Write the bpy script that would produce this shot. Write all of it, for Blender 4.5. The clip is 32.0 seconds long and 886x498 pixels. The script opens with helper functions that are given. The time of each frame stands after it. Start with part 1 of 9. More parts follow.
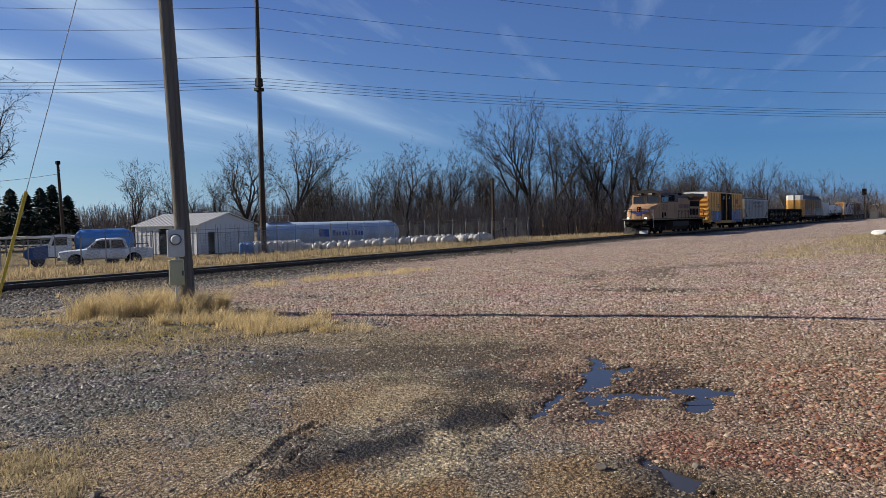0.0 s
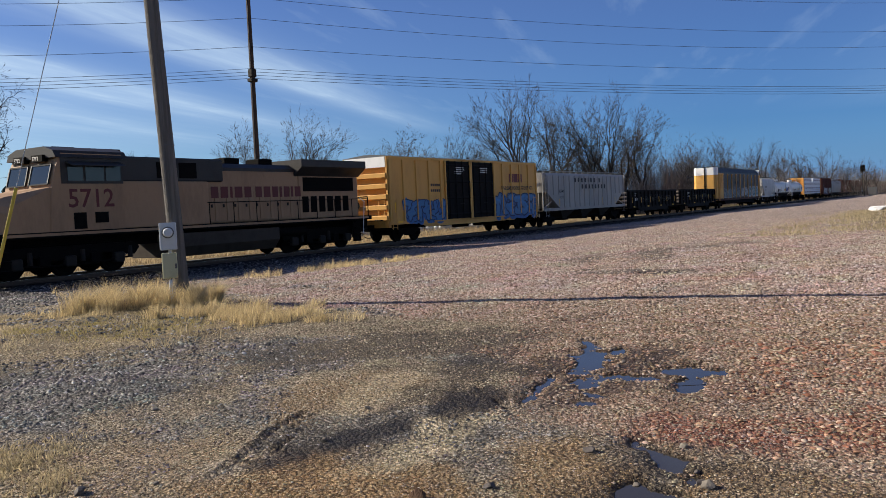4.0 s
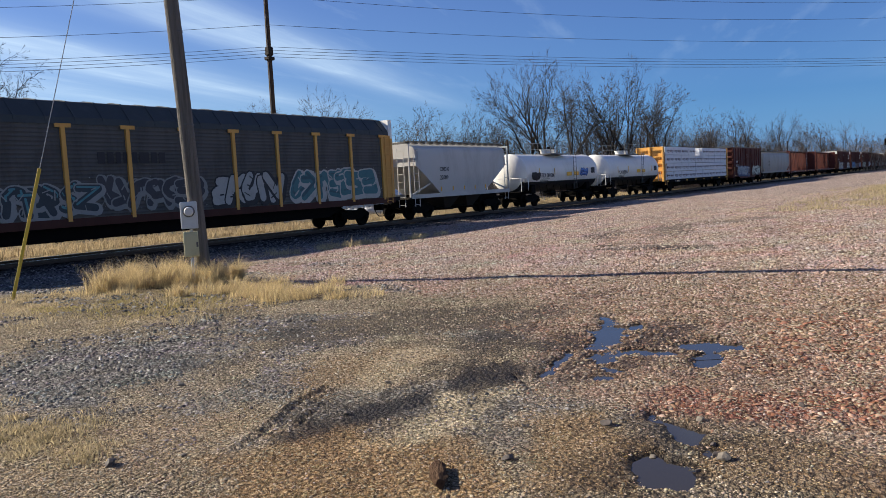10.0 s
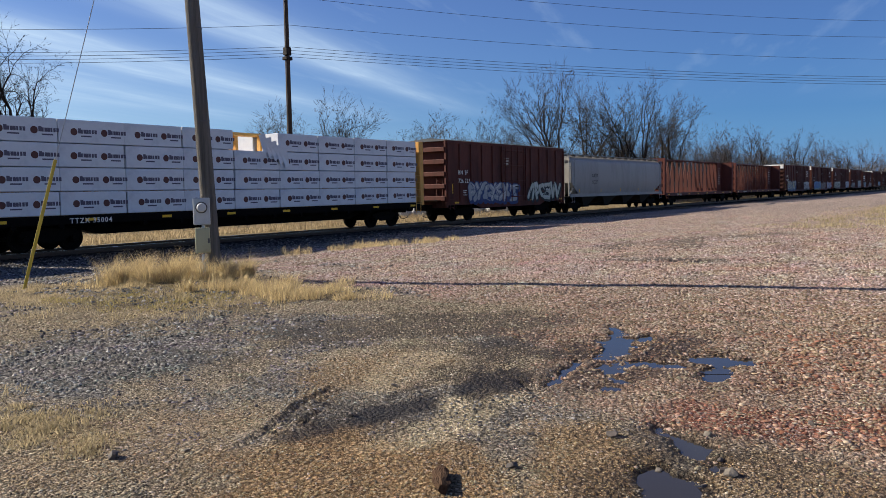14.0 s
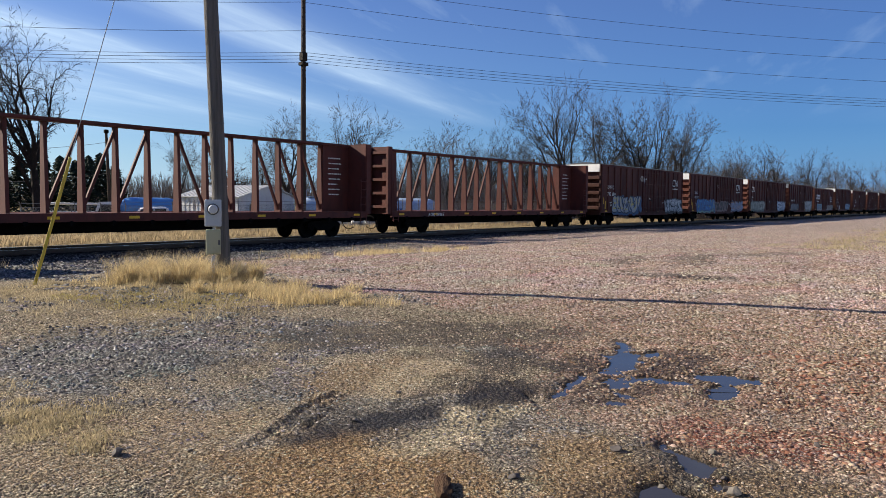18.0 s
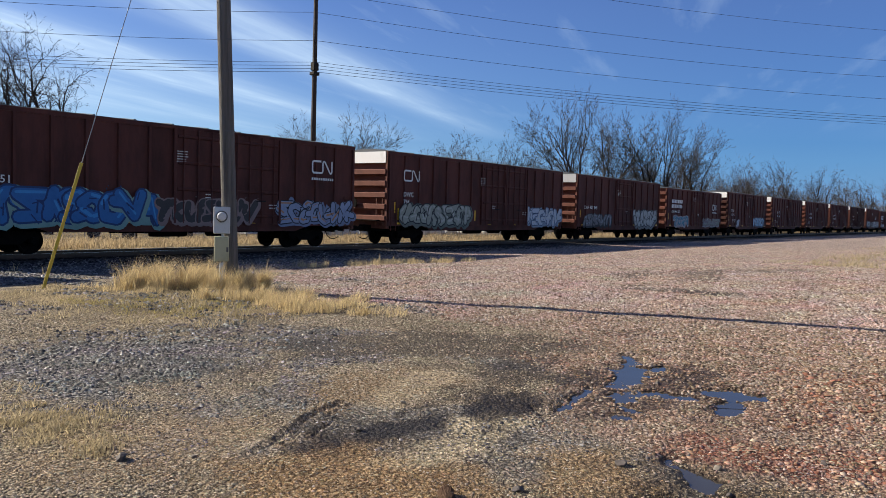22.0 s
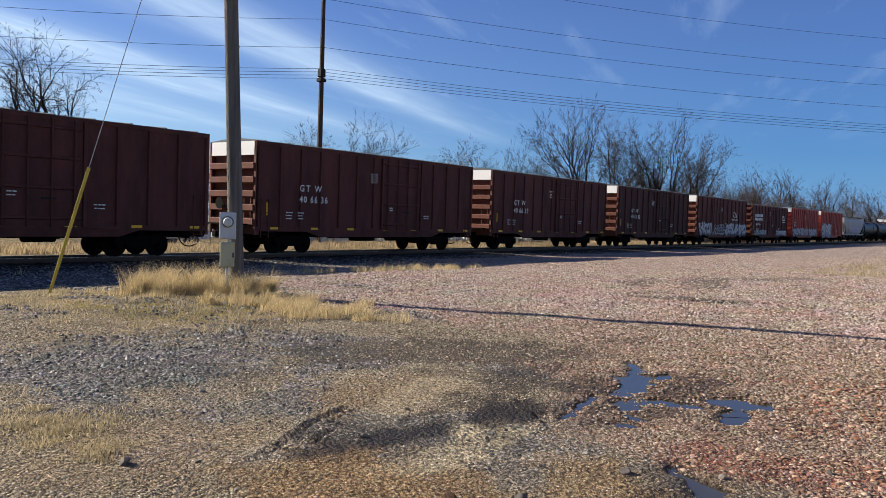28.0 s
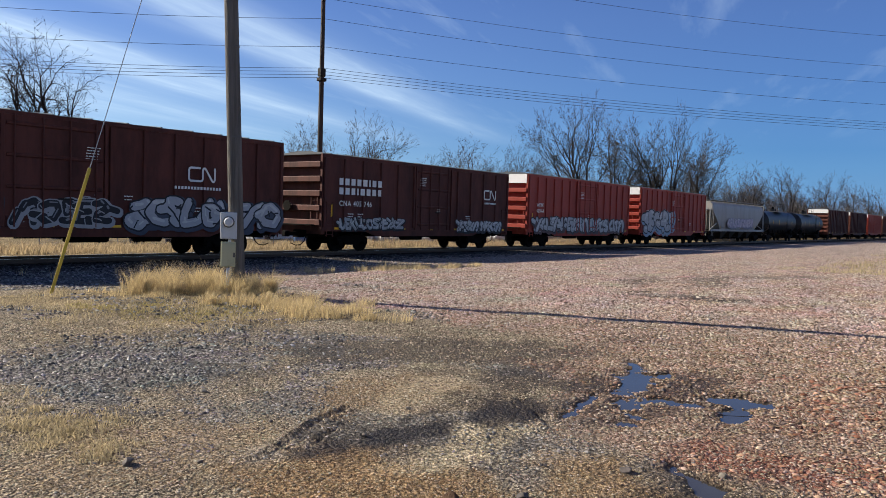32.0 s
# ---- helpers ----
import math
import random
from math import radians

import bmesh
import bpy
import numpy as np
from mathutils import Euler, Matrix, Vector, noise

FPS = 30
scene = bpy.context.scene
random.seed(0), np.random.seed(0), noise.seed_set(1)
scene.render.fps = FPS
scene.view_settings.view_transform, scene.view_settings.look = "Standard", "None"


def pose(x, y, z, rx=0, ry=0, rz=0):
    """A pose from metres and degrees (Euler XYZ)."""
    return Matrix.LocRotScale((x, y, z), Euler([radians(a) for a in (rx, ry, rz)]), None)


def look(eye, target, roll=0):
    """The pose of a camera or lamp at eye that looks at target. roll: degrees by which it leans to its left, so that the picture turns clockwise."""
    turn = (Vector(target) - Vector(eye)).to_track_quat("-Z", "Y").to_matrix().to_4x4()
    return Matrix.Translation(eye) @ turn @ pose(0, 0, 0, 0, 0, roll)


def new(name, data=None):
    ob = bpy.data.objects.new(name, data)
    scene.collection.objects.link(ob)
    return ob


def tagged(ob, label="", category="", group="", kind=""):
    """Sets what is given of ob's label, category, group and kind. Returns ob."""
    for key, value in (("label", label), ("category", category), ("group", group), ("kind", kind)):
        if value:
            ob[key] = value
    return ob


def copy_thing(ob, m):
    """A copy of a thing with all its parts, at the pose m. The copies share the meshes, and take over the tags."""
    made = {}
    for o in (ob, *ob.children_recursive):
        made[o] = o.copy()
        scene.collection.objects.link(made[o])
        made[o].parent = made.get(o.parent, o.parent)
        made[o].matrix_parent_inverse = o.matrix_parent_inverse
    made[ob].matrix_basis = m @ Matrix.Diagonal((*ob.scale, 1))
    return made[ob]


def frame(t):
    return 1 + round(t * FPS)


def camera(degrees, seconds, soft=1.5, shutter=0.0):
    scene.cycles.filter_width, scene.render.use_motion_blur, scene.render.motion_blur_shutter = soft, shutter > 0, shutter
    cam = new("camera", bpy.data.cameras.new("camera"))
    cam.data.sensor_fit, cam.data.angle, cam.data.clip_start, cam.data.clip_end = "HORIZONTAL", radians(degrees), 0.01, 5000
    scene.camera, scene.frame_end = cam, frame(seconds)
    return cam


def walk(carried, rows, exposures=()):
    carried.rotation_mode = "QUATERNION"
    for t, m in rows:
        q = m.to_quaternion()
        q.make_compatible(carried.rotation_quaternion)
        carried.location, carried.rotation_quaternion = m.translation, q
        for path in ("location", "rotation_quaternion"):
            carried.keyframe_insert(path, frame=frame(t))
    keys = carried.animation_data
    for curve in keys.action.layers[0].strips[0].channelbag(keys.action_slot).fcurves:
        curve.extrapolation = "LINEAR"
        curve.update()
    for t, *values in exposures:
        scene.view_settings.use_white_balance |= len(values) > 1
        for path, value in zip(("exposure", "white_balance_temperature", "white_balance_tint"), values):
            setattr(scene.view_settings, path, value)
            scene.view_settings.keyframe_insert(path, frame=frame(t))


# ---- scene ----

cam = camera(58.5, 32.0, soft=0.7)
PATH = [
    (0, pose(-0.065, 0.118, 1.789, 87.957, 1.219, -56.973)),
    (0.5, pose(0.027, 0.109, 1.792, 88.175, 1.018, -56.860)),
    (1, pose(0.078, 0.084, 1.764, 88.337, 1.033, -56.957)),
    (1.5, pose(0.073, 0.061, 1.767, 88.341, 1.210, -56.952)),
    (2, pose(0.082, 0.061, 1.762, 88.392, 1.402, -56.934)),
    (2.5, pose(0.072, 0.050, 1.753, 88.000, 1.714, -56.975)),
    (3, pose(0.073, 0.049, 1.761, 87.405, 2.257, -57.044)),
    (3.5, pose(0.059, 0.043, 1.767, 87.154, 2.458, -57.069)),
    (5.5, pose(0.032, 0.016, 1.781, 86.602, 3.084, -56.819)),
    (6, pose(0.023, 0.012, 1.780, 86.486, 3.135, -56.715)),
    (6.5, pose(0.011, 0.007, 1.778, 86.361, 3.159, -56.593)),
    (7, pose(0.003, -0.001, 1.775, 86.219, 3.138, -56.414)),
    (7.5, pose(0.001, -0.004, 1.774, 86.064, 3.087, -56.246)),
    (8, pose(-0.001, -0.003, 1.776, 85.906, 3.060, -56.130)),
    (8.5, pose(-0.004, -0.005, 1.777, 85.770, 3.062, -56.026)),
    (9, pose(-0.009, -0.007, 1.774, 85.663, 3.060, -55.927)),
    (9.5, pose(-0.012, -0.005, 1.773, 85.550, 3.051, -55.846)),
    (10, pose(-0.014, -0.001, 1.772, 85.428, 3.034, -55.766)),
    (10.5, pose(-0.004, 0.007, 1.769, 85.313, 2.989, -55.668)),
    (11, pose(0.011, 0.017, 1.767, 85.206, 2.900, -55.558)),
    (11.5, pose(0.012, 0.017, 1.767, 85.148, 2.749, -55.440)),
    (12, pose(0.009, 0.014, 1.766, 85.197, 2.508, -55.311)),
    (12.5, pose(0.011, 0.015, 1.763, 85.342, 2.171, -55.178)),
    (13, pose(0.013, 0.018, 1.762, 85.522, 1.793, -55.061)),
    (13.5, pose(0.012, 0.018, 1.761, 85.690, 1.443, -54.953)),
    (14, pose(0.008, 0.017, 1.761, 85.824, 1.108, -54.850)),
    (14.5, pose(0.002, 0.019, 1.761, 85.927, 0.746, -54.763)),
    (16.5, pose(-0.005, 0.007, 1.758, 86.308, -0.163, -54.329)),
    (17, pose(-0.002, 0.007, 1.757, 86.376, -0.312, -54.232)),
    (17.5, pose(0.001, 0.010, 1.756, 86.437, -0.483, -54.144)),
    (18, pose(0.001, 0.011, 1.755, 86.504, -0.669, -54.059)),
    (18.5, pose(-0.003, 0.007, 1.755, 86.582, -0.826, -53.966)),
    (19, pose(-0.003, 0.006, 1.756, 86.669, -0.939, -53.873)),
    (19.5, pose(-0.001, 0.008, 1.755, 86.776, -1.056, -53.799)),
    (20, pose(-0.000, 0.010, 1.754, 86.891, -1.195, -53.729)),
    (20.5, pose(-0.001, 0.009, 1.753, 87.002, -1.320, -53.651)),
    (21, pose(-0.001, 0.008, 1.751, 87.110, -1.420, -53.583)),
    (21.5, pose(-0.001, 0.008, 1.751, 87.203, -1.502, -53.524)),
    (22, pose(-0.002, 0.008, 1.751, 87.293, -1.591, -53.467)),
    (22.5, pose(-0.001, 0.008, 1.750, 87.393, -1.690, -53.413)),
    (23, pose(0.002, 0.009, 1.749, 87.485, -1.773, -53.366)),
    (23.5, pose(0.004, 0.011, 1.750, 87.545, -1.830, -53.325)),
    (24, pose(0.005, 0.012, 1.751, 87.574, -1.864, -53.285)),
    (24.5, pose(0.004, 0.012, 1.750, 87.605, -1.893, -53.253)),
    (25, pose(0.002, 0.009, 1.748, 87.640, -1.912, -53.214)),
    (25.5, pose(0.001, 0.004, 1.748, 87.660, -1.904, -53.160)),
    (27.5, pose(0.003, 0.002, 1.748, 87.774, -1.896, -53.049)),
    (28, pose(0.001, 0.001, 1.749, 87.766, -1.890, -53.042)),
    (29.5, pose(-0.000, 0.001, 1.750, 87.760, -1.883, -53.038)),
    (31, pose(-0.004, -0.002, 1.751, 87.752, -1.884, -53.016)),
    (31.5, pose(-0.009, -0.007, 1.756, 87.724, -1.829, -53.002)),
    (32, pose(-0.013, -0.009, 1.759, 87.682, -1.711, -53.003)),
]
EXPOSURE = [(0, 0.70), (3, 0.76), (6, 1.04), (10, 1.03), (13, 0.93), (14, 0.93), (17, 1.04), (32, 1.07)]
walk(cam, PATH, EXPOSURE)

# ---- light ----
SUN_EL, SUN_AZ = radians(28), radians(-18)          # azimuth from +y towards +x
sun_dir = Vector((math.sin(SUN_AZ) * math.cos(SUN_EL), math.cos(SUN_AZ) * math.cos(SUN_EL), math.sin(SUN_EL)))
sun = new("sun", bpy.data.lights.new("sun", "SUN"))
sun.data.energy, sun.data.angle, sun.data.color = 5.0, radians(0.5), (1.0, 0.90, 0.75)
sun.matrix_world = look(sun_dir * 50, (0, 0, 0))

world = bpy.data.worlds.new("sky")
scene.world = world
world.use_nodes = True
wn, wl = world.node_tree.nodes, world.node_tree.links
wn.clear()


def wnode(kind, **kw):
    n = wn.new(kind)
    for k, v in kw.items():
        if k in n.inputs:
            n.inputs[k].default_value = v
    return n


def wmath(op, a, b=None):
    n = wn.new("ShaderNodeMath")
    n.operation = op
    for i, v in enumerate((a, b)):
        if v is None:
            continue
        if isinstance(v, (int, float)):
            n.inputs[i].default_value = v
        else:
            wl.new(v, n.inputs[i])
    return n.outputs[0]


sky = wn.new("ShaderNodeTexSky")
sky.sky_type, sky.sun_disc = "NISHITA", False
sky.sun_elevation, sky.sun_rotation = SUN_EL, SUN_AZ
sky.air_density, sky.dust_density, sky.ozone_density = 1.0, 0.2, 2.0
# thin cirrus streaks on a plane high above the ground
geo = wn.new("ShaderNodeTexCoord")
sep = wn.new("ShaderNodeSeparateXYZ")
wl.new(geo.outputs["Generated"], sep.inputs[0])
up = wmath("MAXIMUM", sep.outputs[2], 0.02)
px, py = wmath("DIVIDE", sep.outputs[0], up), wmath("DIVIDE", sep.outputs[1], up)
ca, sa = math.cos(radians(19.5)), math.sin(radians(19.5))
along = wmath("ADD", wmath("MULTIPLY", px, ca), wmath("MULTIPLY", py, sa))
across = wmath("SUBTRACT", wmath("MULTIPLY", py, ca), wmath("MULTIPLY", px, sa))
comb = wn.new("ShaderNodeCombineXYZ")
wl.new(wmath("MULTIPLY", along, 0.16), comb.inputs[0])
wl.new(wmath("MULTIPLY", across, 0.95), comb.inputs[1])
warp = wnode("ShaderNodeTexNoise", Scale=0.6, Detail=3.0)
wl.new(comb.outputs[0], warp.inputs["Vector"])
wob = wmath("MULTIPLY", wmath("SUBTRACT", warp.outputs["Fac"], 0.5), 0.45)


def band(centre, width, gain):
    d = wmath("DIVIDE", wmath("SUBTRACT", wmath("ADD", across, wob), centre), width)
    return wmath("MULTIPLY", wmath("POWER", 2.718, wmath("MULTIPLY", wmath("MULTIPLY", d, d), -1.0)), gain)


streaks = wnode("ShaderNodeTexNoise", Scale=2.6, Detail=7.0, Roughness=0.6)
wl.new(comb.outputs[0], streaks.inputs["Vector"])
fil = wmath("ADD", wmath("MULTIPLY", streaks.outputs["Fac"], 1.2), -0.1)
cov = wmath("ADD", wmath("ADD", band(2.42, 0.27, 1.1), band(3.8, 0.42, 1.15)), wmath("ADD", band(5.3, 0.75, 0.85), band(8.0, 1.9, 0.8)))
# unseen thinner veils overhead and behind, added as fill for the train's near side
cov = wmath("ADD", cov, wmath("ADD", band(-3.2, 1.0, 0.5), band(-6.5, 2.2, 0.6)))
cov = wmath("ADD", wmath("MULTIPLY", cov, fil), wmath("MULTIPLY", wmath("MAXIMUM", wmath("SUBTRACT", streaks.outputs["Fac"], 0.56), 0), 0.9))
# clouds thin out to the right of the scene
fade = wn.new("ShaderNodeMapRange")
wl.new(wmath("DIVIDE", along, 1.0), fade.inputs[0])
fade.inputs[1].default_value, fade.inputs[2].default_value = 11.0, 4.0
cov = wmath("MULTIPLY", wmath("ADD", cov, 0.08), fade.outputs[0])
cov = wmath("MINIMUM", wmath("MAXIMUM", cov, 0.0), 0.88)
deep = wnode("ShaderNodeHueSaturation", Hue=0.512, Saturation=1.5, Value=0.48)
wl.new(sky.outputs[0], deep.inputs["Color"])
tint = wnode("ShaderNodeMixRGB", Fac=1.0, Color2=(0.34, 0.80, 1.38, 1))
tint.blend_type = "MULTIPLY"
wl.new(deep.outputs[0], tint.inputs[1])
mix = wn.new("ShaderNodeMixRGB")
wl.new(cov, mix.inputs[0])
haze = wn.new("ShaderNodeMixRGB")
wl.new(wmath("MULTIPLY", wmath("POWER", 2.718, wmath("MULTIPLY", wmath("MAXIMUM", sep.outputs[2], 0.0), -7.5)), 0.85), haze.inputs[0])
wl.new(tint.outputs[0], haze.inputs[1])
# the horizon is paler towards the sun
side = wn.new("ShaderNodeMapRange")
wl.new(sep.outputs[0], side.inputs[0])
side.inputs[1].default_value, side.inputs[2].default_value = 0.97, 0.45
hcol = wnode("ShaderNodeMixRGB", Color1=(1.25, 2.5, 5.2, 1), Color2=(4.9, 6.3, 7.6, 1))
wl.new(side.outputs[0], hcol.inputs[0])
wl.new(hcol.outputs[0], haze.inputs[2])
wl.new(haze.outputs[0], mix.inputs[1])
mix.inputs[2].default_value = (5.2, 6.6, 8.0, 1)
bg = wnode("ShaderNodeBackground", Strength=0.068)
wl.new(mix.outputs[0], bg.inputs[0])
outw = wn.new("ShaderNodeOutputWorld")
wl.new(bg.outputs[0], outw.inputs[0])

# ---- building blocks ----
class Mesh:
    """Collects vertices and faces of one part."""

    def __init__(self):
        self.v, self.f, self.m = [], [], []
        self.mi = 0

    def add(self, vs, fs):
        o = len(self.v)
        self.v.extend(vs)
        self.f.extend([tuple(i + o for i in f) for f in fs])
        self.m.extend([self.mi] * len(fs))
        return self

    def box(self, x0, x1, y0, y1, z0, z1, b=0.0):
        if b <= 0:
            vs = [(x, y, z) for z in (z0, z1) for y in (y0, y1) for x in (x0, x1)]
            return self.add(vs, [(0, 2, 3, 1), (4, 5, 7, 6), (0, 1, 5, 4), (2, 6, 7, 3), (0, 4, 6, 2), (1, 3, 7, 5)])
        # chamfered along z edges and top
        def ring(d, z):
            return [(x0 + d + b, y0 + d, z), (x1 - d - b, y0 + d, z), (x1 - d, y0 + d + b, z), (x1 - d, y1 - d - b, z),
                    (x1 - d - b, y1 - d, z), (x0 + d + b, y1 - d, z), (x0 + d, y1 - d - b, z), (x0 + d, y0 + d + b, z)]
        vs = ring(b, z0) + ring(0, z0 + b) + ring(0, z1 - b) + ring(b, z1)
        fs = [tuple(range(7, -1, -1)), tuple(range(24, 32))]
        for k in range(3):
            for i in range(8):
                j = (i + 1) % 8
                fs.append((k * 8 + i, k * 8 + j, k * 8 + 8 + j, k * 8 + 8 + i))
        return self.add(vs, fs)

    def tube(self, p0, p1, r0, r1=None, n=8, cap=True):
        r1 = r0 if r1 is None else r1
        p0, p1 = Vector(p0), Vector(p1)
        d = (p1 - p0).normalized()
        a = d.orthogonal().normalized()
        c = d.cross(a)
        vs = []
        for p, r in ((p0, r0), (p1, r1)):
            for i in range(n):
                t = 2 * math.pi * i / n
                vs.append(tuple(p + a * (r * math.cos(t)) + c * (r * math.sin(t))))
        fs = [(i, (i + 1) % n, n + (i + 1) % n, n + i) for i in range(n)]
        if cap:
            fs += [tuple(range(n - 1, -1, -1)), tuple(range(n, 2 * n))]
        return self.add(vs, fs)

    def path(self, pts, r, n=6):
        for a, b in zip(pts, pts[1:]):
            self.tube(a, b, r, r, n)
        return self

    def prism(self, prof, x0, x1, axis="x", caps=True):
        """Profile in the plane across the axis, swept from x0 to x1. Profile runs anticlockwise."""
        n = len(prof)
        put = {"x": lambda t, a, b: (t, a, b), "y": lambda t, a, b: (a, t, b), "z": lambda t, a, b: (a, b, t)}[axis]
        vs = [put(t, a, b) for t in (x0, x1) for a, b in prof]
        fs = [(i, (i + 1) % n, n + (i + 1) % n, n + i) for i in range(n)]
        if caps:
            fs += [tuple(range(n - 1, -1, -1)), tuple(range(n, 2 * n))]
        return self.add(vs, fs)

    def rings(self, rs, cap=True):
        """Loft through equal rings of points."""
        n = len(rs[0])
        vs = [p for r in rs for p in r]
        fs = []
        for k in range(len(rs) - 1):
            for i in range(n):
                j = (i + 1) % n
                fs.append((k * n + i, k * n + j, k * n + n + j, k * n + n + i))
        if cap:
            fs += [tuple(range(n - 1, -1, -1)), tuple(range((len(rs) - 1) * n, len(rs) * n))]
        return self.add(vs, fs)

    def data(self, name, mats, smooth=False):
        me = bpy.data.meshes.new(name)
        me.from_pydata(self.v, [], self.f)
        for m in mats if isinstance(mats, (list, tuple)) else [mats]:
            me.materials.append(m)
        if max(self.m, default=0) > 0:
            me.polygons.foreach_set("material_index", self.m)
        if len(self.f) < 3000:
            bm = bmesh.new()
            bm.from_mesh(me)
            bmesh.ops.recalc_face_normals(bm, faces=bm.faces)
            bm.to_mesh(me)
            bm.free()
        if smooth:
            me.polygons.foreach_set("use_smooth", [True] * len(me.polygons))
            me.set_sharp_from_angle(angle=radians(40))
        me.update()
        return me


def part(name, mesh, mats, parent, label="", smooth=False):
    ob = new(name, mesh.data(name, mats, smooth) if isinstance(mesh, Mesh) else mesh)
    ob.parent = parent
    if label:
        tagged(ob, label)
    return ob


def thing(name, m, label, category, group="", kind=""):
    ob = new(name)
    ob.matrix_basis = m
    ob.empty_display_size = 0.2
    return tagged(ob, label, category, group, kind)


def solo(name, mesh, mats, m, label, category, group="", kind="", smooth=False):
    ob = new(name, mesh.data(name, mats, smooth) if isinstance(mesh, Mesh) else mesh)
    ob.matrix_basis = m
    return tagged(ob, label, category, group, kind)


def text_mesh(s, size, name="lettering", spacing=1.0):
    """Flat lettering in the x-z plane that faces -y, its lower left corner at the origin."""
    cu = bpy.data.curves.new(name, "FONT")
    cu.body, cu.size, cu.space_character = s, size, spacing
    cu.resolution_u, cu.offset = 2, 0.012 * size
    ob = bpy.data.objects.new(name, cu)
    scene.collection.objects.link(ob)
    me = bpy.data.meshes.new_from_object(ob)
    bpy.data.objects.remove(ob)
    bpy.data.curves.remove(cu)
    me.transform(Matrix.Rotation(radians(90), 4, "X"))
    me.name = name
    return me


def lathe(prof, n=20, axis="y"):
    m = Mesh()
    rs = []
    for t, r in prof:
        rs.append([(r * math.cos(2 * math.pi * i / n), t, r * math.sin(2 * math.pi * i / n)) for i in range(n)])
    return m.rings(rs)


# ---- materials ----
def principled(name):
    m = bpy.data.materials.new(name)
    m.use_nodes = True
    return m, m.node_tree.nodes, m.node_tree.links, m.node_tree.nodes["Principled BSDF"]


def surf(name, base, second=None, rough=0.6, metal=0.0, big=1.2, fine=25.0, amount=0.5, bump=0.15, stretch=(1, 1, 1), island=0.0, spec=0.22, dist=0.01):
    """A painted, wooden or stony surface: base and second colour mixed by a coarse and a fine noise, with relief."""
    second = second or tuple(c * 0.55 for c in base)
    m, n, l, b = principled(name)
    tc = n.new("ShaderNodeTexCoord")
    mp = n.new("ShaderNodeMapping")
    mp.inputs["Scale"].default_value = stretch
    l.new(tc.outputs["Object"], mp.inputs[0])
    a = n.new("ShaderNodeTexNoise")
    a.inputs["Scale"].default_value, a.inputs["Detail"].default_value, a.inputs["Roughness"].default_value = big, 6, 0.65
    f = n.new("ShaderNodeTexNoise")
    f.inputs["Scale"].default_value, f.inputs["Detail"].default_value = fine, 4
    for t in (a, f):
        l.new(mp.outputs[0], t.inputs["Vector"])
    r = n.new("ShaderNodeMapRange")
    l.new(a.outputs["Fac"], r.inputs[0])
    r.inputs[1].default_value, r.inputs[2].default_value = 0.62 - amount * 0.25, 0.72
    ad = n.new("ShaderNodeMath")
    ad.operation = "MULTIPLY_ADD"
    l.new(f.outputs["Fac"], ad.inputs[0])
    ad.inputs[1].default_value = 0.6
    l.new(r.outputs[0], ad.inputs[2])
    ml = n.new("ShaderNodeMath")
    ml.operation = "MULTIPLY_ADD"
    ml.use_clamp = True
    l.new(ad.outputs[0], ml.inputs[0])
    ml.inputs[1].default_value, ml.inputs[2].default_value = amount, -0.3 * amount
    mx = n.new("ShaderNodeMixRGB")
    l.new(ml.outputs[0], mx.inputs[0])
    mx.inputs[1].default_value, mx.inputs[2].default_value = (*base, 1), (*second, 1)
    col = mx.outputs[0]
    if island > 0:
        g = n.new("ShaderNodeNewGeometry")
        hs = n.new("ShaderNodeHueSaturation")
        vr = n.new("ShaderNodeMapRange")
        l.new(g.outputs["Random Per Island"], vr.inputs[0])
        vr.inputs[3].default_value, vr.inputs[4].default_value = 1 - island, 1 + island
        l.new(vr.outputs[0], hs.inputs["Value"])
        l.new(col, hs.inputs["Color"])
        col = hs.outputs[0]
    l.new(col, b.inputs["Base Color"])
    rr = n.new("ShaderNodeMapRange")
    l.new(a.outputs["Fac"], rr.inputs[0])
    rr.inputs[3].default_value, rr.inputs[4].default_value = max(rough - 0.12, 0.02), min(rough + 0.12, 1)
    l.new(rr.outputs[0], b.inputs["Roughness"])
    b.inputs["Metallic"].default_value = metal
    b.inputs["Specular IOR Level"].default_value = spec
    if bump > 0:
        bp = n.new("ShaderNodeBump")
        bp.inputs["Strength"].default_value, bp.inputs["Distance"].default_value = bump, dist
        l.new(f.outputs["Fac"], bp.inputs["Height"])
        l.new(bp.outputs[0], b.inputs["Normal"])
    return m


def glow(name, color, strength):
    m, n, l, b = principled(name)
    b.inputs["Base Color"].default_value = (*color, 1)
    b.inputs["Emission Color"].default_value = (*color, 1)
    b.inputs["Emission Strength"].default_value = strength
    return m


noise_tables = {}


def value_noise(x, y, scale, seed=0):
    """Smooth noise 0..1 on arrays."""
    if seed not in noise_tables:
        noise_tables[seed] = np.random.RandomState(seed).rand(256, 256)
    tab = noise_tables[seed].ravel()
    u, v = np.asarray(x) / scale, np.asarray(y) / scale
    i, j = np.floor(u).astype(np.int64), np.floor(v).astype(np.int64)
    fu, fv = u - i, v - j
    fu, fv = fu * fu * (3 - 2 * fu), fv * fv * (3 - 2 * fv)
    i0, i1, j0, j1 = (i & 255) << 8, ((i + 1) & 255) << 8, j & 255, (j + 1) & 255
    return (tab[i0 + j0] * (1 - fu) + tab[i1 + j0] * fu) * (1 - fv) + (tab[i0 + j1] * (1 - fu) + tab[i1 + j1] * fu) * fv


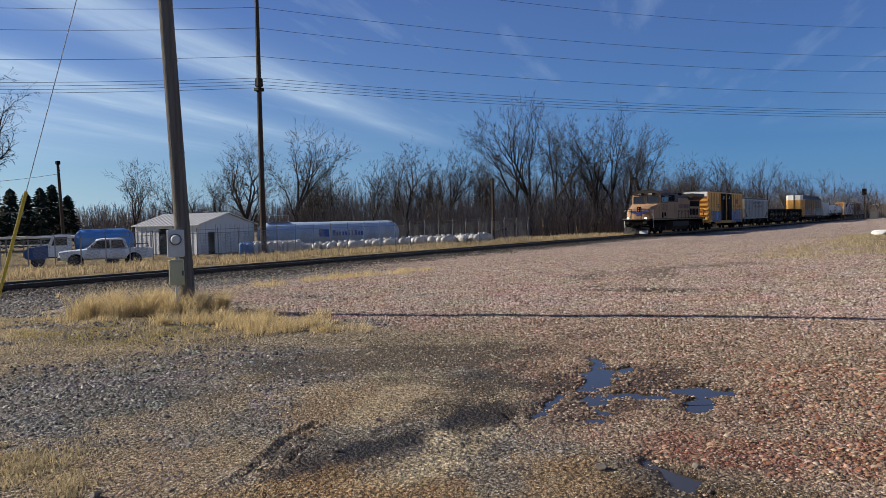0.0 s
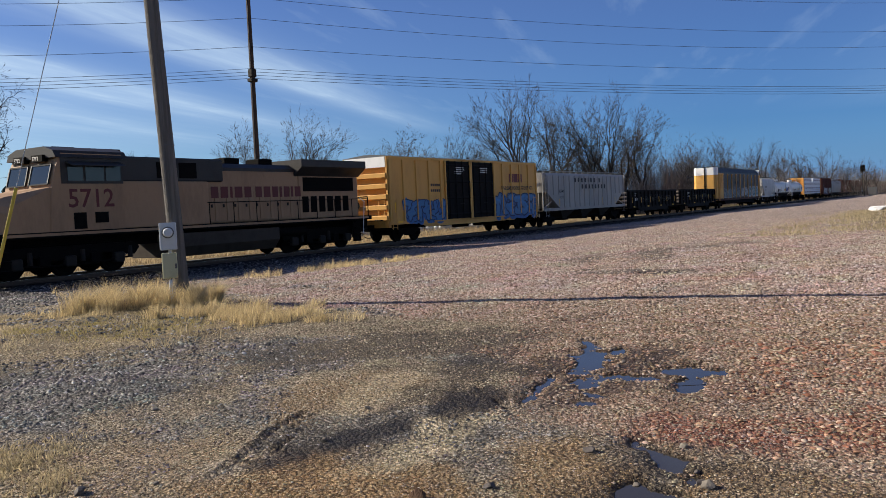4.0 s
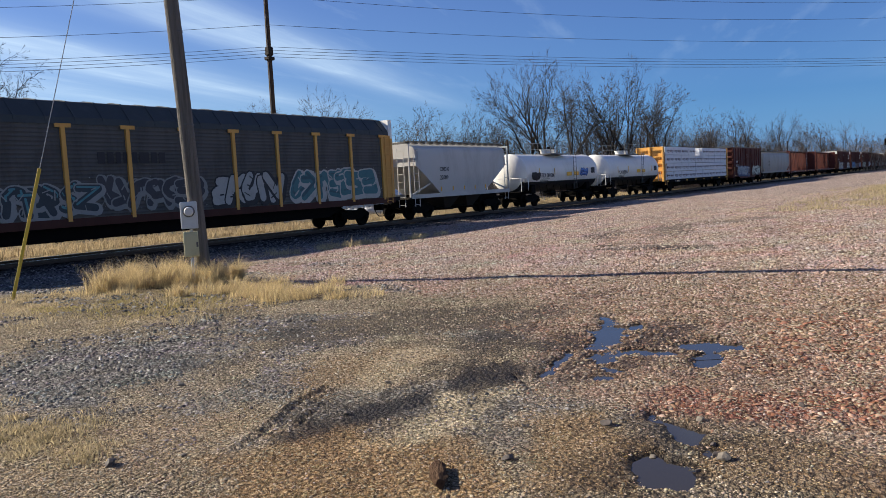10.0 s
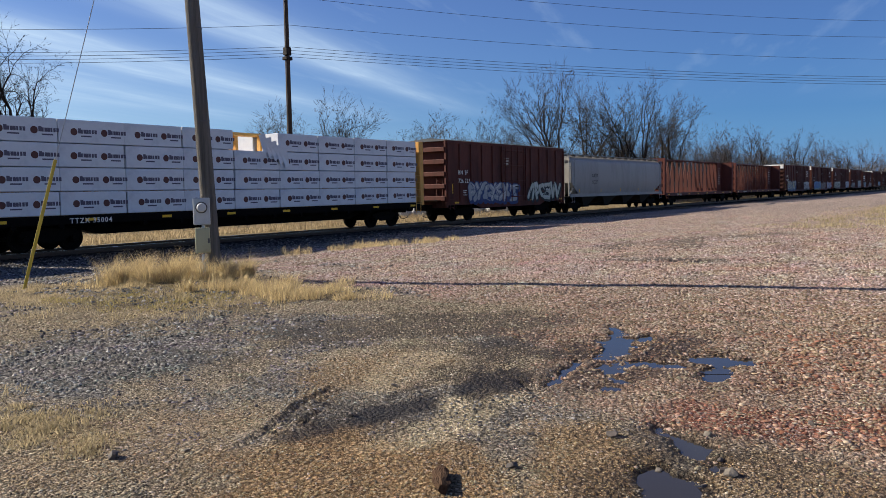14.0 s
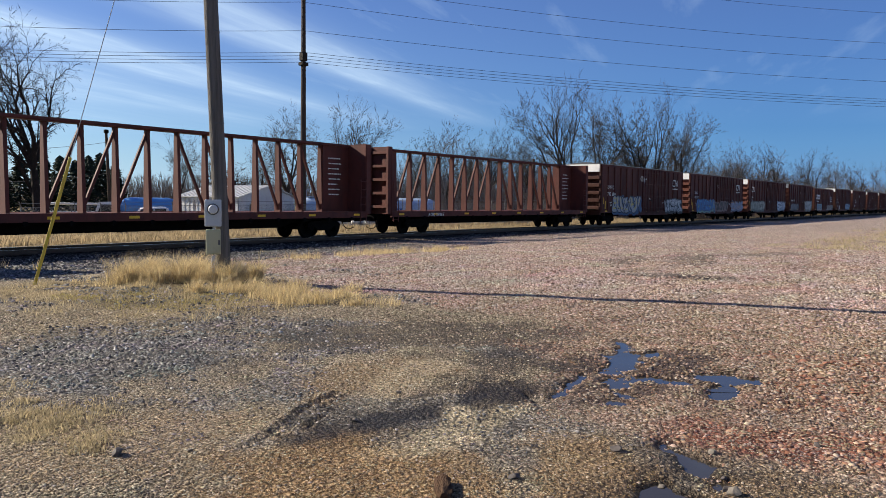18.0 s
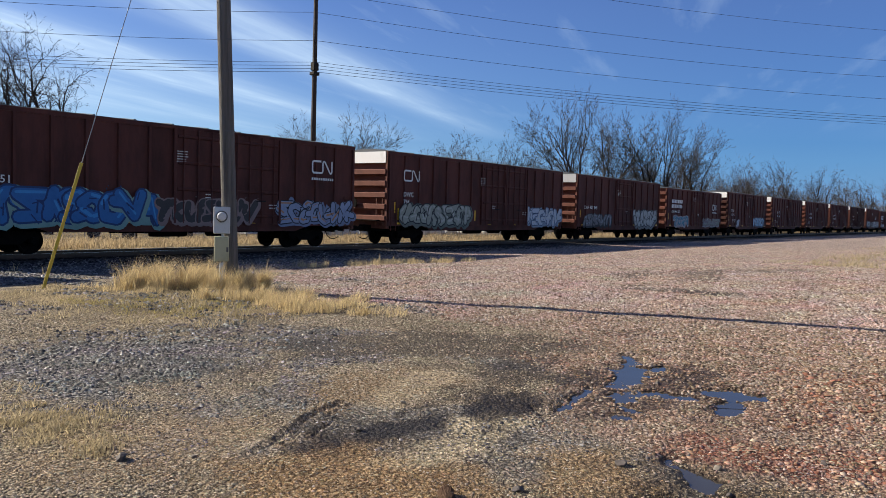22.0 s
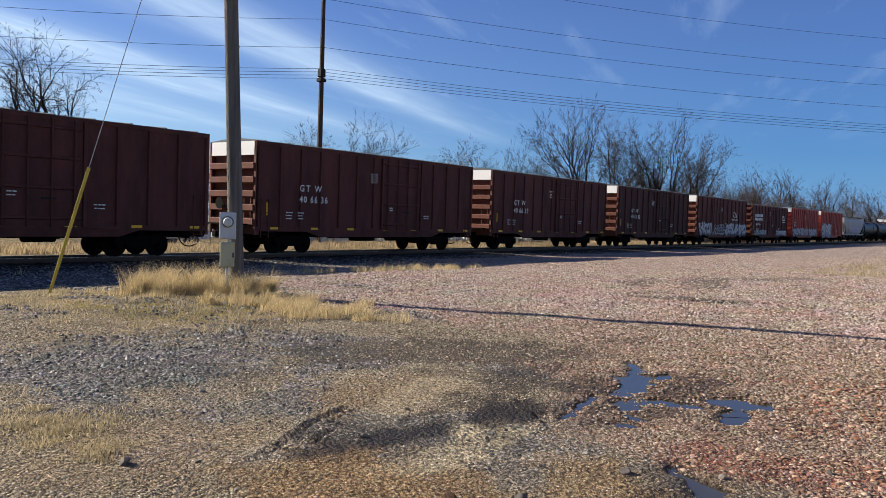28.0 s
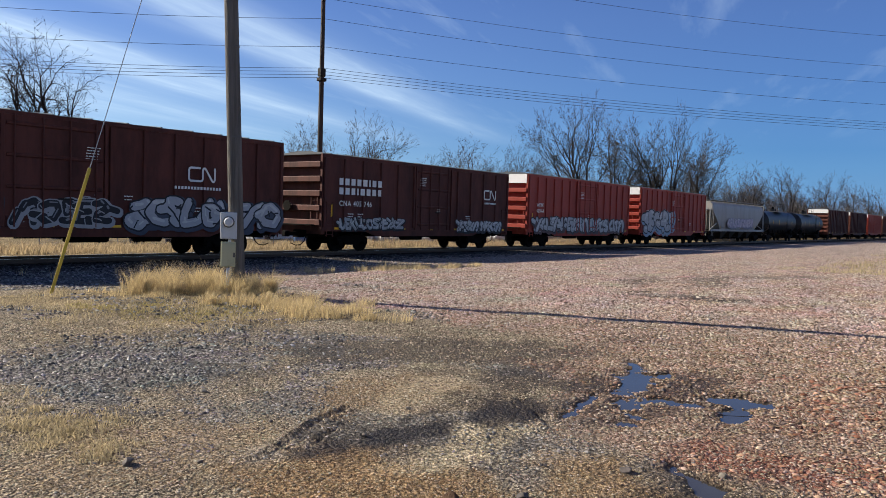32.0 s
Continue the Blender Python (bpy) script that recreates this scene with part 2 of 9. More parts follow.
def fbm(x, y, scale, seed=0, octaves=4):
    out, amp, tot = 0, 1.0, 0
    for k in range(octaves):
        out = out + amp * value_noise(x, y, scale / 2 ** k, seed + k)
        tot += amp
        amp *= 0.5
    return out / tot


def smooth(e0, e1, x):
    t = np.clip((x - e0) / (e1 - e0), 0, 1)
    return t * t * (3 - 2 * t)

M_STEEL = surf("weathered_steel", (0.022, 0.02, 0.018), (0.045, 0.03, 0.021), 0.7, 0.1, 2, 40, 0.6, spec=0.12)
M_BLACK = surf("black_running_gear", (0.0045, 0.0042, 0.004), (0.014, 0.011, 0.009), 0.85, 0.0, 3, 40, 0.5, spec=0.06)
M_RAIL = surf("rail_steel", (0.07, 0.05, 0.04), (0.12, 0.07, 0.045), 0.6, 0.4, 2, 40, 0.5)
M_RAILTOP = surf("polished_rail_head", (0.45, 0.44, 0.43), (0.3, 0.29, 0.28), 0.25, 0.9, 2, 40, 0.3)
M_TIE = surf("creosoted_timber", (0.016, 0.013, 0.011), (0.036, 0.029, 0.024), 0.95, 0, 3, 30, 0.6, 0.3, island=0.3, spec=0.08)
M_BROWN = surf("oxide_brown_paint", (0.105, 0.031, 0.022), (0.036, 0.014, 0.011), 0.7, 0, 0.9, 14, 0.85, 0.1, (1, 1, 0.25))
M_BROWN2 = surf("maroon_brown_paint", (0.098, 0.031, 0.023), (0.034, 0.015, 0.012), 0.7, 0, 0.9, 14, 0.85, 0.1, (1, 1, 0.25))
M_DARK = surf("dark_brown_paint", (0.062, 0.022, 0.016), (0.024, 0.012, 0.01), 0.7, 0, 0.9, 14, 0.6, 0.1, (1, 1, 0.25))
M_RED = surf("faded_red_paint", (0.30, 0.045, 0.03), (0.16, 0.035, 0.025), 0.55, 0, 0.9, 14, 0.5, 0.1, (1, 1, 0.25))
M_RUST = surf("rust_red_paint", (0.10, 0.028, 0.021), (0.042, 0.02, 0.017), 0.65, 0, 1.5, 18, 0.7, 0.15, (1, 1, 0.4))
M_ORANGE_END = surf("rust_orange_end_paint", (0.15, 0.055, 0.038), (0.07, 0.033, 0.026), 0.8, 0, 1.5, 18, 0.6, 0.1)
M_WHITE = surf("white_paint", (0.78, 0.77, 0.74), (0.5, 0.47, 0.42), 0.5, 0, 1.5, 20, 0.35, 0.05)
M_YELLOW = surf("dull_yellow_paint", (0.62, 0.33, 0.085), (0.40, 0.20, 0.065), 0.55, 0, 1.0, 14, 0.5, 0.08, (1, 1, 0.3))
M_SAFETY = surf("yellow_reflector", (0.75, 0.42, 0.03), (0.5, 0.3, 0.05), 0.4, 0, 4, 40, 0.3, 0.0)
M_GREY = surf("light_grey_paint", (0.30, 0.29, 0.275), (0.18, 0.165, 0.15), 0.5, 0, 0.8, 14, 0.5, 0.06, (1, 1, 0.25))
M_GREY2 = surf("warm_grey_paint", (0.46, 0.46, 0.45), (0.28, 0.26, 0.24), 0.5, 0, 0.8, 14, 0.5, 0.06, (1, 1, 0.25))
M_TANKW = surf("cream_white_tank_paint", (0.72, 0.71, 0.67), (0.42, 0.38, 0.33), 0.4, 0, 0.8, 16, 0.35, 0.04, (1, 1, 0.35))
M_TANKB = surf("black_tank_paint", (0.018, 0.018, 0.019), (0.05, 0.045, 0.04), 0.42, 0, 0.8, 16, 0.5, 0.05)
M_GONDOLA = surf("black_gondola_paint", (0.007, 0.0065, 0.0065), (0.022, 0.016, 0.014), 0.75, 0, 1.2, 18, 0.55, 0.12, (1, 1, 0.4), spec=0.1)
M_INK = surf("black_lettering", (0.03, 0.03, 0.035), (0.06, 0.06, 0.06), 0.6, 0, 3, 30, 0.3, 0)
M_LETTER = surf("white_lettering", (0.70, 0.69, 0.66), (0.45, 0.42, 0.4), 0.6, 0, 6, 60, 0.4, 0)
M_GALV = surf("galvanised_panels", (0.125, 0.122, 0.12), (0.06, 0.058, 0.055), 0.45, 0.35, 1.2, 20, 0.6, 0.05, (1, 1, 0.3))
M_ROOFGREY = surf("dull_grey_roof", (0.11, 0.115, 0.12), (0.09, 0.09, 0.095), 0.5, 0.2, 1.5, 20, 0.5, 0.05)
M_POLE = surf("weathered_pole_wood", (0.17, 0.158, 0.145), (0.045, 0.041, 0.038), 0.9, 0, 1.2, 14, 0.85, 0.9, (7, 7, 0.3), dist=0.04, spec=0.1)
M_POLE2 = surf("dark_pole_wood", (0.065, 0.048, 0.038), (0.028, 0.022, 0.018), 0.9, 0, 1.2, 14, 0.7, 0.5, (6, 6, 0.35), spec=0.1)
M_WIRE = surf("wire", (0.06, 0.06, 0.065), None, 0.5, 0.5, 2, 10, 0.2, 0)
M_GLASS, gn, gl, gb = principled("dark_window_glass")
gb.inputs["Base Color"].default_value = (0.02, 0.025, 0.03, 1)
gb.inputs["Roughness"].default_value = 0.06


def straw_mat(name, base, second):
    """Dry blades let the low sun through."""
    m = surf(name, base, second, 0.8, 0, 1.2, 9, 0.6, 0, island=0.35)
    n, l = m.node_tree.nodes, m.node_tree.links
    b, o = n["Principled BSDF"], n["Material Output"]
    t = n.new("ShaderNodeBsdfTranslucent")
    l.new(b.inputs["Base Color"].links[0].from_socket, t.inputs["Color"])
    x = n.new("ShaderNodeMixShader")
    x.inputs[0].default_value = 0.45
    l.new(b.outputs[0], x.inputs[1])
    l.new(t.outputs[0], x.inputs[2])
    l.new(x.outputs[0], o.inputs["Surface"])
    return m

# ---- ground ----
TRACK_Y, RAIL_Z = 28.4, -0.10


# centre x, y, half sizes, turn, and the puddle whose level it shares
PUDDLES = [(8.05, 3.43, 1.35, 0.20, 22, 0), (9.0, 3.42, 0.34, 0.09, 10, 0), (7.72, 2.82, 0.46, 0.17, -70, 0), (8.2, 2.32, 0.44, 0.24, -75, 0), (7.6, 2.2, 0.34, 0.11, 15, 0), (6.95, 3.48, 0.50, 0.11, 12, 5),
           (7.5, 1.48, 0.17, 0.07, -70, 6), (5.36, 1.70, 0.42, 0.13, 42, 7), (4.62, 1.64, 0.28, 0.23, -20, 8), (18.3, 6.1, 0.7, 0.12, -60, 9), (19.0, 7.7, 0.5, 0.12, -40, 10)]


def rolling(x, y):
    return (fbm(x, y, 5.0, 3) - 0.5) * 0.14 + (fbm(x, y, 0.8, 9, 3) - 0.5) * 0.035


LEVELS = [float(rolling(np.array([p[0]]), np.array([p[1]]))[0]) for p in PUDDLES]


def oval(x, y, cx, cy, a, b, turn):
    c, s = math.cos(radians(turn)), math.sin(radians(turn))
    return np.sqrt((((x - cx) * c + (y - cy) * s) / a) ** 2 + (((y - cy) * c - (x - cx) * s) / b) ** 2)


def puddle_depth(x, y):
    """0..1 inside the wet hollows."""
    d = np.zeros_like(x)
    wob = (fbm(x, y, 0.5, 40) - 0.5) * 1.1 + (fbm(x, y, 0.16, 44) - 0.5) * 1.0
    for cx, cy, a, b, turn, k in PUDDLES:
        d = np.maximum(d, 1 - smooth(0.4, 1.5, oval(x, y, cx, cy, a, b, turn) + wob * 1.5))
    return d


def height(x, y):
    z = rolling(x, y)
    for cx, cy, a, b, turn, k in PUDDLES:
        w = 1 - smooth(1.3, 2.6, oval(x, y, cx, cy, a, b, turn))
        z = z * (1 - w) + LEVELS[k] * w
    z = z - 0.32 * smooth(13, 23, y) - 0.9 * smooth(33, 62, y) * smooth(150, 90, x)
    z = z + 0.16 * smooth(24.6, 26.6, y) * (1 - smooth(30.6, 32.8, y))
    z = z + 0.55 * np.exp(-(((x - 52) / 14) ** 2 + ((y - 2) / 4.5) ** 2))
    # tyre ruts across the mud
    for x0, y0, k, x1, w in ((2.9, 4.05, 0.37, 5.3, 0.035), (2.9, 3.8, 0.38, 4.6, 0.03), (4.35, 1.69, 0.62, 5.0, 0.015), (5.9, 3.2, 1.0, 6.7, 0.06)):
        d = y - y0 - k * (x - x0) - 0.04 * np.sin(x * 3.1)
        on = smooth(x0 - 0.3, x0 + 0.3, x) * smooth(x1 + 0.3, x1 - 0.3, x)
        z = z + on * 2 * smooth(0.42, 0.6, fbm(x, y, 0.5, 77)) * (0.009 * np.exp(-((np.abs(d) - 2 * w) / w) ** 2) - 0.018 * np.exp(-(d / w) ** 2))
    z = z - 0.05 * puddle_depth(x, y)
    flat = smooth(24.0, 26.2, y) * (1 - smooth(30.8, 33, y))
    return z * (1 - flat) + flat * (-0.30)


def lay_out(parts):
    return np.concatenate([np.arange(a, b, s) for a, b, s in parts])


gx = lay_out([(-3000, -400, 400), (-400, -60, 40), (-60, -8, 4), (-8, 2, 0.4), (2, 4, 0.09), (4, 9.6, 0.045), (9.6, 14, 0.09), (14, 34, 0.2), (34, 100, 0.8), (100, 300, 8), (300, 3800, 250)])
gy = lay_out([(-3000, -400, 400), (-400, -40, 30), (-40, -6, 3), (-6, 0, 0.3), (0, 1, 0.09), (1, 5, 0.045), (5, 9.5, 0.09), (9.5, 22, 0.2), (22, 36, 0.3), (36, 110, 2.0), (110, 400, 15), (400, 3800, 250)])
GX, GY = np.meshgrid(gx, gy)
GZ = height(GX, GY)


def blob(x, y, cx, cy, a, b, turn=0, seed=1, rag=1.0):
    c, s = math.cos(radians(turn)), math.sin(radians(turn))
    u, v = (x - cx) * c + (y - cy) * s, (y - cy) * c - (x - cx) * s
    r = np.sqrt((u / a) ** 2 + (v / b) ** 2) + (fbm(x, y, max(a, b) * 0.6, seed) - 0.5) * 1.6 * rag + (fbm(x, y, 0.3, seed + 7) - 0.5) * 0.9
    return 1 - smooth(0.55, 1.2, r)


def zones(x, y):
    """Weights of mud, pale grit, wet dark, red, grey and pink gravel, straw, tan, track bed."""
    n1, n2 = fbm(x, y, 4.0, 11), fbm(x, y, 1.2, 15)
    pan = np.degrees(np.arctan2(x, np.maximum(y, 0.01)))
    rad = np.hypot(x, y)
    # beyond a wandering line the gravel is pink
    line = np.interp(rad, [4, 5.4, 6.3, 8, 10, 12, 13.5, 18, 30], [95, 84, 66, 63, 62, 62, 48, 42, 38])
    pink = smooth(-6, 6, pan - line + (n2 - 0.5) * 26) * np.maximum(smooth(23, 20, y - 0.02 * rad), smooth(22, 34, x) * smooth(26.4, 25.2, y))
    red = np.maximum(blob(x, y, 6.4, 1.2, 1.1, 0.6, -62, 21), 0.8 * blob(x, y, 17.2, 4.2, 0.9, 2.6, 22, 22))
    red = np.maximum(red, 0.5 * blob(x, y, 8.6, 1.2, 1.8, 0.9, 0, 23))
    red = np.maximum(red, 0.45 * blob(x, y, 24, 4.5, 4.0, 1.2, 0, 20))
    mud = np.maximum(blob(x, y, 3.55, 3.3, 0.95, 1.0, -30, 24, 0.7), 0.75 * blob(x, y, 4.6, 2.2, 0.85, 0.5, 20, 45, 0.7))
    mud = np.maximum(mud, 0.55 * blob(x, y, 5.6, 5.0, 1.6, 0.6, 15, 26))
    mud = np.maximum(mud, 0.35 * blob(x, y, 3.4, 5.0, 1.0, 0.8, 0, 39))
    mud = np.maximum(mud, 0.5 * blob(x, y, 5.0, 0.9, 0.5, 0.7, 0, 52))
    pale = np.maximum(blob(x, y, 5.1, 3.5, 0.8, 0.30, 0, 27), 0.45 * blob(x, y, 6.2, 4.8, 1.2, 0.3, 15, 28))
    wet = np.maximum(blob(x, y, 4.75, 4.0, 0.85, 0.24, -8, 29), blob(x, y, 6.15, 3.85, 0.75, 0.40, 15, 31))
    wet = np.maximum(wet, 0.75 * blob(x, y, 7.9, 4.6, 1.3, 0.4, 12, 32))
    wet = np.maximum(wet, 0.72 * blob(x, y, 8.3, 6.5, 2.3, 1.2, -42, 30))
    wet = np.maximum(wet, 0.9 * blob(x, y, 5.4, 4.25, 0.9, 0.16, 2, 54))
    wet = np.maximum(wet, 0.8 * blob(x, y, 7.6, 3.9, 0.9, 0.35, 20, 55))
    wet = np.maximum(wet, 0.85 * blob(x, y, 7.7, 3.0, 1.4, 0.8, 15, 56))
    wet = np.maximum(wet, 0.75 * blob(x, y, 22.3, 9.4, 1.6, 0.6, 10, 57))
    wet = np.maximum(wet, 0.55 * blob(x, y, 28.2, 7.4, 2.4, 0.7, -30, 58))
    # damp mottling all over the trodden part
    wet = np.maximum(wet, 0.55 * smooth(0.54, 0.72, fbm(x, y, 0.9, 71)) * smooth(14, 9, rad) * (1 - 0.6 * pink))
    wet = np.maximum(wet, 0.45 * blob(x, y, 11.2, 4.9, 0.9, 0.6, 0, 34))
    wet = np.maximum(wet, 0.6 * blob(x, y, 8.0, 2.5, 0.9, 0.5, 10, 33))
    wet = np.maximum(wet, 0.65 * blob(x, y, 4.8, 1.8, 0.9, 0.5, 0, 47))
    wet = np.maximum(wet, 0.4 * blob(x, y, 5.0, 0.9, 0.7, 0.7, 0, 53))
    wet = np.maximum(wet, 0.8 * blob(x, y, 18.4, 6.6, 0.7, 2.0, 20, 48))
    wet = np.maximum(wet, 0.6 * blob(x, y, 25.5, 8.2, 3.0, 0.8, 10, 34))
    wet = np.maximum(wet, np.clip(puddle_depth(x, y) * 1.8, 0, 1))
    grey = np.maximum(blob(x, y, 4.9, 8.1, 2.6, 1.35, 54, 49), 0.6 * blob(x, y, 6.6, 7.6, 1.2, 0.7, -40, 50))
    grey = np.maximum(grey, 0.75 * smooth(0.50, 0.64, fbm(x, y, 1.6, 73)) * smooth(4.2, 6, rad) * (1 - pink) * (1 - mud))
    grey = np.maximum(grey, smooth(19, 22, y + (n2 - 0.5) * 3) * smooth(34, 22, x))
    straw = np.maximum(blob(x, y, 9.2, 13.3, 2.6, 3.6, 35, 35, 0.7), 0.9 * blob(x, y, 8.8, 10.6, 1.9, 1.4, -20, 36, 0.7))
    straw = np.maximum(straw, 0.7 * blob(x, y, 3.05, 6.1, 0.45, 0.7, 0, 37))
    straw = np.maximum(straw, 0.5 * blob(x, y, 6.6, 10.8, 1.6, 1.6, 0, 38)) * 0.75
    straw = np.maximum(straw, smooth(31.6, 32.6, y + (n2 - 0.5) * 2))
    straw = np.maximum(straw, 0.9 * blob(x, y, 48, 2, 16, 4.2, 5, 42, 0.6))
    bed = smooth(23.0, 26.0, y + (n2 - 0.5) * 2.2) * (1 - smooth(30.4, 31.4, y + (n1 - 0.5)))
    tan = 1 - np.maximum(pink, grey)
    return [np.clip(w, 0, 1) for w in (mud, pale, wet, red, grey, straw, pink, tan, bed)]


def ground_material():
    m, n, l, b = principled("gravel_ground")
    tc = n.new("ShaderNodeTexCoord")

    def tex(kind, scale, **kw):
        t = n.new(kind)
        t.inputs["Scale"].default_value = scale
        for k, v in kw.items():
            t.inputs[k].default_value = v
        l.new(tc.outputs["Object"], t.inputs["Vector"])
        return t

    def attr(name):
        a = n.new("ShaderNodeAttribute")
        a.attribute_name = name
        return a.outputs["Fac"]

    def mixc(fac, a, bb):
        x = n.new("ShaderNodeMixRGB")
        l.new(fac, x.inputs[0])
        for s, v in ((1, a), (2, bb)):
            if isinstance(v, tuple):
                x.inputs[s].default_value = (*v, 1)
            else:
                l.new(v, x.inputs[s])
        return x.outputs[0]

    def ramp(src, *stops):
        r = n.new("ShaderNodeValToRGB")
        l.new(src, r.inputs[0])
        e = r.color_ramp.elements
        while len(e) < len(stops):
            e.new(0.5)
        for k, (p, c) in enumerate(stops):
            e[k].position, e[k].color = p, (*c, 1)
        return r.outputs[0]

    stones = tex("ShaderNodeTexVoronoi", 26.0)
    grit = tex("ShaderNodeTexVoronoi", 75.0)
    big = tex("ShaderNodeTexNoise", 0.9, Detail=6)
    sepc = n.new("ShaderNodeSeparateColor")
    l.new(stones.outputs["Color"], sepc.inputs[0])
    sepg = n.new("ShaderNodeSeparateColor")
    l.new(grit.outputs["Color"], sepg.inputs[0])
    tan = ramp(sepg.outputs[0], (0.0, (0.09, 0.07, 0.047)), (0.6, (0.38, 0.305, 0.205)), (1.0, (0.70, 0.60, 0.44)))
    pink = ramp(sepc.outputs[0], (0.0, (0.14, 0.088, 0.06)), (0.35, (0.38, 0.245, 0.175)), (0.7, (0.52, 0.385, 0.29)), (1.0, (0.68, 0.565, 0.45)))
    grey = ramp(sepc.outputs[1], (0.0, (0.07, 0.064, 0.057)), (0.6, (0.23, 0.213, 0.195)), (1.0, (0.45, 0.43, 0.40)))
    redc = ramp(sepc.outputs[2], (0.0, (0.20, 0.075, 0.05)), (0.6, (0.36, 0.15, 0.10)), (1.0, (0.45, 0.30, 0.25)))
    mudc = ramp(sepg.outputs[1], (0.0, (0.16, 0.09, 0.035)), (0.6, (0.38, 0.245, 0.125)), (1.0, (0.58, 0.43, 0.26)))
    palec = ramp(sepg.outputs[2], (0.0, (0.46, 0.36, 0.21)), (0.5, (0.72, 0.60, 0.39)), (1.0, (0.86, 0.77, 0.58)))
    # dark track bed, its colour deepened further for the train's shadow
    bedc = ramp(sepc.outputs[1], (0.0, (0.014, 0.012, 0.011)), (0.6, (0.04, 0.036, 0.032)), (1.0, (0.13, 0.12, 0.11)))
    straw = ramp(big.outputs["Fac"], (0.3, (0.22, 0.16, 0.075)), (0.7, (0.42, 0.32, 0.16)))
    # pink gravel pales with distance, its colour also lifted against dim grazing light
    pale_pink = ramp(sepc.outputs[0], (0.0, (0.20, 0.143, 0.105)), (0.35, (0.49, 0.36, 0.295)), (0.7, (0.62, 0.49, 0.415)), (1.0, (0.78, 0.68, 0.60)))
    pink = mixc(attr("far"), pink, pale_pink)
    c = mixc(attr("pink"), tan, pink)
    c = mixc(attr("grey"), c, grey)
    c = mixc(attr("red"), c, redc)
    c = mixc(attr("mud"), c, mudc)
    c = mixc(attr("pale"), c, palec)
    c = mixc(attr("straw"), c, straw)
    c = mixc(attr("bed"), c, bedc)
    # shade between the stones, multiplied into the ground colour
    gap = n.new("ShaderNodeMapRange")
    l.new(stones.outputs["Distance"], gap.inputs[0])
    gap.inputs[1].default_value, gap.inputs[2].default_value, gap.inputs[3].default_value, gap.inputs[4].default_value = 0.15, 0.7, 1.2, 0.25
    gm = n.new("ShaderNodeMixRGB")
    gm.blend_type = "MULTIPLY"
    gm.inputs[0].default_value = 0.8
    l.new(c, gm.inputs[1])
    l.new(gap.outputs[0], gm.inputs[2])
    c = gm.outputs[0]
    dk = n.new("ShaderNodeMixRGB")
    dk.blend_type = "MULTIPLY"
    l.new(attr("wet"), dk.inputs[0])
    l.new(c, dk.inputs[1])
    dk.inputs[2].default_value = (0.17, 0.155, 0.14, 1)
    var = n.new("ShaderNodeHueSaturation")
    vr = n.new("ShaderNodeMapRange")
    l.new(big.outputs["Fac"], vr.inputs[0])
    vr.inputs[1].default_value, vr.inputs[2].default_value, vr.inputs[3].default_value, vr.inputs[4].default_value = 0.3, 0.7, 0.66, 1.08
    l.new(vr.outputs[0], var.inputs["Value"])
    l.new(dk.outputs[0], var.inputs["Color"])
    l.new(var.outputs[0], b.inputs["Base Color"])
    rg = n.new("ShaderNodeMapRange")
    l.new(attr("wet"), rg.inputs[0])
    rg.inputs[3].default_value, rg.inputs[4].default_value = 0.92, 0.5
    l.new(rg.outputs[0], b.inputs["Roughness"])
    b.inputs["Specular IOR Level"].default_value = 0.12
    add = n.new("ShaderNodeMath")
    add.operation = "MULTIPLY_ADD"
    l.new(grit.outputs["Distance"], add.inputs[0])
    add.inputs[1].default_value = 0.45
    l.new(stones.outputs["Distance"], add.inputs[2])
    bp = n.new("ShaderNodeBump")
    bp.invert = True
    bp.inputs["Strength"].default_value, bp.inputs["Distance"].default_value = 1.0, 0.035
    l.new(add.outputs[0], bp.inputs["Height"])
    l.new(bp.outputs[0], b.inputs["Normal"])
    return m


def grid_mesh(name, X, Y, Z):
    ny, nx = X.shape
    me = bpy.data.meshes.new(name)
    me.vertices.add(nx * ny)
    me.vertices.foreach_set("co", np.stack([X, Y, Z], -1).astype(np.float32).ravel())
    i = (np.arange(ny - 1)[:, None] * nx + np.arange(nx - 1)[None, :]).ravel()
    q = np.stack([i, i + 1, i + nx + 1, i + nx], -1).astype(np.int32)
    me.loops.add(q.size)
    me.loops.foreach_set("vertex_index", q.ravel())
    me.polygons.add(len(q))
    me.polygons.foreach_set("loop_start", np.arange(len(q), dtype=np.int32) * 4)
    me.polygons.foreach_set("use_smooth", np.ones(len(q), dtype=bool))
    me.update(calc_edges=True)
    return me


gme = grid_mesh("ground", GX, GY, GZ)
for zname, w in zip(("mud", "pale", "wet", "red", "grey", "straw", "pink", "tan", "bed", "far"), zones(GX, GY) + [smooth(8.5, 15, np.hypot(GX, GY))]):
    at = gme.attributes.new(zname, "FLOAT", "POINT")
    at.data.foreach_set("value", w.astype(np.float32).ravel())
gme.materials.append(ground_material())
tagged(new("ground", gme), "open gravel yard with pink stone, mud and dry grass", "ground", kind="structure")

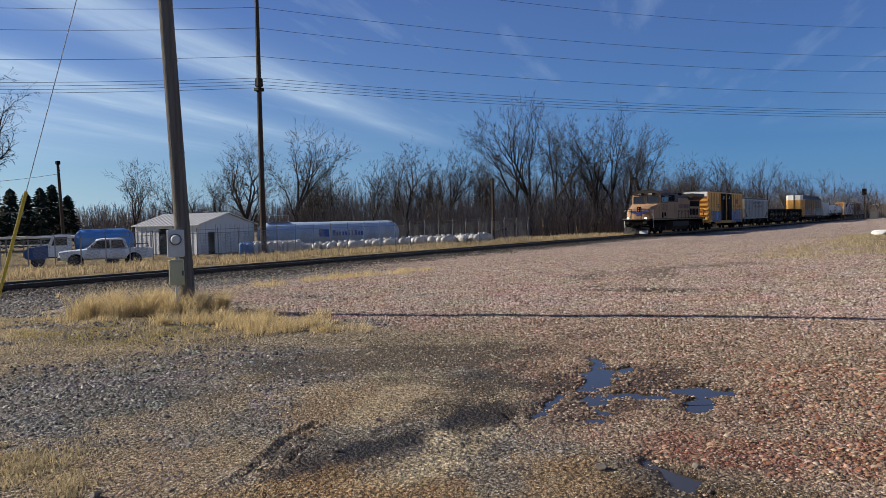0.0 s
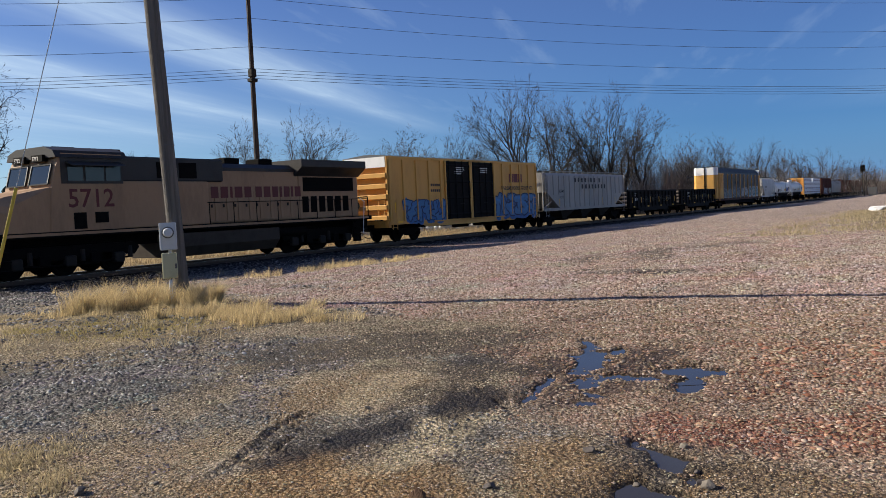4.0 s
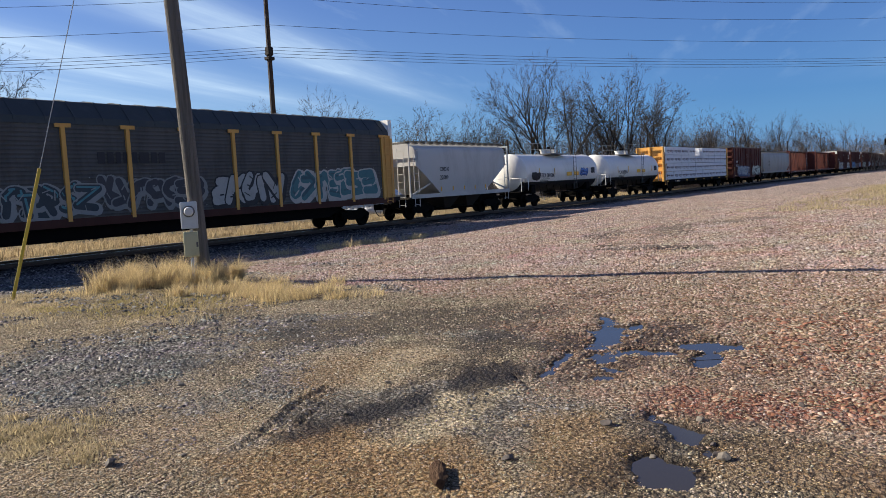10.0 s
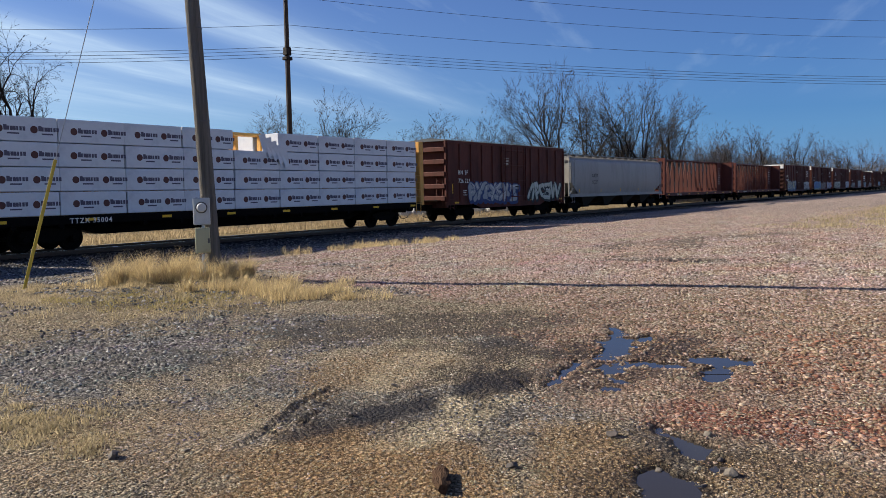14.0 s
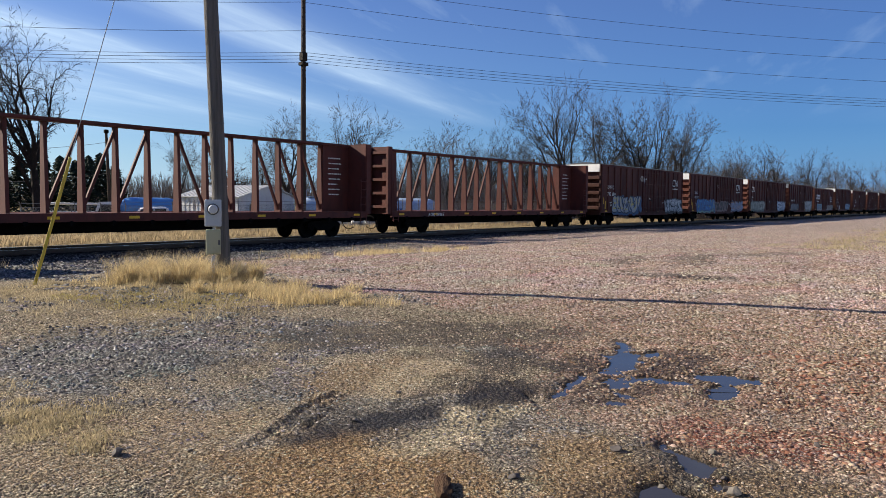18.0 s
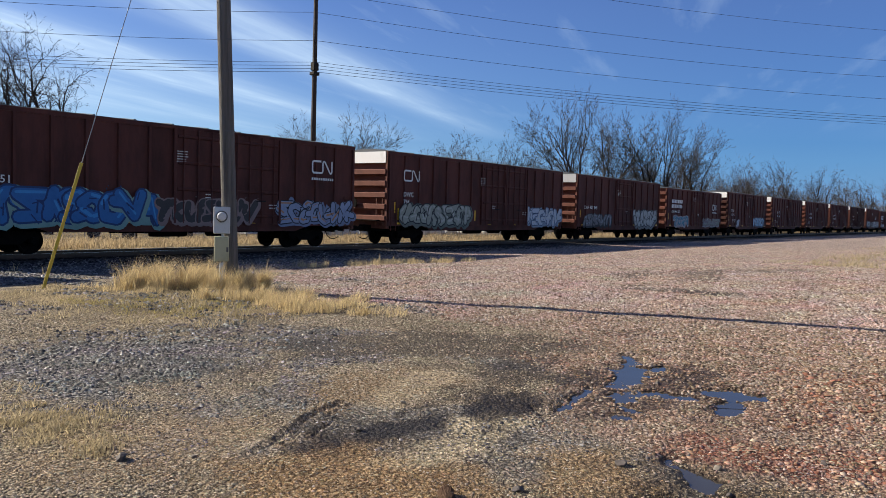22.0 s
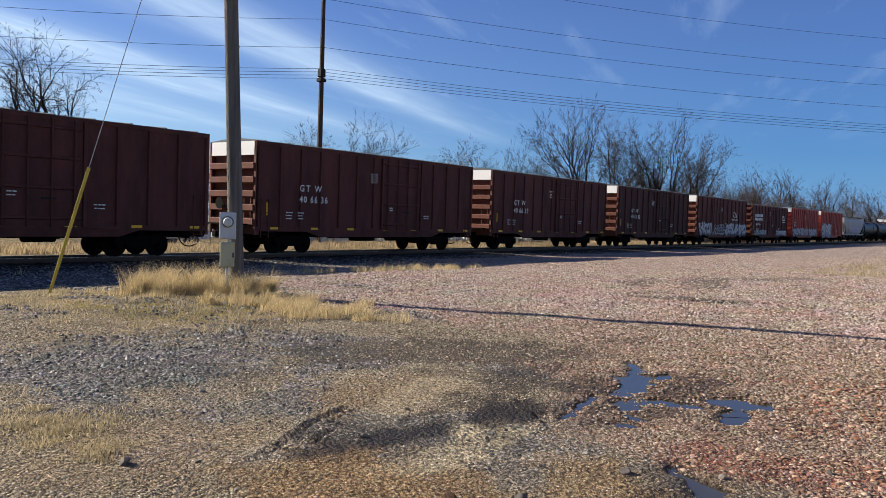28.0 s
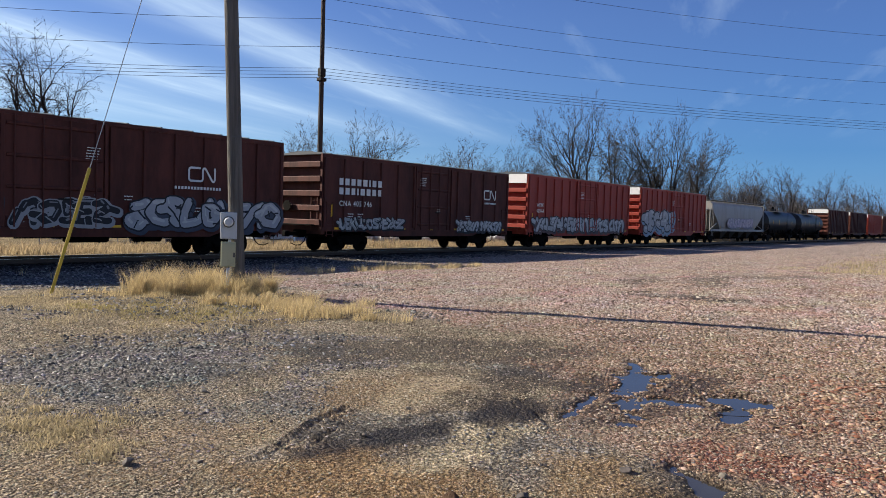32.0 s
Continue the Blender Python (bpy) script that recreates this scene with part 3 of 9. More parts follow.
# standing water in the hollows
M_WATER, n_, l_, b_ = principled("muddy_water")
b_.inputs["Base Color"].default_value = (0.035, 0.031, 0.026, 1)
b_.inputs["Roughness"].default_value = 0.05
b_.inputs["IOR"].default_value = 1.33
for cx, cy, a, bb, turn, k in PUDDLES:
    w = Mesh()
    m = pose(cx, cy, 0, 0, 0, turn)
    w.add([(a * 2.2 * math.cos(t), bb * 2.2 * math.sin(t), 0) for t in np.linspace(0, 2 * math.pi, 28, endpoint=False)], [tuple(range(28))])
    m.translation.z = LEVELS[k] - 0.024 - 0.0015 * PUDDLES.index((cx, cy, a, bb, turn, k))
    solo("puddle", w, M_WATER, m, "shallow muddy rain puddle lying in the gravel", "puddle", "puddles", "structure")


# ---- track ----
track = thing("railway_track", pose(0, TRACK_Y, 0), "single railway track with rusty rails on dark timber ties", "track", kind="structure")
for k, s in enumerate((-1, 1)):
    rp = [(-0.075, 0), (0.075, 0), (0.075, 0.015), (0.012, 0.035), (0.01, 0.125), (0.037, 0.135), (0.037, 0.165), (-0.037, 0.165), (-0.037, 0.135), (-0.01, 0.125), (-0.012, 0.035), (-0.075, 0.015)]
    r = Mesh()
    r.prism([(s * 0.7535 + a, RAIL_Z - 0.172 + b) for a, b in rp], -300, 900)
    rail = part("rail", r, M_RAIL, track)
    t = Mesh()
    t.box(-300, 900, s * 0.7535 - 0.03, s * 0.7535 + 0.03, RAIL_Z - 0.007, RAIL_Z)
    part("rail_head", t, M_RAILTOP, rail, "polished running surface of the rail")
tie = Mesh().box(-0.11, 0.11, -1.3, 1.3, -0.13, 0.0, 0.01)
tie_me = tie.data("tie", M_TIE)
random.seed(3)
for i in range(170):
    ob = part("tie", tie_me, None, track)
    ob.matrix_basis = pose(4 + i * 0.53 + random.uniform(-0.03, 0.03), random.uniform(-0.05, 0.05), RAIL_Z - 0.165 + random.uniform(-0.012, 0.008), 0, 0, random.uniform(-1, 1))
rest = Mesh()
for i in range(500):
    x = 4 + (i + 170) * 0.53
    rest.box(x - 0.11, x + 0.11, -1.3, 1.3, RAIL_Z - 0.29, RAIL_Z - 0.16)
tagged(part("far_ties", rest, M_TIE, track), kind="stuff")


# ---- loose stones ----
def stones(name, count, mats, sizes, where, seed, label, far=False, flat=1.0):
    """Angular stones strewn on the ground, one mesh."""
    rs = np.random.RandomState(seed)
    x, y = where(rs, count)
    k = len(x)
    base = np.array([(-1, -.8, -.5), (.9, -1, -.5), (1, .9, -.5), (-.8, 1, -.5), (-.6, -.6, .6), (.7, -.5, .5), (.5, .7, .7), (-.6, .5, .5)])
    quads = np.array([(4, 5, 6, 7), (0, 1, 5, 4), (1, 2, 6, 5), (2, 3, 7, 6), (3, 0, 4, 7)])
    if far:
        base = np.array([(-1, -.6, -.5), (.9, -.9, -.5), (.1, 1, -.5), (-.5, -.4, .5), (.5, -.5, .6), (0.1, .5, .5)])
        quads = np.array([(0, 1, 4, 3), (1, 2, 5, 4), (2, 0, 3, 5), (3, 4, 5, 5)])
    nv = len(base)
    s = (sizes[0] + (sizes[1] - sizes[0]) * rs.rand(k) ** 2.6) * np.clip(np.hypot(x, y) / 9.0, 0.7, 2.0 if far else 1.3)
    jit = base[None] * (1 + 0.75 * (rs.rand(k, nv, 3) - 0.5)) * (s * 0.5)[:, None, None]
    jit[..., 2] *= (0.35 + 0.45 * rs.rand(k))[:, None] * flat
    an = rs.rand(k) * 2 * math.pi
    tl = (rs.rand(k) - 0.5) * 1.0
    c, sn = np.cos(an)[:, None], np.sin(an)[:, None]
    ct, st = np.cos(tl)[:, None], np.sin(tl)[:, None]
    px_, pz_ = jit[..., 0] * ct - jit[..., 2] * st, jit[..., 0] * st + jit[..., 2] * ct
    X, Y = px_ * c - jit[..., 1] * sn, px_ * sn + jit[..., 1] * c
    z = height(x, y) + s * 0.10
    co = np.stack([X + x[:, None], Y + y[:, None], pz_ + z[:, None]], -1).reshape(-1, 3)
    face = (quads[None] + (np.arange(k) * nv)[:, None, None]).reshape(-1, 4)
    tri = face[:, 2] == face[:, 3]
    sizes_ = np.where(tri, 3, 4)
    q = face.ravel()[(np.stack([tri * 0, tri * 0, tri * 0, tri], -1).ravel() == 0)].astype(np.int32)
    start = np.concatenate([[0], np.cumsum(sizes_)[:-1]]).astype(np.int32)
    me = bpy.data.meshes.new(name)
    me.vertices.add(len(co))
    me.vertices.foreach_set("co", co.astype(np.float32).ravel())
    me.loops.add(q.size)
    me.loops.foreach_set("vertex_index", q)
    me.polygons.add(len(face))
    me.polygons.foreach_set("loop_start", start)
    me.update(calc_edges=True)
    me.materials.append(mats)
    return tagged(new(name, me), label, "gravel", kind="stuff")


def stone_mat(name, *stops):
    m, n, l, b = principled(name)
    g = n.new("ShaderNodeNewGeometry")
    r = n.new("ShaderNodeValToRGB")
    l.new(g.outputs["Random Per Island"], r.inputs[0])
    e = r.color_ramp.elements
    while len(e) < len(stops):
        e.new(0.5)
    for k, (p, c) in enumerate(stops):
        e[k].position, e[k].color = p, (*c, 1)
    t = n.new("ShaderNodeTexNoise")
    t.inputs["Scale"].default_value, t.inputs["Detail"].default_value = 30, 4
    mx = n.new("ShaderNodeMixRGB")
    mx.blend_type = "MULTIPLY"
    mx.inputs[0].default_value = 0.5
    l.new(r.outputs[0], mx.inputs[1])
    l.new(t.outputs["Color"], mx.inputs[2])
    hs = n.new("ShaderNodeHueSaturation")
    hs.inputs["Value"].default_value = 0.91
    hs.inputs["Saturation"].default_value = 1.0
    l.new(mx.outputs[0], hs.inputs["Color"])
    l.new(hs.outputs[0], b.inputs["Base Color"])
    b.inputs["Roughness"].default_value = 0.85
    b.inputs["Specular IOR Level"].default_value = 0.2
    return m


M_ST_PINK = stone_mat("pink_quartzite", (0, (0.09, 0.06, 0.04)), (0.2, (0.22, 0.16, 0.10)), (0.4, (0.32, 0.185, 0.125)), (0.6, (0.30, 0.25, 0.185)), (0.8, (0.46, 0.33, 0.245)), (1, (0.60, 0.50, 0.40)))
# paler stone for the far yard, brightened in colour against dim grazing light
M_ST_PINK2 = stone_mat("distance_paled_quartzite", (0, (0.14, 0.095, 0.065)), (0.35, (0.42, 0.295, 0.235)), (0.75, (0.58, 0.45, 0.375)), (1, (0.75, 0.65, 0.57)))
M_ST_RED = stone_mat("red_quartzite", (0, (0.18, 0.075, 0.04)), (0.4, (0.41, 0.19, 0.125)), (0.6, (0.31, 0.21, 0.13)), (0.8, (0.56, 0.33, 0.22)), (1, (0.64, 0.52, 0.40)))
M_ST_GREY = stone_mat("grey_crushed_stone", (0, (0.06, 0.058, 0.058)), (0.6, (0.20, 0.19, 0.18)), (0.92, (0.40, 0.38, 0.36)), (1, (0.6, 0.58, 0.56)))
# ballast stone is dark, and darker still to carry the train's shadow
M_ST_BED = stone_mat("shade_darkened_ballast", (0, (0.012, 0.011, 0.010)), (0.6, (0.055, 0.051, 0.047)), (0.92, (0.14, 0.13, 0.12)), (1, (0.3, 0.285, 0.27)))
M_ST_TAN = stone_mat("tan_pebbles", (0, (0.08, 0.063, 0.042)), (0.5, (0.32, 0.255, 0.175)), (0.92, (0.58, 0.49, 0.36)), (1, (0.74, 0.67, 0.54)))
M_ST_MUD = stone_mat("orange_pebbles", (0, (0.15, 0.09, 0.036)), (0.5, (0.38, 0.255, 0.13)), (1, (0.60, 0.46, 0.29)))
M_ST_PALE = stone_mat("pale_grit", (0, (0.40, 0.31, 0.17)), (0.5, (0.64, 0.54, 0.34)), (1, (0.80, 0.72, 0.53)))


def strewn(zone, lo=0.25, rmin=3.2, rmax=26, power=0.5, a0=18, a1=91, ymax=24.5, near=0):
    idx = ("mud", "pale", "wet", "red", "grey", "straw", "pink", "tan", "bed").index(zone)

    def where(rs, n):
        r = rmin * (rmax / rmin) ** (rs.rand(n * 4) ** (1 / (1 + power)))
        a = np.radians(a0 + (a1 - a0) * rs.rand(n * 4))
        x, y = r * np.sin(a), r * np.cos(a)
        z = zones(x, y)
        w = z[idx].copy()
        if zone in ("pink", "grey", "tan"):
            w *= (1 - 0.8 * z[0]) * (1 - 0.8 * z[5])
        w *= 1 - 0.88 * z[2] * (puddle_depth(x, y) < 0.12)
        w *= 1 - 0.82 * (puddle_depth(x, y) > 0.32 + 0.9 * np.clip(fbm(x, y, 0.3, 61) - 0.42, 0, 1) * 3)
        w *= smooth(rmax, rmax * 0.72, r) * (smooth(near * 0.75, near, r) if near else 1)
        keep = (rs.rand(len(x)) < w) & (w > lo * rs.rand(len(x))) & (y < ymax)
        return x[keep][:n], y[keep][:n]
    return where


stones("pink_gravel", 62000, M_ST_PINK, (0.009, 0.042), strewn("pink", rmax=17, rmin=5), 1, "loose pink and grey crushed stone on the yard", flat=0.8)
stones("far_pink_gravel", 95000, M_ST_PINK2, (0.016, 0.045), strewn("pink", rmin=11, rmax=66, power=0.3, near=14, a0=38, ymax=25.6), 8, "loose pink crushed stone further out on the yard, paled with distance", True)
stones("grey_gravel", 40000, M_ST_GREY, (0.014, 0.06), strewn("grey", rmin=5.5, rmax=48, a1=75, ymax=26), 2, "loose grey crushed stone beside the track", True)
stones("ballast", 46000, M_ST_BED, (0.03, 0.075), strewn("bed", rmin=24, rmax=95, power=0.2, a0=8, a1=74, ymax=30.9), 9, "dark crushed ballast under the track, deepened for the train's shade", True)
stones("red_gravel", 8000, M_ST_RED, (0.016, 0.075), strewn("red", rmin=5, rmax=14), 3, "loose red stone on the yard", flat=0.55)
stones("tan_gravel", 26000, M_ST_MUD, (0.006, 0.024), strewn("mud", rmax=9), 4, "small orange-tan pebbles pressed in the mud")
stones("mixed_gravel", 60000, M_ST_TAN, (0.007, 0.03), strewn("tan", rmax=15), 6, "loose tan and grey crushed stone")
stones("pale_grit", 9000, M_ST_PALE, (0.006, 0.026), strewn("pale", rmax=9), 5, "pale grit spilt on the mud")


def gz(x, y):
    return float(height(np.array([float(x)]), np.array([float(y)]))[0])


def polar(pan, d):
    return d * math.sin(radians(pan)), d * math.cos(radians(pan))


# ---- poles and wires ----
def pole_mesh(hgt, r0, r1, lean=(0, 0), n=14, seed=1):
    m = Mesh()
    rs = random.Random(seed)
    rings = []
    for k in range(15):
        t = k / 14
        r = r0 + (r1 - r0) * t
        rings.append([((r * (1 + rs.uniform(-0.02, 0.02))) * math.cos(2 * math.pi * i / n) + lean[0] * t, (r * (1 + rs.uniform(-0.02, 0.02))) * math.sin(2 * math.pi * i / n) + lean[1] * t, hgt * t - 0.15) for i in range(n)])
    return m.rings(rings)


M_METER = surf("grey_meter_enamel", (0.46, 0.48, 0.50), (0.32, 0.33, 0.34), 0.4, 0.2, 4, 30, 0.3, 0.03)
M_BOX = surf("olive_cream_box", (0.42, 0.41, 0.27), (0.26, 0.25, 0.16), 0.5, 0, 3, 30, 0.45, 0.05)
PX, PY = 10.86, 13.62
pz = gz(PX, PY)
np_ = thing("utility_pole", pose(PX, PY, pz), "weathered wooden utility pole with meter boxes in dry grass", "utility pole")
LEAN = (-0.42, 0.30)
part("shaft", pole_mesh(13.0, 0.165, 0.125, LEAN), M_POLE, np_, "", True)
vx, vy = -0.62, -0.78                      # side that carries the boxes, towards the yard
face = math.degrees(math.atan2(vy, vx)) + 90


def on_pole(m, name, mat, z, label="", parent=None, off=(0, 0)):
    o = part(name, m, mat, parent or np_, label)
    if parent is None:
        o.matrix_basis = pose(vx * 0.15 - 0.17 + off[0], vy * 0.15 + 0.13 + off[1], z - 0.12, 0, 0, face)
    return o


mb = on_pole(Mesh().box(-0.17, 0.17, -0.16, 0.0, 0, 0.56, 0.015), "meter_box", M_METER, 1.28, "grey electricity meter box")
on_pole(lathe([(-0.30, 0.02), (-0.30, 0.075), (-0.27, 0.095), (-0.16, 0.10)], 18), "meter_dome", surf("meter_glass", (0.5, 0.52, 0.53), (0.3, 0.31, 0.32), 0.12, 0, 6, 30, 0.3, 0), 0, "glass meter dome", mb).matrix_basis = pose(0.0, 0, 0.36)
on_pole(Mesh().tube((0, -0.165, 0.36), (0, -0.2, 0.36), 0.12, n=18), "meter_ring", M_GALV, 0, "", mb)
lb = on_pole(Mesh().box(-0.15, 0.15, -0.15, 0.0, 0, 0.52, 0.012), "breaker_box", M_BOX, 0.70, "cream olive breaker box")
on_pole(Mesh().box(-0.14, 0.14, -0.165, -0.152, 0.02, 0.49, 0.005), "box_door", M_BOX, 0, "", lb)
on_pole(Mesh().box(0.1, 0.14, -0.18, -0.165, 0.2, 0.3), "latch", M_GALV, 0, "", lb)
on_pole(Mesh().tube((0.0, -0.08, 0), (0.0, -0.08, 0.72), 0.035, n=10), "conduit", M_METER, -0.05)
on_pole(Mesh().tube((0.02, -0.06, 0), (0.02, -0.06, 0.1), 0.03, n=10), "conduit_nipple", M_METER, 1.2)
# guy wire with its yellow guard
gx0, gy0 = 8.25, 16.41
g0 = Vector((gx0 - PX, gy0 - PY, gz(gx0, gy0) - pz))
g1 = Vector((LEAN[0] * 0.9, LEAN[1] * 0.9, 11.7))
part("guy_wire", Mesh().tube(g0, g1, 0.009, n=5), surf("bright_strand", (0.42, 0.43, 0.44), (0.28, 0.28, 0.28), 0.5, 0.2, 3, 30, 0.4, 0), np_, "bright steel guy strand")
yel = surf("yellow_guy_guard", (0.50, 0.38, 0.06), (0.32, 0.25, 0.06), 0.45, 0, 4, 30, 0.4, 0.02)
gd = (g1 - g0).normalized()
part("guy_guard", Mesh().tube(g0 - gd * 0.1, g0 + gd * 2.75, 0.035, n=8), yel, np_, "yellow plastic guy guard")
for z in (3.3, 5.2, 7.4):
    part("pole_band", Mesh().tube((LEAN[0] * z / 13, LEAN[1] * z / 13, z), (LEAN[0] * z / 13, LEAN[1] * z / 13, z + 0.03), 0.165 - 0.003 * z, n=14), M_GALV, np_)

LINE = [(48.67 - 1.06 * 59.7, 50.3 + 1.06 * 43.7), (48.67, 50.3), (112.6, 3.7)]
WIRES = [(24.0, 23.9, 1.3, 2.2, 0.5), (20.2, 20.3, 1.1, 2.0, -0.5), (18.7, 18.7, 1.1, 1.9, 0.45), (16.1, 15.9, 0.8, 1.7, -0.4), (14.3, 13.9, 0.7, 1.6, -0.25), (14.05, 13.65, 0.7, 1.6, -0.1), (13.8, 13.4, 0.68, 1.6, 0.05), (13.55, 13.1, 0.66, 1.6, 0.2)]
for k, (x, y) in enumerate(LINE):
    b = gz(x, y)
    fp = thing("power_pole", pose(x, y, b), ("tall dark wooden power pole behind the track", "tall dark wooden power pole with line brackets behind the track", "tall dark wooden power pole by the yard")[k], "utility pole", "power line poles")
    part("shaft", pole_mesh(26, 0.26, 0.16, seed=k + 5), M_POLE2, fp, "", True)
    for z, _, _, _, off in WIRES[:4]:
        part("insulator", Mesh().box(-0.04, 0.04, -0.04, 0.04, z - b - 0.3, z - b, 0).tube((0, 0, z - b - 0.15), (off * 0.6, off * 0.8, z - b - 0.05), 0.04, n=6), M_STEEL, fp)
    part("bracket", Mesh().box(-0.35, 0.35, -0.3, 0.3, 13.2 - b, 13.5 - b, 0.05).box(-0.28, 0.28, -0.25, 0.25, 13.6 - b, 14.3 - b, 0.05), M_STEEL, fp, "dark bracket for the telephone cables")
    if k == 1:
        part("ground_wire", Mesh().tube((-0.27, -0.1, 1), (-0.2, -0.08, 22), 0.015, n=4), M_WIRE, fp)


def wire(p, q, sag, r):
    m = Mesh()
    rs = []
    side = Vector((q[1] - p[1], p[0] - q[0], 0)).normalized() * r
    for i in range(25):
        t = i / 24
        v = Vector(p).lerp(Vector(q), t)
        v.z -= 4 * sag * t * (1 - t)
        rs.append([tuple(v + side), tuple(v + Vector((0, 0, r))), tuple(v - side), tuple(v - Vector((0, 0, r)))])
    m.rings(rs)
    return m


for z0, z1, sr, sl, off in WIRES:
    a, b, e = [(x + off * 0.6, y + off * 0.8) for x, y in LINE]
    solo("overhead_wire", wire((*b, z0), (*e, z1), sr, 0.016), M_WIRE, Matrix(), "dark overhead wire sagging between poles", "wire", "overhead wires")
    solo("overhead_wire", wire((*a, z0), (*b, z0), sl, 0.016), M_WIRE, Matrix(), "dark overhead wire on the pole line", "wire", "overhead wires")

# yard light pole and short pole
x, y = polar(31.3, 95)
lp = thing("light_pole", pose(x, y, gz(x, y)), "slim dark pole with a flood lamp on top", "light pole")
part("shaft", pole_mesh(10.3, 0.2, 0.14, (-0.3, 0.2)), M_POLE2, lp, "", True)
part("flood_lamp", Mesh().box(-0.62, -0.2, -0.2, 0.2, 9.95, 10.35, 0.05), M_BLACK, lp)
part("lamp_arm", Mesh().tube((-0.3, 0.2, 9.8), (-0.5, 0.1, 10.1), 0.05, n=6), M_STEEL, lp)
xl, yl = polar(20, 105)
for z0, z1 in ((9.0, 8.8), (5.6, 5.0)):
    solo("service_wire", wire((x - 0.2, y, gz(x, y) + z0), (xl, yl, gz(xl, yl) + z1), 0.8, 0.02), M_WIRE, Matrix(), "thin service wire from the light pole", "wire")
x, y = polar(60.5, 80)
sp = solo("old_pole", pole_mesh(6.6, 0.17, 0.13, (0.1, 0)), M_POLE2, pose(x, y, gz(x, y)), "short cut-off wooden pole beside the woods", "pole", smooth=True)

# ---- the gas yard behind the track ----
M_SHEET = surf("pale_sheet_metal", (0.55, 0.56, 0.57), (0.4, 0.4, 0.4), 0.5, 0.1, 0.6, 10, 0.4, 0.02)
M_SHEETROOF = surf("light_metal_roof", (0.50, 0.50, 0.49), (0.36, 0.34, 0.32), 0.45, 0.2, 0.6, 10, 0.5, 0.02)
bx, by = polar(39.7, 86)
shed = thing("metal_shed", pose(bx, by, gz(bx, by), 0, 0, 5.4), "white ribbed metal shed with a low gable roof and open doors", "shed")
SW, SD, EH, RH = 8.5, 9.2, 3.1, 4.25            # gable width, depth, eave, ridge


def wall_with_gap(x0, x1, y, gaps, z1, flip):
    m = Mesh()
    edges = [x0] + [v for g in gaps for v in g[:2]] + [x1]
    for a, b in zip(edges[::2], edges[1::2]):
        m.box(a, b, y - 0.06, y + 0.06, 0, z1)
    for a, b, zt in gaps:
        m.box(a, b, y - 0.06, y + 0.06, zt, z1)
    return m


# gable wall faces the yard; eave wall runs back to the left
part("front_wall", wall_with_gap(0, SW, 0, [(1.3, 2.3, 2.3)], EH, 0), M_SHEET, shed)
gb_ = Mesh().prism([(0, EH), (SW, EH), (SW / 2, RH)], -0.06, 0.06, "y")
part("gable", gb_, M_SHEET, shed)
part("back_wall", Mesh().box(0, SW, SD - 0.06, SD + 0.06, 0, EH).prism([(0, EH), (SW, EH), (SW / 2, RH)], SD - 0.06, SD + 0.06, "y"), M_SHEET, shed)
sw = Mesh().box(-0.06, 0.06, 0, 4.2, 0, EH).box(-0.06, 0.06, 5.7, SD, 0, EH).box(-0.06, 0.06, 4.2, 5.7, 2.7, EH)
part("side_wall", sw, M_SHEET, shed)
part("side_wall", Mesh().box(SW - 0.06, SW + 0.06, 0, SD, 0, EH), M_SHEET, shed)
rib = Mesh().box(-0.03, 0.03, -0.03, 0.03, 0, EH).data("wall_rib", M_SHEET)
for k in range(14):
    v = 0.2 + k * (SD - 0.4) / 13
    if not 4.1 < v < 5.8:
        part("wall_rib", rib, None, shed).matrix_basis = pose(-0.08, v, 0)
for k in range(12):
    v = 0.2 + k * (SW - 0.4) / 11
    if not 1.2 < v < 2.4:
        part("wall_rib", rib, None, shed).matrix_basis = pose(v, -0.08, 0)
for s in (0, 1):
    r = Mesh()
    a = (-0.35, EH - 0.1) if s == 0 else (SW + 0.35, EH - 0.1)
    r.prism([a, (SW / 2, RH + 0.03), (SW / 2, RH + 0.11), (a[0], a[1] + 0.08)][::1 if s == 0 else -1], -0.35, SD + 0.35, "y")
    rf = part("roof_slope", r, M_SHEETROOF, shed)
    for k in range(16):
        yy = -0.2 + k * (SD + 0.4) / 15
        part("roof_rib", Mesh().tube((a[0], yy, a[1] + 0.1), (SW / 2, yy, RH + 0.13), 0.035, n=4), M_SHEETROOF, rf)
part("shed_floor", Mesh().box(0.1, SW - 0.1, 0.1, SD - 0.1, -0.05, 0.03), M_STEEL, shed)

# storage tank on saddles
tx, ty = polar(48.7, 93)
tk = thing("propane_tank", pose(tx, ty, gz(tx, ty), 0, 0, -43), "large white-blue cylindrical gas tank on saddles", "gas tank")
M_TK = surf("pale_blue_tank_paint", (0.33, 0.42, 0.55), (0.22, 0.26, 0.33), 0.4, 0, 0.7, 10, 0.45, 0.02)
TL, TR = 8.3, 1.42
prof = [(-TL, 0.02), (-TL + 0.15, 0.6), (-TL + 0.5, 1.1), (-TL + 1.0, 1.36), (-TL + 1.4, TR), (0, TR), (TL - 1.4, TR), (TL - 1.0, 1.36), (TL - 0.5, 1.1), (TL - 0.15, 0.6), (TL, 0.02)]
sh = Mesh().rings([[(a, r * math.cos(2 * math.pi * i / 32), 1.75 + r * math.sin(2 * math.pi * i / 32)) for i in range(32)] for a, r in prof])
part("shell", sh, M_TK, tk, "", True)
for a in (-4.8, 4.8):
    part("saddle", Mesh().box(a - 0.25, a + 0.25, -1.1, 1.1, 0, 0.9), M_GALV, tk)
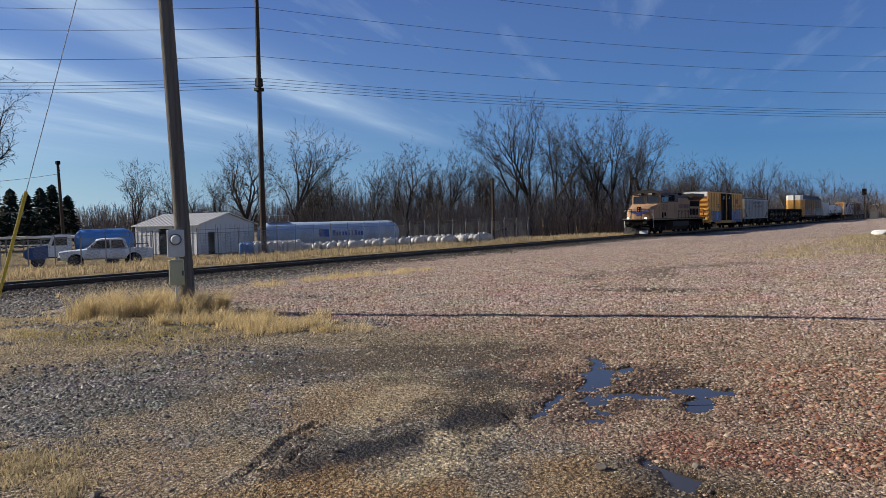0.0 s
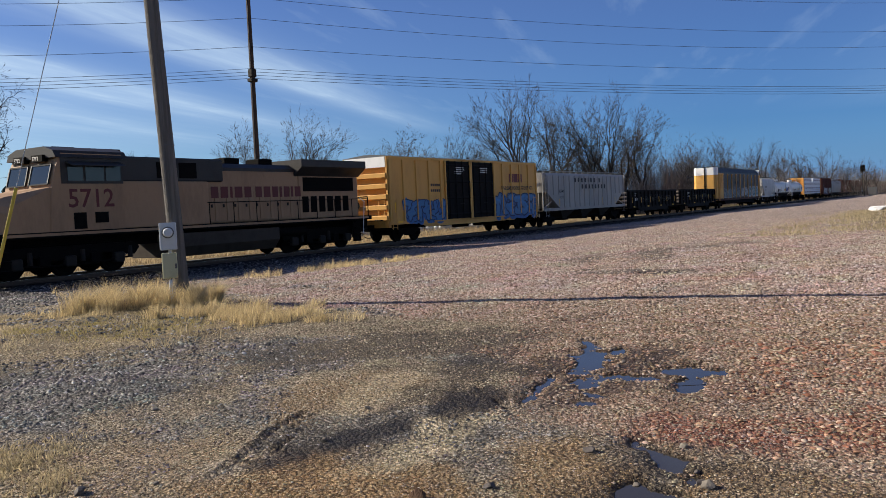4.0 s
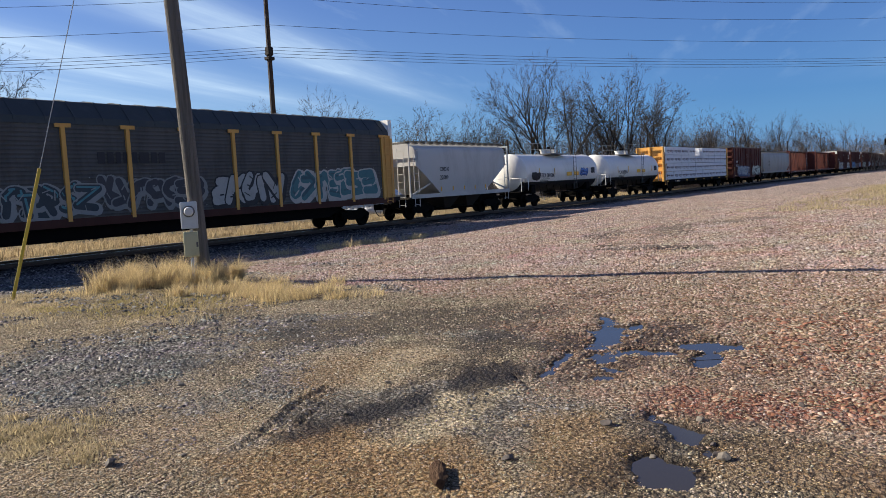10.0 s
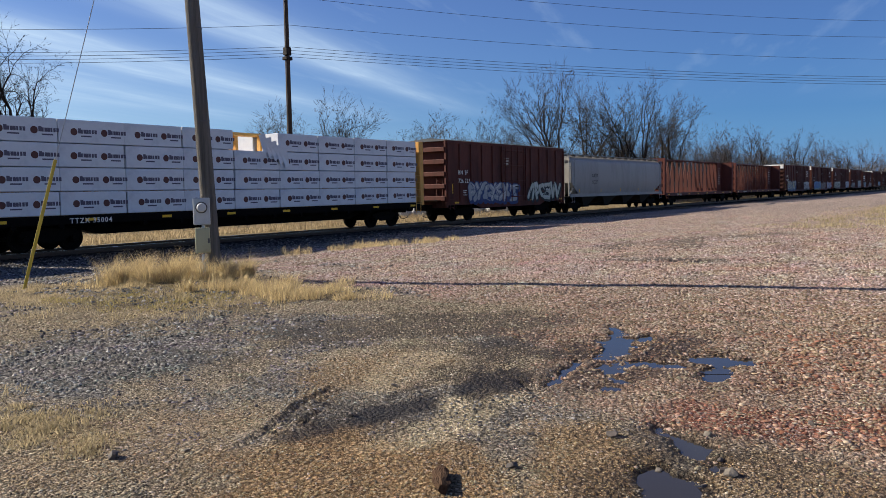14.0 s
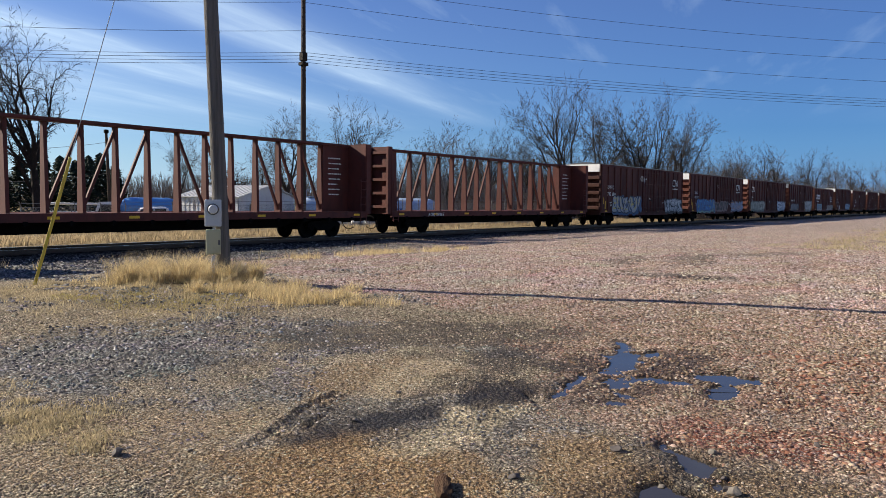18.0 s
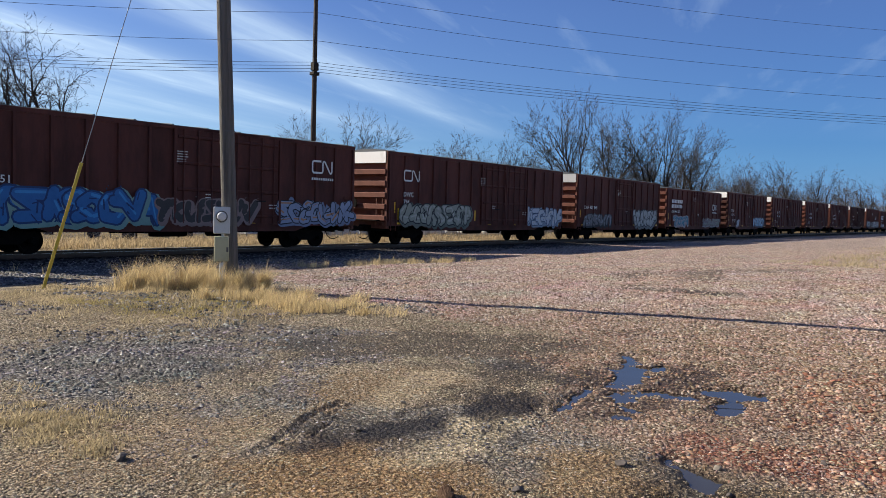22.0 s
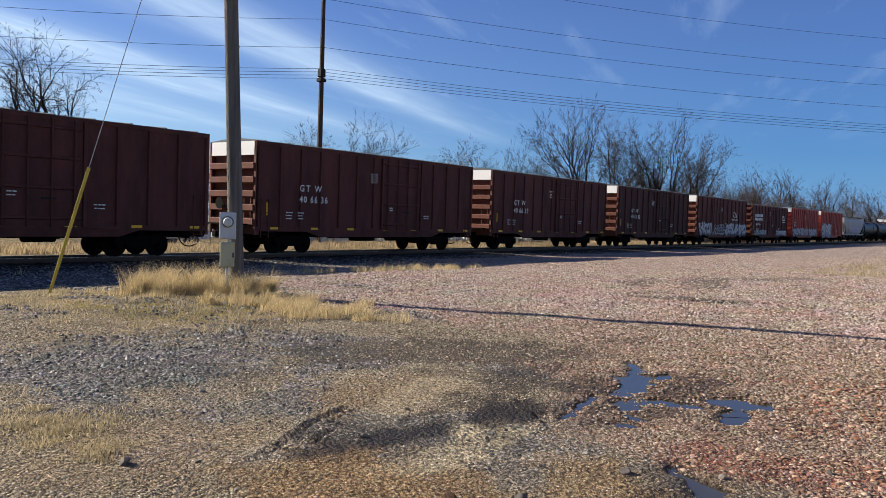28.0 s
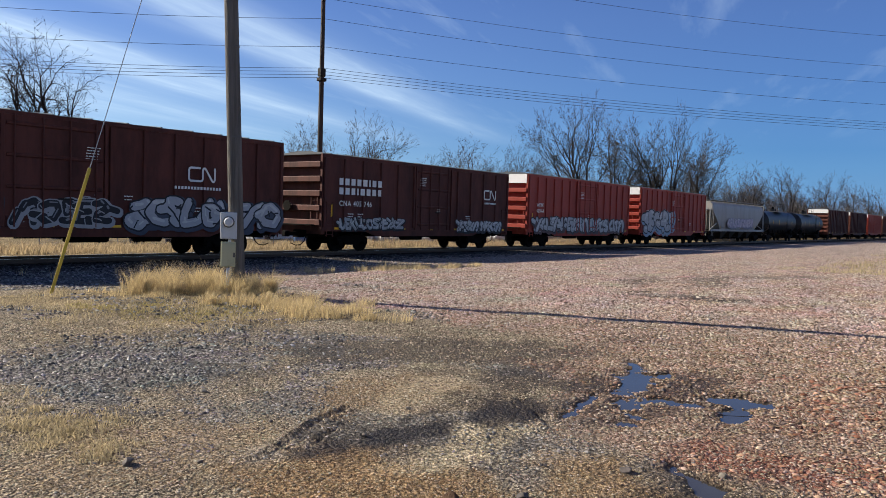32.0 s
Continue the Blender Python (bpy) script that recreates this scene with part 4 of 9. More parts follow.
part("walkway", Mesh().box(-7.2, -4.6, -0.5, 0.5, 3.2, 3.26).path([(-7.2, -0.5, 3.2), (-7.2, -0.5, 4.0), (-4.6, -0.5, 4.0), (-4.6, -0.5, 3.2)], 0.03), M_TK, tk)
part("vent_stack", Mesh().tube((-6.4, 0, 3.1), (-6.4, 0, 5.6), 0.06, n=6).tube((-6.0, 0, 3.1), (-6.0, 0, 5.3), 0.05, n=6), M_GALV, tk)
bl = surf("gas_brand_blue", (0.03, 0.08, 0.3), None, 0.5, 0, 3, 20, 0.3, 0)
m = Mesh()
for k, (w, hh) in enumerate(((0.32, 0.62), (0.28, 0.45), (0.2, 0.45), (0.2, 0.45), (0.28, 0.45), (0.12, 0.62), (0.12, 0.62), (0.28, 0.55), (0.28, 0.45), (0.24, 0.45))):
    a = 0.25 + k * 0.36
    m.box(a, a + w, -TR - 0.03, -TR - 0.02, 1.55, 1.55 + hh)
part("brand_mark", m, bl, tk, "dark blue brand name as plain blocks")
part("brand_square", Mesh().box(-1.3, -0.2, -TR - 0.03, -TR - 0.02, 1.45, 2.3), bl, tk)
part("piping", Mesh().path([(-7, -1.0, 0.3), (5, -1.0, 0.3), (5, -1.0, 1.0)], 0.06), M_GALV, tk)

M_CYL = surf("cylinder_white", (0.45, 0.45, 0.44), (0.28, 0.27, 0.26), 0.45, 0, 3, 20, 0.4, 0.02)
cyl_v = lathe([(0, 0.02), (0.05, 0.2), (0.15, 0.28), (0.3, 0.3), (1.0, 0.3), (1.12, 0.26), (1.2, 0.12), (1.3, 0.1), (1.32, 0.02)], 14)
cyl_v.v = [(a, d, b) for a, b, d in cyl_v.v]
cyl_me = cyl_v.data("gas_cylinder", M_CYL, True)
cyl_bl = cyl_me.copy()
cyl_bl.materials.clear()
cyl_bl.materials.append(surf("cylinder_blue", (0.1, 0.2, 0.4), (0.2, 0.25, 0.35), 0.5, 0, 3, 20, 0.4, 0.02))
random.seed(21)
for k in range(26):
    p, d = polar(42.6 + k * 0.16 + random.uniform(-0.05, 0.05), 82 + (k % 3) * 0.9), None
    solo("gas_cylinder", cyl_bl if k < 5 else cyl_me, None, pose(p[0], p[1], gz(*p)), "upright blue gas cylinder in the yard" if k < 5 else "upright white gas cylinder in a row in the yard", "gas cylinder", "gas cylinders")
small = lathe([(-0.9, 0.02), (-0.82, 0.22), (-0.6, 0.36), (-0.4, 0.4), (0.4, 0.4), (0.6, 0.36), (0.82, 0.22), (0.9, 0.02)], 14)
small.v = [(b, a, d + 0.5) for a, b, d in small.v]
small.box(-0.5, -0.35, -0.25, 0.25, 0, 0.3).box(0.35, 0.5, -0.25, 0.25, 0, 0.3).box(-0.15, 0.15, -0.12, 0.12, 0.88, 1.02)
small_me = small.data("small_gas_tank", M_CYL, True)
for k in range(34):
    p = polar(46 + k * 0.42 + random.uniform(-0.1, 0.1), 84 - k * 0.25 + random.uniform(-1, 1))
    solo("small_gas_tank", small_me, None, pose(p[0], p[1], gz(*p), 0, 0, random.uniform(-60, 60)), "small white household gas tank lying in the grass", "gas tank", "small gas tanks")

# chain-link fence
M_FENCE = surf("fence_steel", (0.22, 0.22, 0.22), (0.12, 0.12, 0.12), 0.5, 0.5, 4, 30, 0.4, 0)
fence = thing("chain_link_fence", pose(0, 0, 0), "grey chain-link fence along the gas yard", "fence")
f0, f1 = Vector(polar(26, 56)), Vector(polar(63, 77))
pts = [f0.lerp(f1, k / 30) for k in range(31)]
pm = Mesh().tube((0, 0, 0), (0, 0, 2.0), 0.04, n=6).tube((0, 0, 2.0), (-0.2, -0.2, 2.3), 0.03, n=5).data("fence_post", M_FENCE)
for p in pts:
    part("fence_post", pm, None, fence).matrix_basis = pose(p.x, p.y, gz(p.x, p.y))
tr = Mesh()
for a, b in zip(pts, pts[1:]):
    za, zb = gz(a.x, a.y), gz(b.x, b.y)
    for hgt in (0.1, 1.95, 2.2):
        tr.tube((a.x, a.y, za + hgt), (b.x, b.y, zb + hgt), 0.02 if hgt > 1 else 0.012, n=4)
    for k in range(22):
        q = a.lerp(b, k / 22)
        q2 = a.lerp(b, min((k + 9) / 22, 1))
        if k < 13:
            tr.tube((q.x, q.y, za + 0.1), (q2.x, q2.y, zb + 1.95), 0.006, n=3, cap=False)
            tr.tube((q.x, q.y, za + 1.95), (q2.x, q2.y, zb + 0.1), 0.006, n=3, cap=False)
tagged(part("fence_mesh", tr, M_FENCE, fence, "wire mesh and rails"), kind="stuff")


# ---- vehicles in the yard ----
def wheel_part(v, x, y, r, mat_t, mat_r):
    t = lathe([(-0.11, r * 0.55), (-0.11, r * 0.9), (-0.08, r), (0.08, r), (0.11, r * 0.9), (0.11, r * 0.55)], 18)
    o = part("wheel", t, mat_t, v)
    o.matrix_basis = pose(x, y, r)
    part("rim", lathe([(-0.08, 0.02), (-0.1, r * 0.5), (0.1, r * 0.5), (0.08, 0.02)], 14), mat_r, o)


M_TYRE = surf("tyre_rubber", (0.02, 0.02, 0.02), (0.05, 0.045, 0.04), 0.8, 0, 5, 40, 0.4)
M_VWHITE = surf("white_car_paint", (0.68, 0.69, 0.70), (0.5, 0.5, 0.5), 0.25, 0, 2, 20, 0.25, 0)
M_VBLUE = surf("blue_tank_paint", (0.10, 0.27, 0.55), (0.16, 0.3, 0.5), 0.3, 0, 1, 10, 0.4, 0)
M_VDBLUE = surf("dark_blue_car_paint", (0.03, 0.07, 0.2), (0.06, 0.1, 0.2), 0.3, 0, 1, 10, 0.3, 0)
x, y = polar(33.7, 62)
pk = thing("pickup_truck", pose(x, y, gz(x, y), 0, 0, 148) @ Matrix.Scale(1.06, 4), "white pickup truck parked behind the fence", "pickup truck")
# front towards +x of the truck
def shell(stations, n=20, power=0.32):
    """A rounded body lofted along x. stations: x, half width, bottom, top."""
    rings = []
    for x_, hw, z0_, z1_ in stations:
        ring = []
        for i in range(n):
            t = 2 * math.pi * (i + 0.5) / n
            cy_, cz_ = math.cos(t), math.sin(t)
            ring.append((x_, math.copysign(abs(cy_) ** power, cy_) * hw, (z0_ + z1_) / 2 + math.copysign(abs(cz_) ** power, cz_) * (z1_ - z0_) / 2))
        rings.append(ring)
    return Mesh().rings(rings)


part("body", shell([(2.86, 0.78, 0.62, 0.98), (2.8, 0.92, 0.52, 1.06), (2.5, 0.98, 0.48, 1.12), (1.4, 1.0, 0.48, 1.2), (1.1, 1.0, 0.48, 1.22), (-1.3, 1.0, 0.48, 1.22)]), M_VWHITE, pk, "", True)
bed = Mesh().box(-2.9, -1.3, -1.0, -0.9, 0.55, 1.2, 0.02).box(-2.9, -1.3, 0.9, 1.0, 0.55, 1.2, 0.02).box(-2.95, -2.88, -0.98, 0.98, 0.6, 1.18, 0.02).box(-2.9, -1.3, -0.9, 0.9, 0.6, 0.7)
part("cargo_bed", bed, M_VWHITE, pk, "open cargo bed")
part("cab", shell([(1.15, 0.86, 1.15, 1.24), (0.55, 0.80, 1.15, 1.82), (0.2, 0.78, 1.15, 1.9), (-1.0, 0.78, 1.15, 1.9), (-1.25, 0.8, 1.15, 1.8), (-1.4, 0.86, 1.15, 1.24)]), M_VWHITE, pk, "", True)
part("windscreen", Mesh().add([(1.08, -0.74, 1.3), (1.08, 0.74, 1.3), (0.6, 0.66, 1.78), (0.6, -0.66, 1.78)], [(0, 1, 2, 3)]), M_GLASS, pk).location.x = 0.06
part("grille", Mesh().box(2.84, 2.9, -0.55, 0.55, 0.66, 0.95, 0.02), M_BLACK, pk)
for s in (-1, 1):
    for a in (1.85, -1.75):
        part("wheel_arch", Mesh().tube((a, s * 0.90, 0.42), (a, s * 1.005, 0.42), 0.5, n=18), M_BLACK, pk)
    part("mirror", Mesh().box(0.75, 0.9, min(s * 0.95, s * 1.2), max(s * 0.95, s * 1.2), 1.28, 1.46, 0.02), M_BLACK, pk)
for s in (-1, 1):
    part("side_window", Mesh().prism([(0.85, 1.25), (0.5, 1.75), (-0.25, 1.78), (-0.25, 1.25)], s * 0.885, s * 0.895, "y"), M_GLASS, pk)
    part("side_window", Mesh().prism([(-0.35, 1.25), (-0.35, 1.78), (-1.05, 1.78), (-1.2, 1.25)], s * 0.885, s * 0.895, "y"), M_GLASS, pk)
    for a in (1.85, -1.75):
        wheel_part(pk, a, s * 0.92, 0.4, M_TYRE, M_GALV)
    part("headlight", Mesh().box(2.72, 2.84, s * 0.75 - 0.15, s * 0.75 + 0.15, 0.85, 1.02), M_GLASS, pk)
part("bumper", Mesh().box(2.75, 2.95, -0.95, 0.95, 0.5, 0.72, 0.03), M_GALV, pk)
part("tool_rack", Mesh().path([(-2.8, -0.9, 1.2), (-2.8, -0.9, 1.45), (-1.6, -0.9, 1.45), (-1.6, -0.9, 1.2)], 0.04), M_GALV, pk)
x, y = polar(32.0, 71)
tt = thing("gas_delivery_truck", pose(x, y, gz(x, y), 0, 0, 149), "blue and white gas delivery truck with a tank body", "truck")
part("chassis", Mesh().box(-4.2, 3.6, -0.5, 0.5, 0.7, 0.95), M_BLACK, tt)
part("hood", Mesh().prism([(2.0, 0.7), (3.75, 0.7), (3.8, 1.3), (3.5, 1.55), (2.0, 1.75)], -0.95, 0.95, "y"), M_VDBLUE, tt)
part("cab", Mesh().prism([(2.1, 0.8), (2.1, 1.7), (1.75, 2.55), (0.4, 2.6), (0.4, 0.8)], -1.05, 1.05, "y"), M_VWHITE, tt)
part("windscreen", Mesh().add([(2.1, -0.95, 1.75), (2.1, 0.95, 1.75), (1.8, 0.9, 2.45), (1.8, -0.9, 2.45)], [(0, 1, 2, 3)]), M_GLASS, tt).location.x = 0.03
part("grille", Mesh().box(3.78, 3.86, -0.5, 0.5, 0.8, 1.35), M_GALV, tt)
for s in (-1, 1):
    part("side_window", Mesh().prism([(1.85, 1.7), (1.6, 2.35), (0.7, 2.35), (0.7, 1.7)], s * 1.055, s * 1.065, "y"), M_GLASS, tt)
    part("fender", Mesh().prism([(2.2, 0.65), (2.5, 1.1), (3.2, 1.1), (3.6, 0.65)], s * 1.0 - 0.12, s * 1.0 + 0.12, "y"), M_VDBLUE, tt)
    for a in (2.85, -2.6):
        wheel_part(tt, a, s * 0.95, 0.5, M_TYRE, M_GALV)
tb = Mesh().rings([[(a, r * math.cos(2 * math.pi * i / 24), 1.95 + r * math.sin(2 * math.pi * i / 24)) for i in range(24)] for a, r in ((-4.4, 0.05), (-4.3, 0.6), (-4.0, 0.9), (-3.6, 1.0), (-0.6, 1.0), (-0.2, 0.9), (0.1, 0.6), (0.2, 0.05))])
part("tank", tb, M_VBLUE, tt, "light blue delivery tank", True)
part("brand_square", Mesh().box(-2.4, -1.5, -1.02, -1.01, 1.9, 2.5), bl, tt)
part("mirror", Mesh().box(1.9, 1.98, -1.35, -1.15, 1.7, 2.2), M_BLACK, tt)

# low pipe barrier by the evergreens
bar = thing("pipe_rail", pose(0, 0, 0), "long white pipe rail on posts behind the vehicles", "rail")
a, b = Vector(polar(27, 104)), Vector(polar(34, 100))
zz = gz(*a)
part("top_pipe", Mesh().tube((a.x, a.y, zz + 2.1), (b.x, b.y, zz + 2.1), 0.14, n=8).tube((a.x, a.y, zz + 1.2), (b.x, b.y, zz + 1.2), 0.06, n=6), M_WHITE, bar)
for k in range(8):
    q = a.lerp(b, k / 7)
    part("post", Mesh().tube((q.x, q.y, zz), (q.x, q.y, zz + 2.1), 0.09, n=6), M_GALV, bar)


# ---- trees ----
M_BARK = surf("grey_brown_bark", (0.048, 0.04, 0.035), (0.09, 0.076, 0.066), 0.95, 0, 2, 20, 0.6, 0.3, spec=0.05)
M_TWIG = surf("bare_twigs", (0.078, 0.065, 0.056), (0.048, 0.04, 0.035), 0.95, 0, 1.0, 8, 0.5, 0, island=0.3, spec=0.05)


def bare_tree(seed, hgt, spread, trunk_r, lean=0.0, forks=3, low=0.25, dense=1.0, deep=5, rise=0.07, wig=0.13, twl=1.0, droop=0.0, stout=1.2, tw=0.012):
    """Tapered trunk, ascending limbs and fine twigs. Returns two meshes."""
    rs = random.Random(seed)
    wood, twigs = Mesh(), Mesh()
    up = Vector((0, 0, 1))

    def grow(p, d, length, r, depth):
        n = 4 if depth < 3 else 3
        q, dd = p, d
        taper = 0.30 if depth == 0 else 0.52
        for k in range(n):
            nd = (dd + Vector((rs.uniform(-1, 1), rs.uniform(-1, 1), rs.uniform(-0.6, 0.6))) * wig * (1 if depth else 0.35) + up * (0.06 if depth < 3 else -droop)).normalized()
            q2 = q + nd * (length / n)
            r2 = r * (1 - taper * (k + 1) / n)
            (wood if depth < 3 else twigs).tube(q, q2, r * (1 - taper * k / n), r2, 6 if depth < 1 else (5 if depth < 2 else (4 if depth < 3 else 3)), False)
            if 1 <= depth < deep and rs.random() < dense:
                side = nd.orthogonal().normalized()
                side.rotate(Matrix.Rotation(rs.uniform(0, 6.28), 3, nd))
                sd = (nd + side * rs.uniform(0.45, 0.95) * spread + up * rise).normalized()
                grow(q2, sd, length * rs.uniform(0.38, 0.6) * (1 - 0.12 * k), r2 * rs.uniform(0.38, 0.55) * stout, depth + 1)
            elif depth == 0 and k >= 1 and rs.random() < 0.65:
                side = nd.orthogonal().normalized()
                side.rotate(Matrix.Rotation(rs.uniform(0, 6.28), 3, nd))
                grow(q2, (nd * 0.8 + side * rs.uniform(0.5, 0.9) * spread + up * rise).normalized(), length * rs.uniform(0.7, 1.15), r2 * rs.uniform(0.35, 0.55), 1)
            q, dd = q2, nd
        if depth < deep:
            for _ in range(2 if depth > 0 else forks):
                side = dd.orthogonal().normalized()
                side.rotate(Matrix.Rotation(rs.uniform(0, 6.28), 3, dd))
                sd = (dd + side * rs.uniform(0.35, 0.8) * spread + up * rise).normalized()
                grow(q, sd, length * (rs.uniform(0.85, 1.25) if depth == 0 else rs.uniform(0.55, 0.78)), r * (1 - taper) * rs.uniform(0.7, 0.92), depth + 1)
        else:
            for _ in range(4):
                e = q - dd * length * rs.uniform(0, 0.7)
                sd = (dd * 1.2 + Vector((rs.uniform(-1, 1), rs.uniform(-1, 1), rs.uniform(-0.3, 0.7))) * 0.75).normalized() * length * twl * rs.uniform(0.4, 0.95)
                o = sd.cross(Vector((rs.uniform(-1, 1), rs.uniform(-1, 1), 0.3))).normalized() * tw
                twigs.add([tuple(e - o), tuple(e + o), tuple(e + sd)], [(0, 1, 2)])

    grow(Vector((0, 0, -0.2)), Vector((lean, 0, 1)).normalized(), hgt * low, trunk_r, 0)
    top = max(v[2] for v in wood.v + twigs.v)
    k = hgt / top
    for m in (wood, twigs):
        m.v = [(a * k, b * k, d * k) for a, b, d in m.v]
    return wood, twigs


TREES = []
for k, (hgt, spread, tr_, low, fk, dn) in enumerate(((20, 0.75, 0.34, 0.26, 3, 0.95), (18, 0.9, 0.32, 0.22, 4, 0.9), (21, 0.7, 0.36, 0.3, 3, 0.95), (16, 1.1, 0.3, 0.2, 4, 0.9), (17, 0.85, 0.28, 0.26, 3, 1.0), (12, 1.0, 0.2, 0.24, 4, 0.9))):
    w, t = bare_tree(70 + k, hgt, spread * 1.2, tr_ * 0.9, 0.05, fk, low * 0.85, dn * 0.92)
    TREES.append((hgt, w.data("trunk", M_BARK), t.data("crown", M_TWIG)))
for k, (hgt, spread, tr_, low, fk) in enumerate(((15, 0.8, 0.22, 0.28, 3), (15, 1.0, 0.2, 0.24, 4), (15, 0.7, 0.22, 0.3, 3))):
    w, t = bare_tree(90 + k, hgt, spread * 1.15, tr_, 0.05, fk, low, 0.9, 4)
    TREES.append((hgt, w.data("trunk", M_BARK), t.data("crown", M_TWIG)))
proto = {}


def tree(k, pan, d, hgt, turn, label):
    x, y = polar(pan, d)
    h0, wme, tme = TREES[k]
    s = hgt / h0
    m = pose(x, y, gz(x, y) - 0.1, 0, 0, turn) @ Matrix.Scale(s, 4)
    if k not in proto:
        t = thing("bare_tree", m, label, "tree", "bare trees")
        part("trunk", wme, None, t)
        part("crown", tme, None, t)
        proto[k] = t
        return t
    return tagged(copy_thing(proto[k], m), label)


# pan, distance, height: the outline of the woods
OUTLINE = [(35.6, 128, 13.5, 4), (39.3, 112, 12, 3), (41.0, 110, 13.5, 4), (43.0, 106, 16, 1), (46.3, 104, 17, 0), (47.6, 108, 15, 3), (48.9, 112, 12, 5), (52.0, 110, 15, 4), (54.3, 110, 16.2, 1),
           (57.2, 112, 16.4, 0), (59.8, 114, 15, 4), (62.2, 114, 19, 2), (63.4, 113, 21.5, 0), (65.0, 116, 18.5, 2), (66.3, 118, 18, 4), (67.8, 118, 18.4, 1), (69.0, 120, 18.6, 2), (70.0, 122, 18.8, 4), (71.3, 126, 16.5, 0),
           (73.2, 136, 15.4, 3), (74.6, 150, 14, 4), (76.4, 170, 15, 1), (78.0, 178, 16.5, 3), (79.2, 190, 15.5, 0), (80.4, 205, 15, 4), (81.5, 220, 14, 1), (82.6, 235, 13, 2), (83.8, 255, 12.5, 4), (85.2, 280, 12.5, 0), (86.8, 300, 13, 3)]
random.seed(31)
for i, (pan, d, hg, k) in enumerate(OUTLINE):
    tree(k, pan, d, hg * (1.1 if pan > 61 else 1.04), (i * 67) % 360, ("tall bare cottonwood at the edge of the woods", "bare leafless tree in the woods behind the track", "slender bare tree with fine twigs in the woods")[i % 3])
for i in range(64):
    pan = 46 + (i + random.random()) * 40 / 64
    d = (118 + random.uniform(-6, 25)) * (1 if pan < 72 else 1 + (pan - 72) * 0.085)
    hg = random.uniform(9, 15) if pan < 62 or pan > 73 else random.uniform(11, 17)
    tree(random.choice((6, 7, 8)), pan, d, hg, random.uniform(0, 360), "bare grey-brown tree deep in the woods")
for i in range(14):
    tree(random.choice((6, 7)), 27 + i * 1.45 + random.random(), 240 + random.uniform(-20, 60), random.uniform(6, 9), random.uniform(0, 360), "small distant bare tree on the horizon")
# the big gnarled tree
M_DARKBARK = surf("dark_bark", (0.022, 0.018, 0.017), (0.05, 0.04, 0.036), 0.95, 0, 2, 20, 0.6, 0.3, spec=0.05)
wl2, tl2 = bare_tree(23, 22, 1.0, 0.75, 0.0, 4, 0.36, 1.0, 5, 0.06, 0.27, 0.6, 0.08, 1.35, 0.022)
wl2.v, tl2.v = [[(a * 0.8, b * 0.8, d) for a, b, d in m.v] for m in (wl2, tl2)]
x, y = polar(27.0, 78)
bt = thing("gnarled_tree", pose(x, y, gz(x, y) - 0.1, 0, 0, 40), "big gnarled bare tree with twisted limbs", "tree")
part("trunk", wl2, M_DARKBARK, bt)
part("crown", tl2, M_DARKBARK, bt)


# evergreens
M_NEEDLE = surf("dark_spruce_needles", (0.018, 0.03, 0.02), (0.035, 0.05, 0.03), 0.9, 0, 2, 12, 0.5, 0, island=0.35)


def spruce(seed, hgt):
    rs = random.Random(seed)
    w, n = Mesh(), Mesh()
    w.tube((0, 0, 0), (0, 0, hgt * 0.95), 0.16, 0.02, 6)
    for i in range(520):
        t = rs.random() ** 0.8
        z = hgt * (0.06 + 0.92 * t)
        rad = (1 - t) ** 0.85 * hgt * 0.27 * rs.uniform(0.45, 1.1) + 0.05
        a = rs.uniform(0, 6.28)
        u, v = math.cos(a), math.sin(a)
        l, wd = rs.uniform(0.3, 0.75), rs.uniform(0.12, 0.3)
        c = (u * rad, v * rad, z)
        n.add([(c[0] - v * wd, c[1] + u * wd, z), (c[0] + u * l, c[1] + v * l, z - l * 0.35), (c[0] + v * wd, c[1] - u * wd, z), (c[0] * 0.4, c[1] * 0.4, z + 0.25), (c[0], c[1], z - 0.2)], [(0, 1, 3), (1, 2, 3), (0, 4, 1), (1, 4, 2)])
    return w, n


sw_, sn_ = spruce(3, 9.0)
sp0 = None
for i, (pan, d, s) in enumerate(((26.0, 128, 1.0), (27.3, 130, 1.05), (28.3, 126, 0.98), (29.2, 132, 0.95), (30.0, 127, 1.0), (30.7, 129, 1.06), (31.6, 132, 0.9), (24.8, 126, 1.0), (23.4, 128, 1.05))):
    x, y = polar(pan, d)
    m = pose(x, y, gz(x, y), 0, 0, i * 50) @ Matrix.Scale(s, 4)
    if sp0 is None:
        sp0 = thing("spruce_tree", m, "dark green spruce tree in a windbreak row", "tree", "spruce trees")
        part("trunk", sw_, M_BARK, sp0)
        part("crown", sn_, M_NEEDLE, sp0)
    else:
        copy_thing(sp0, m)

# undergrowth and distant woods
random.seed(41)
M_BRUSH = surf("dry_brush", (0.21, 0.175, 0.145), (0.10, 0.083, 0.07), 0.95, 0, 0.5, 6, 0.6, 0, island=0.45, spec=0.05)


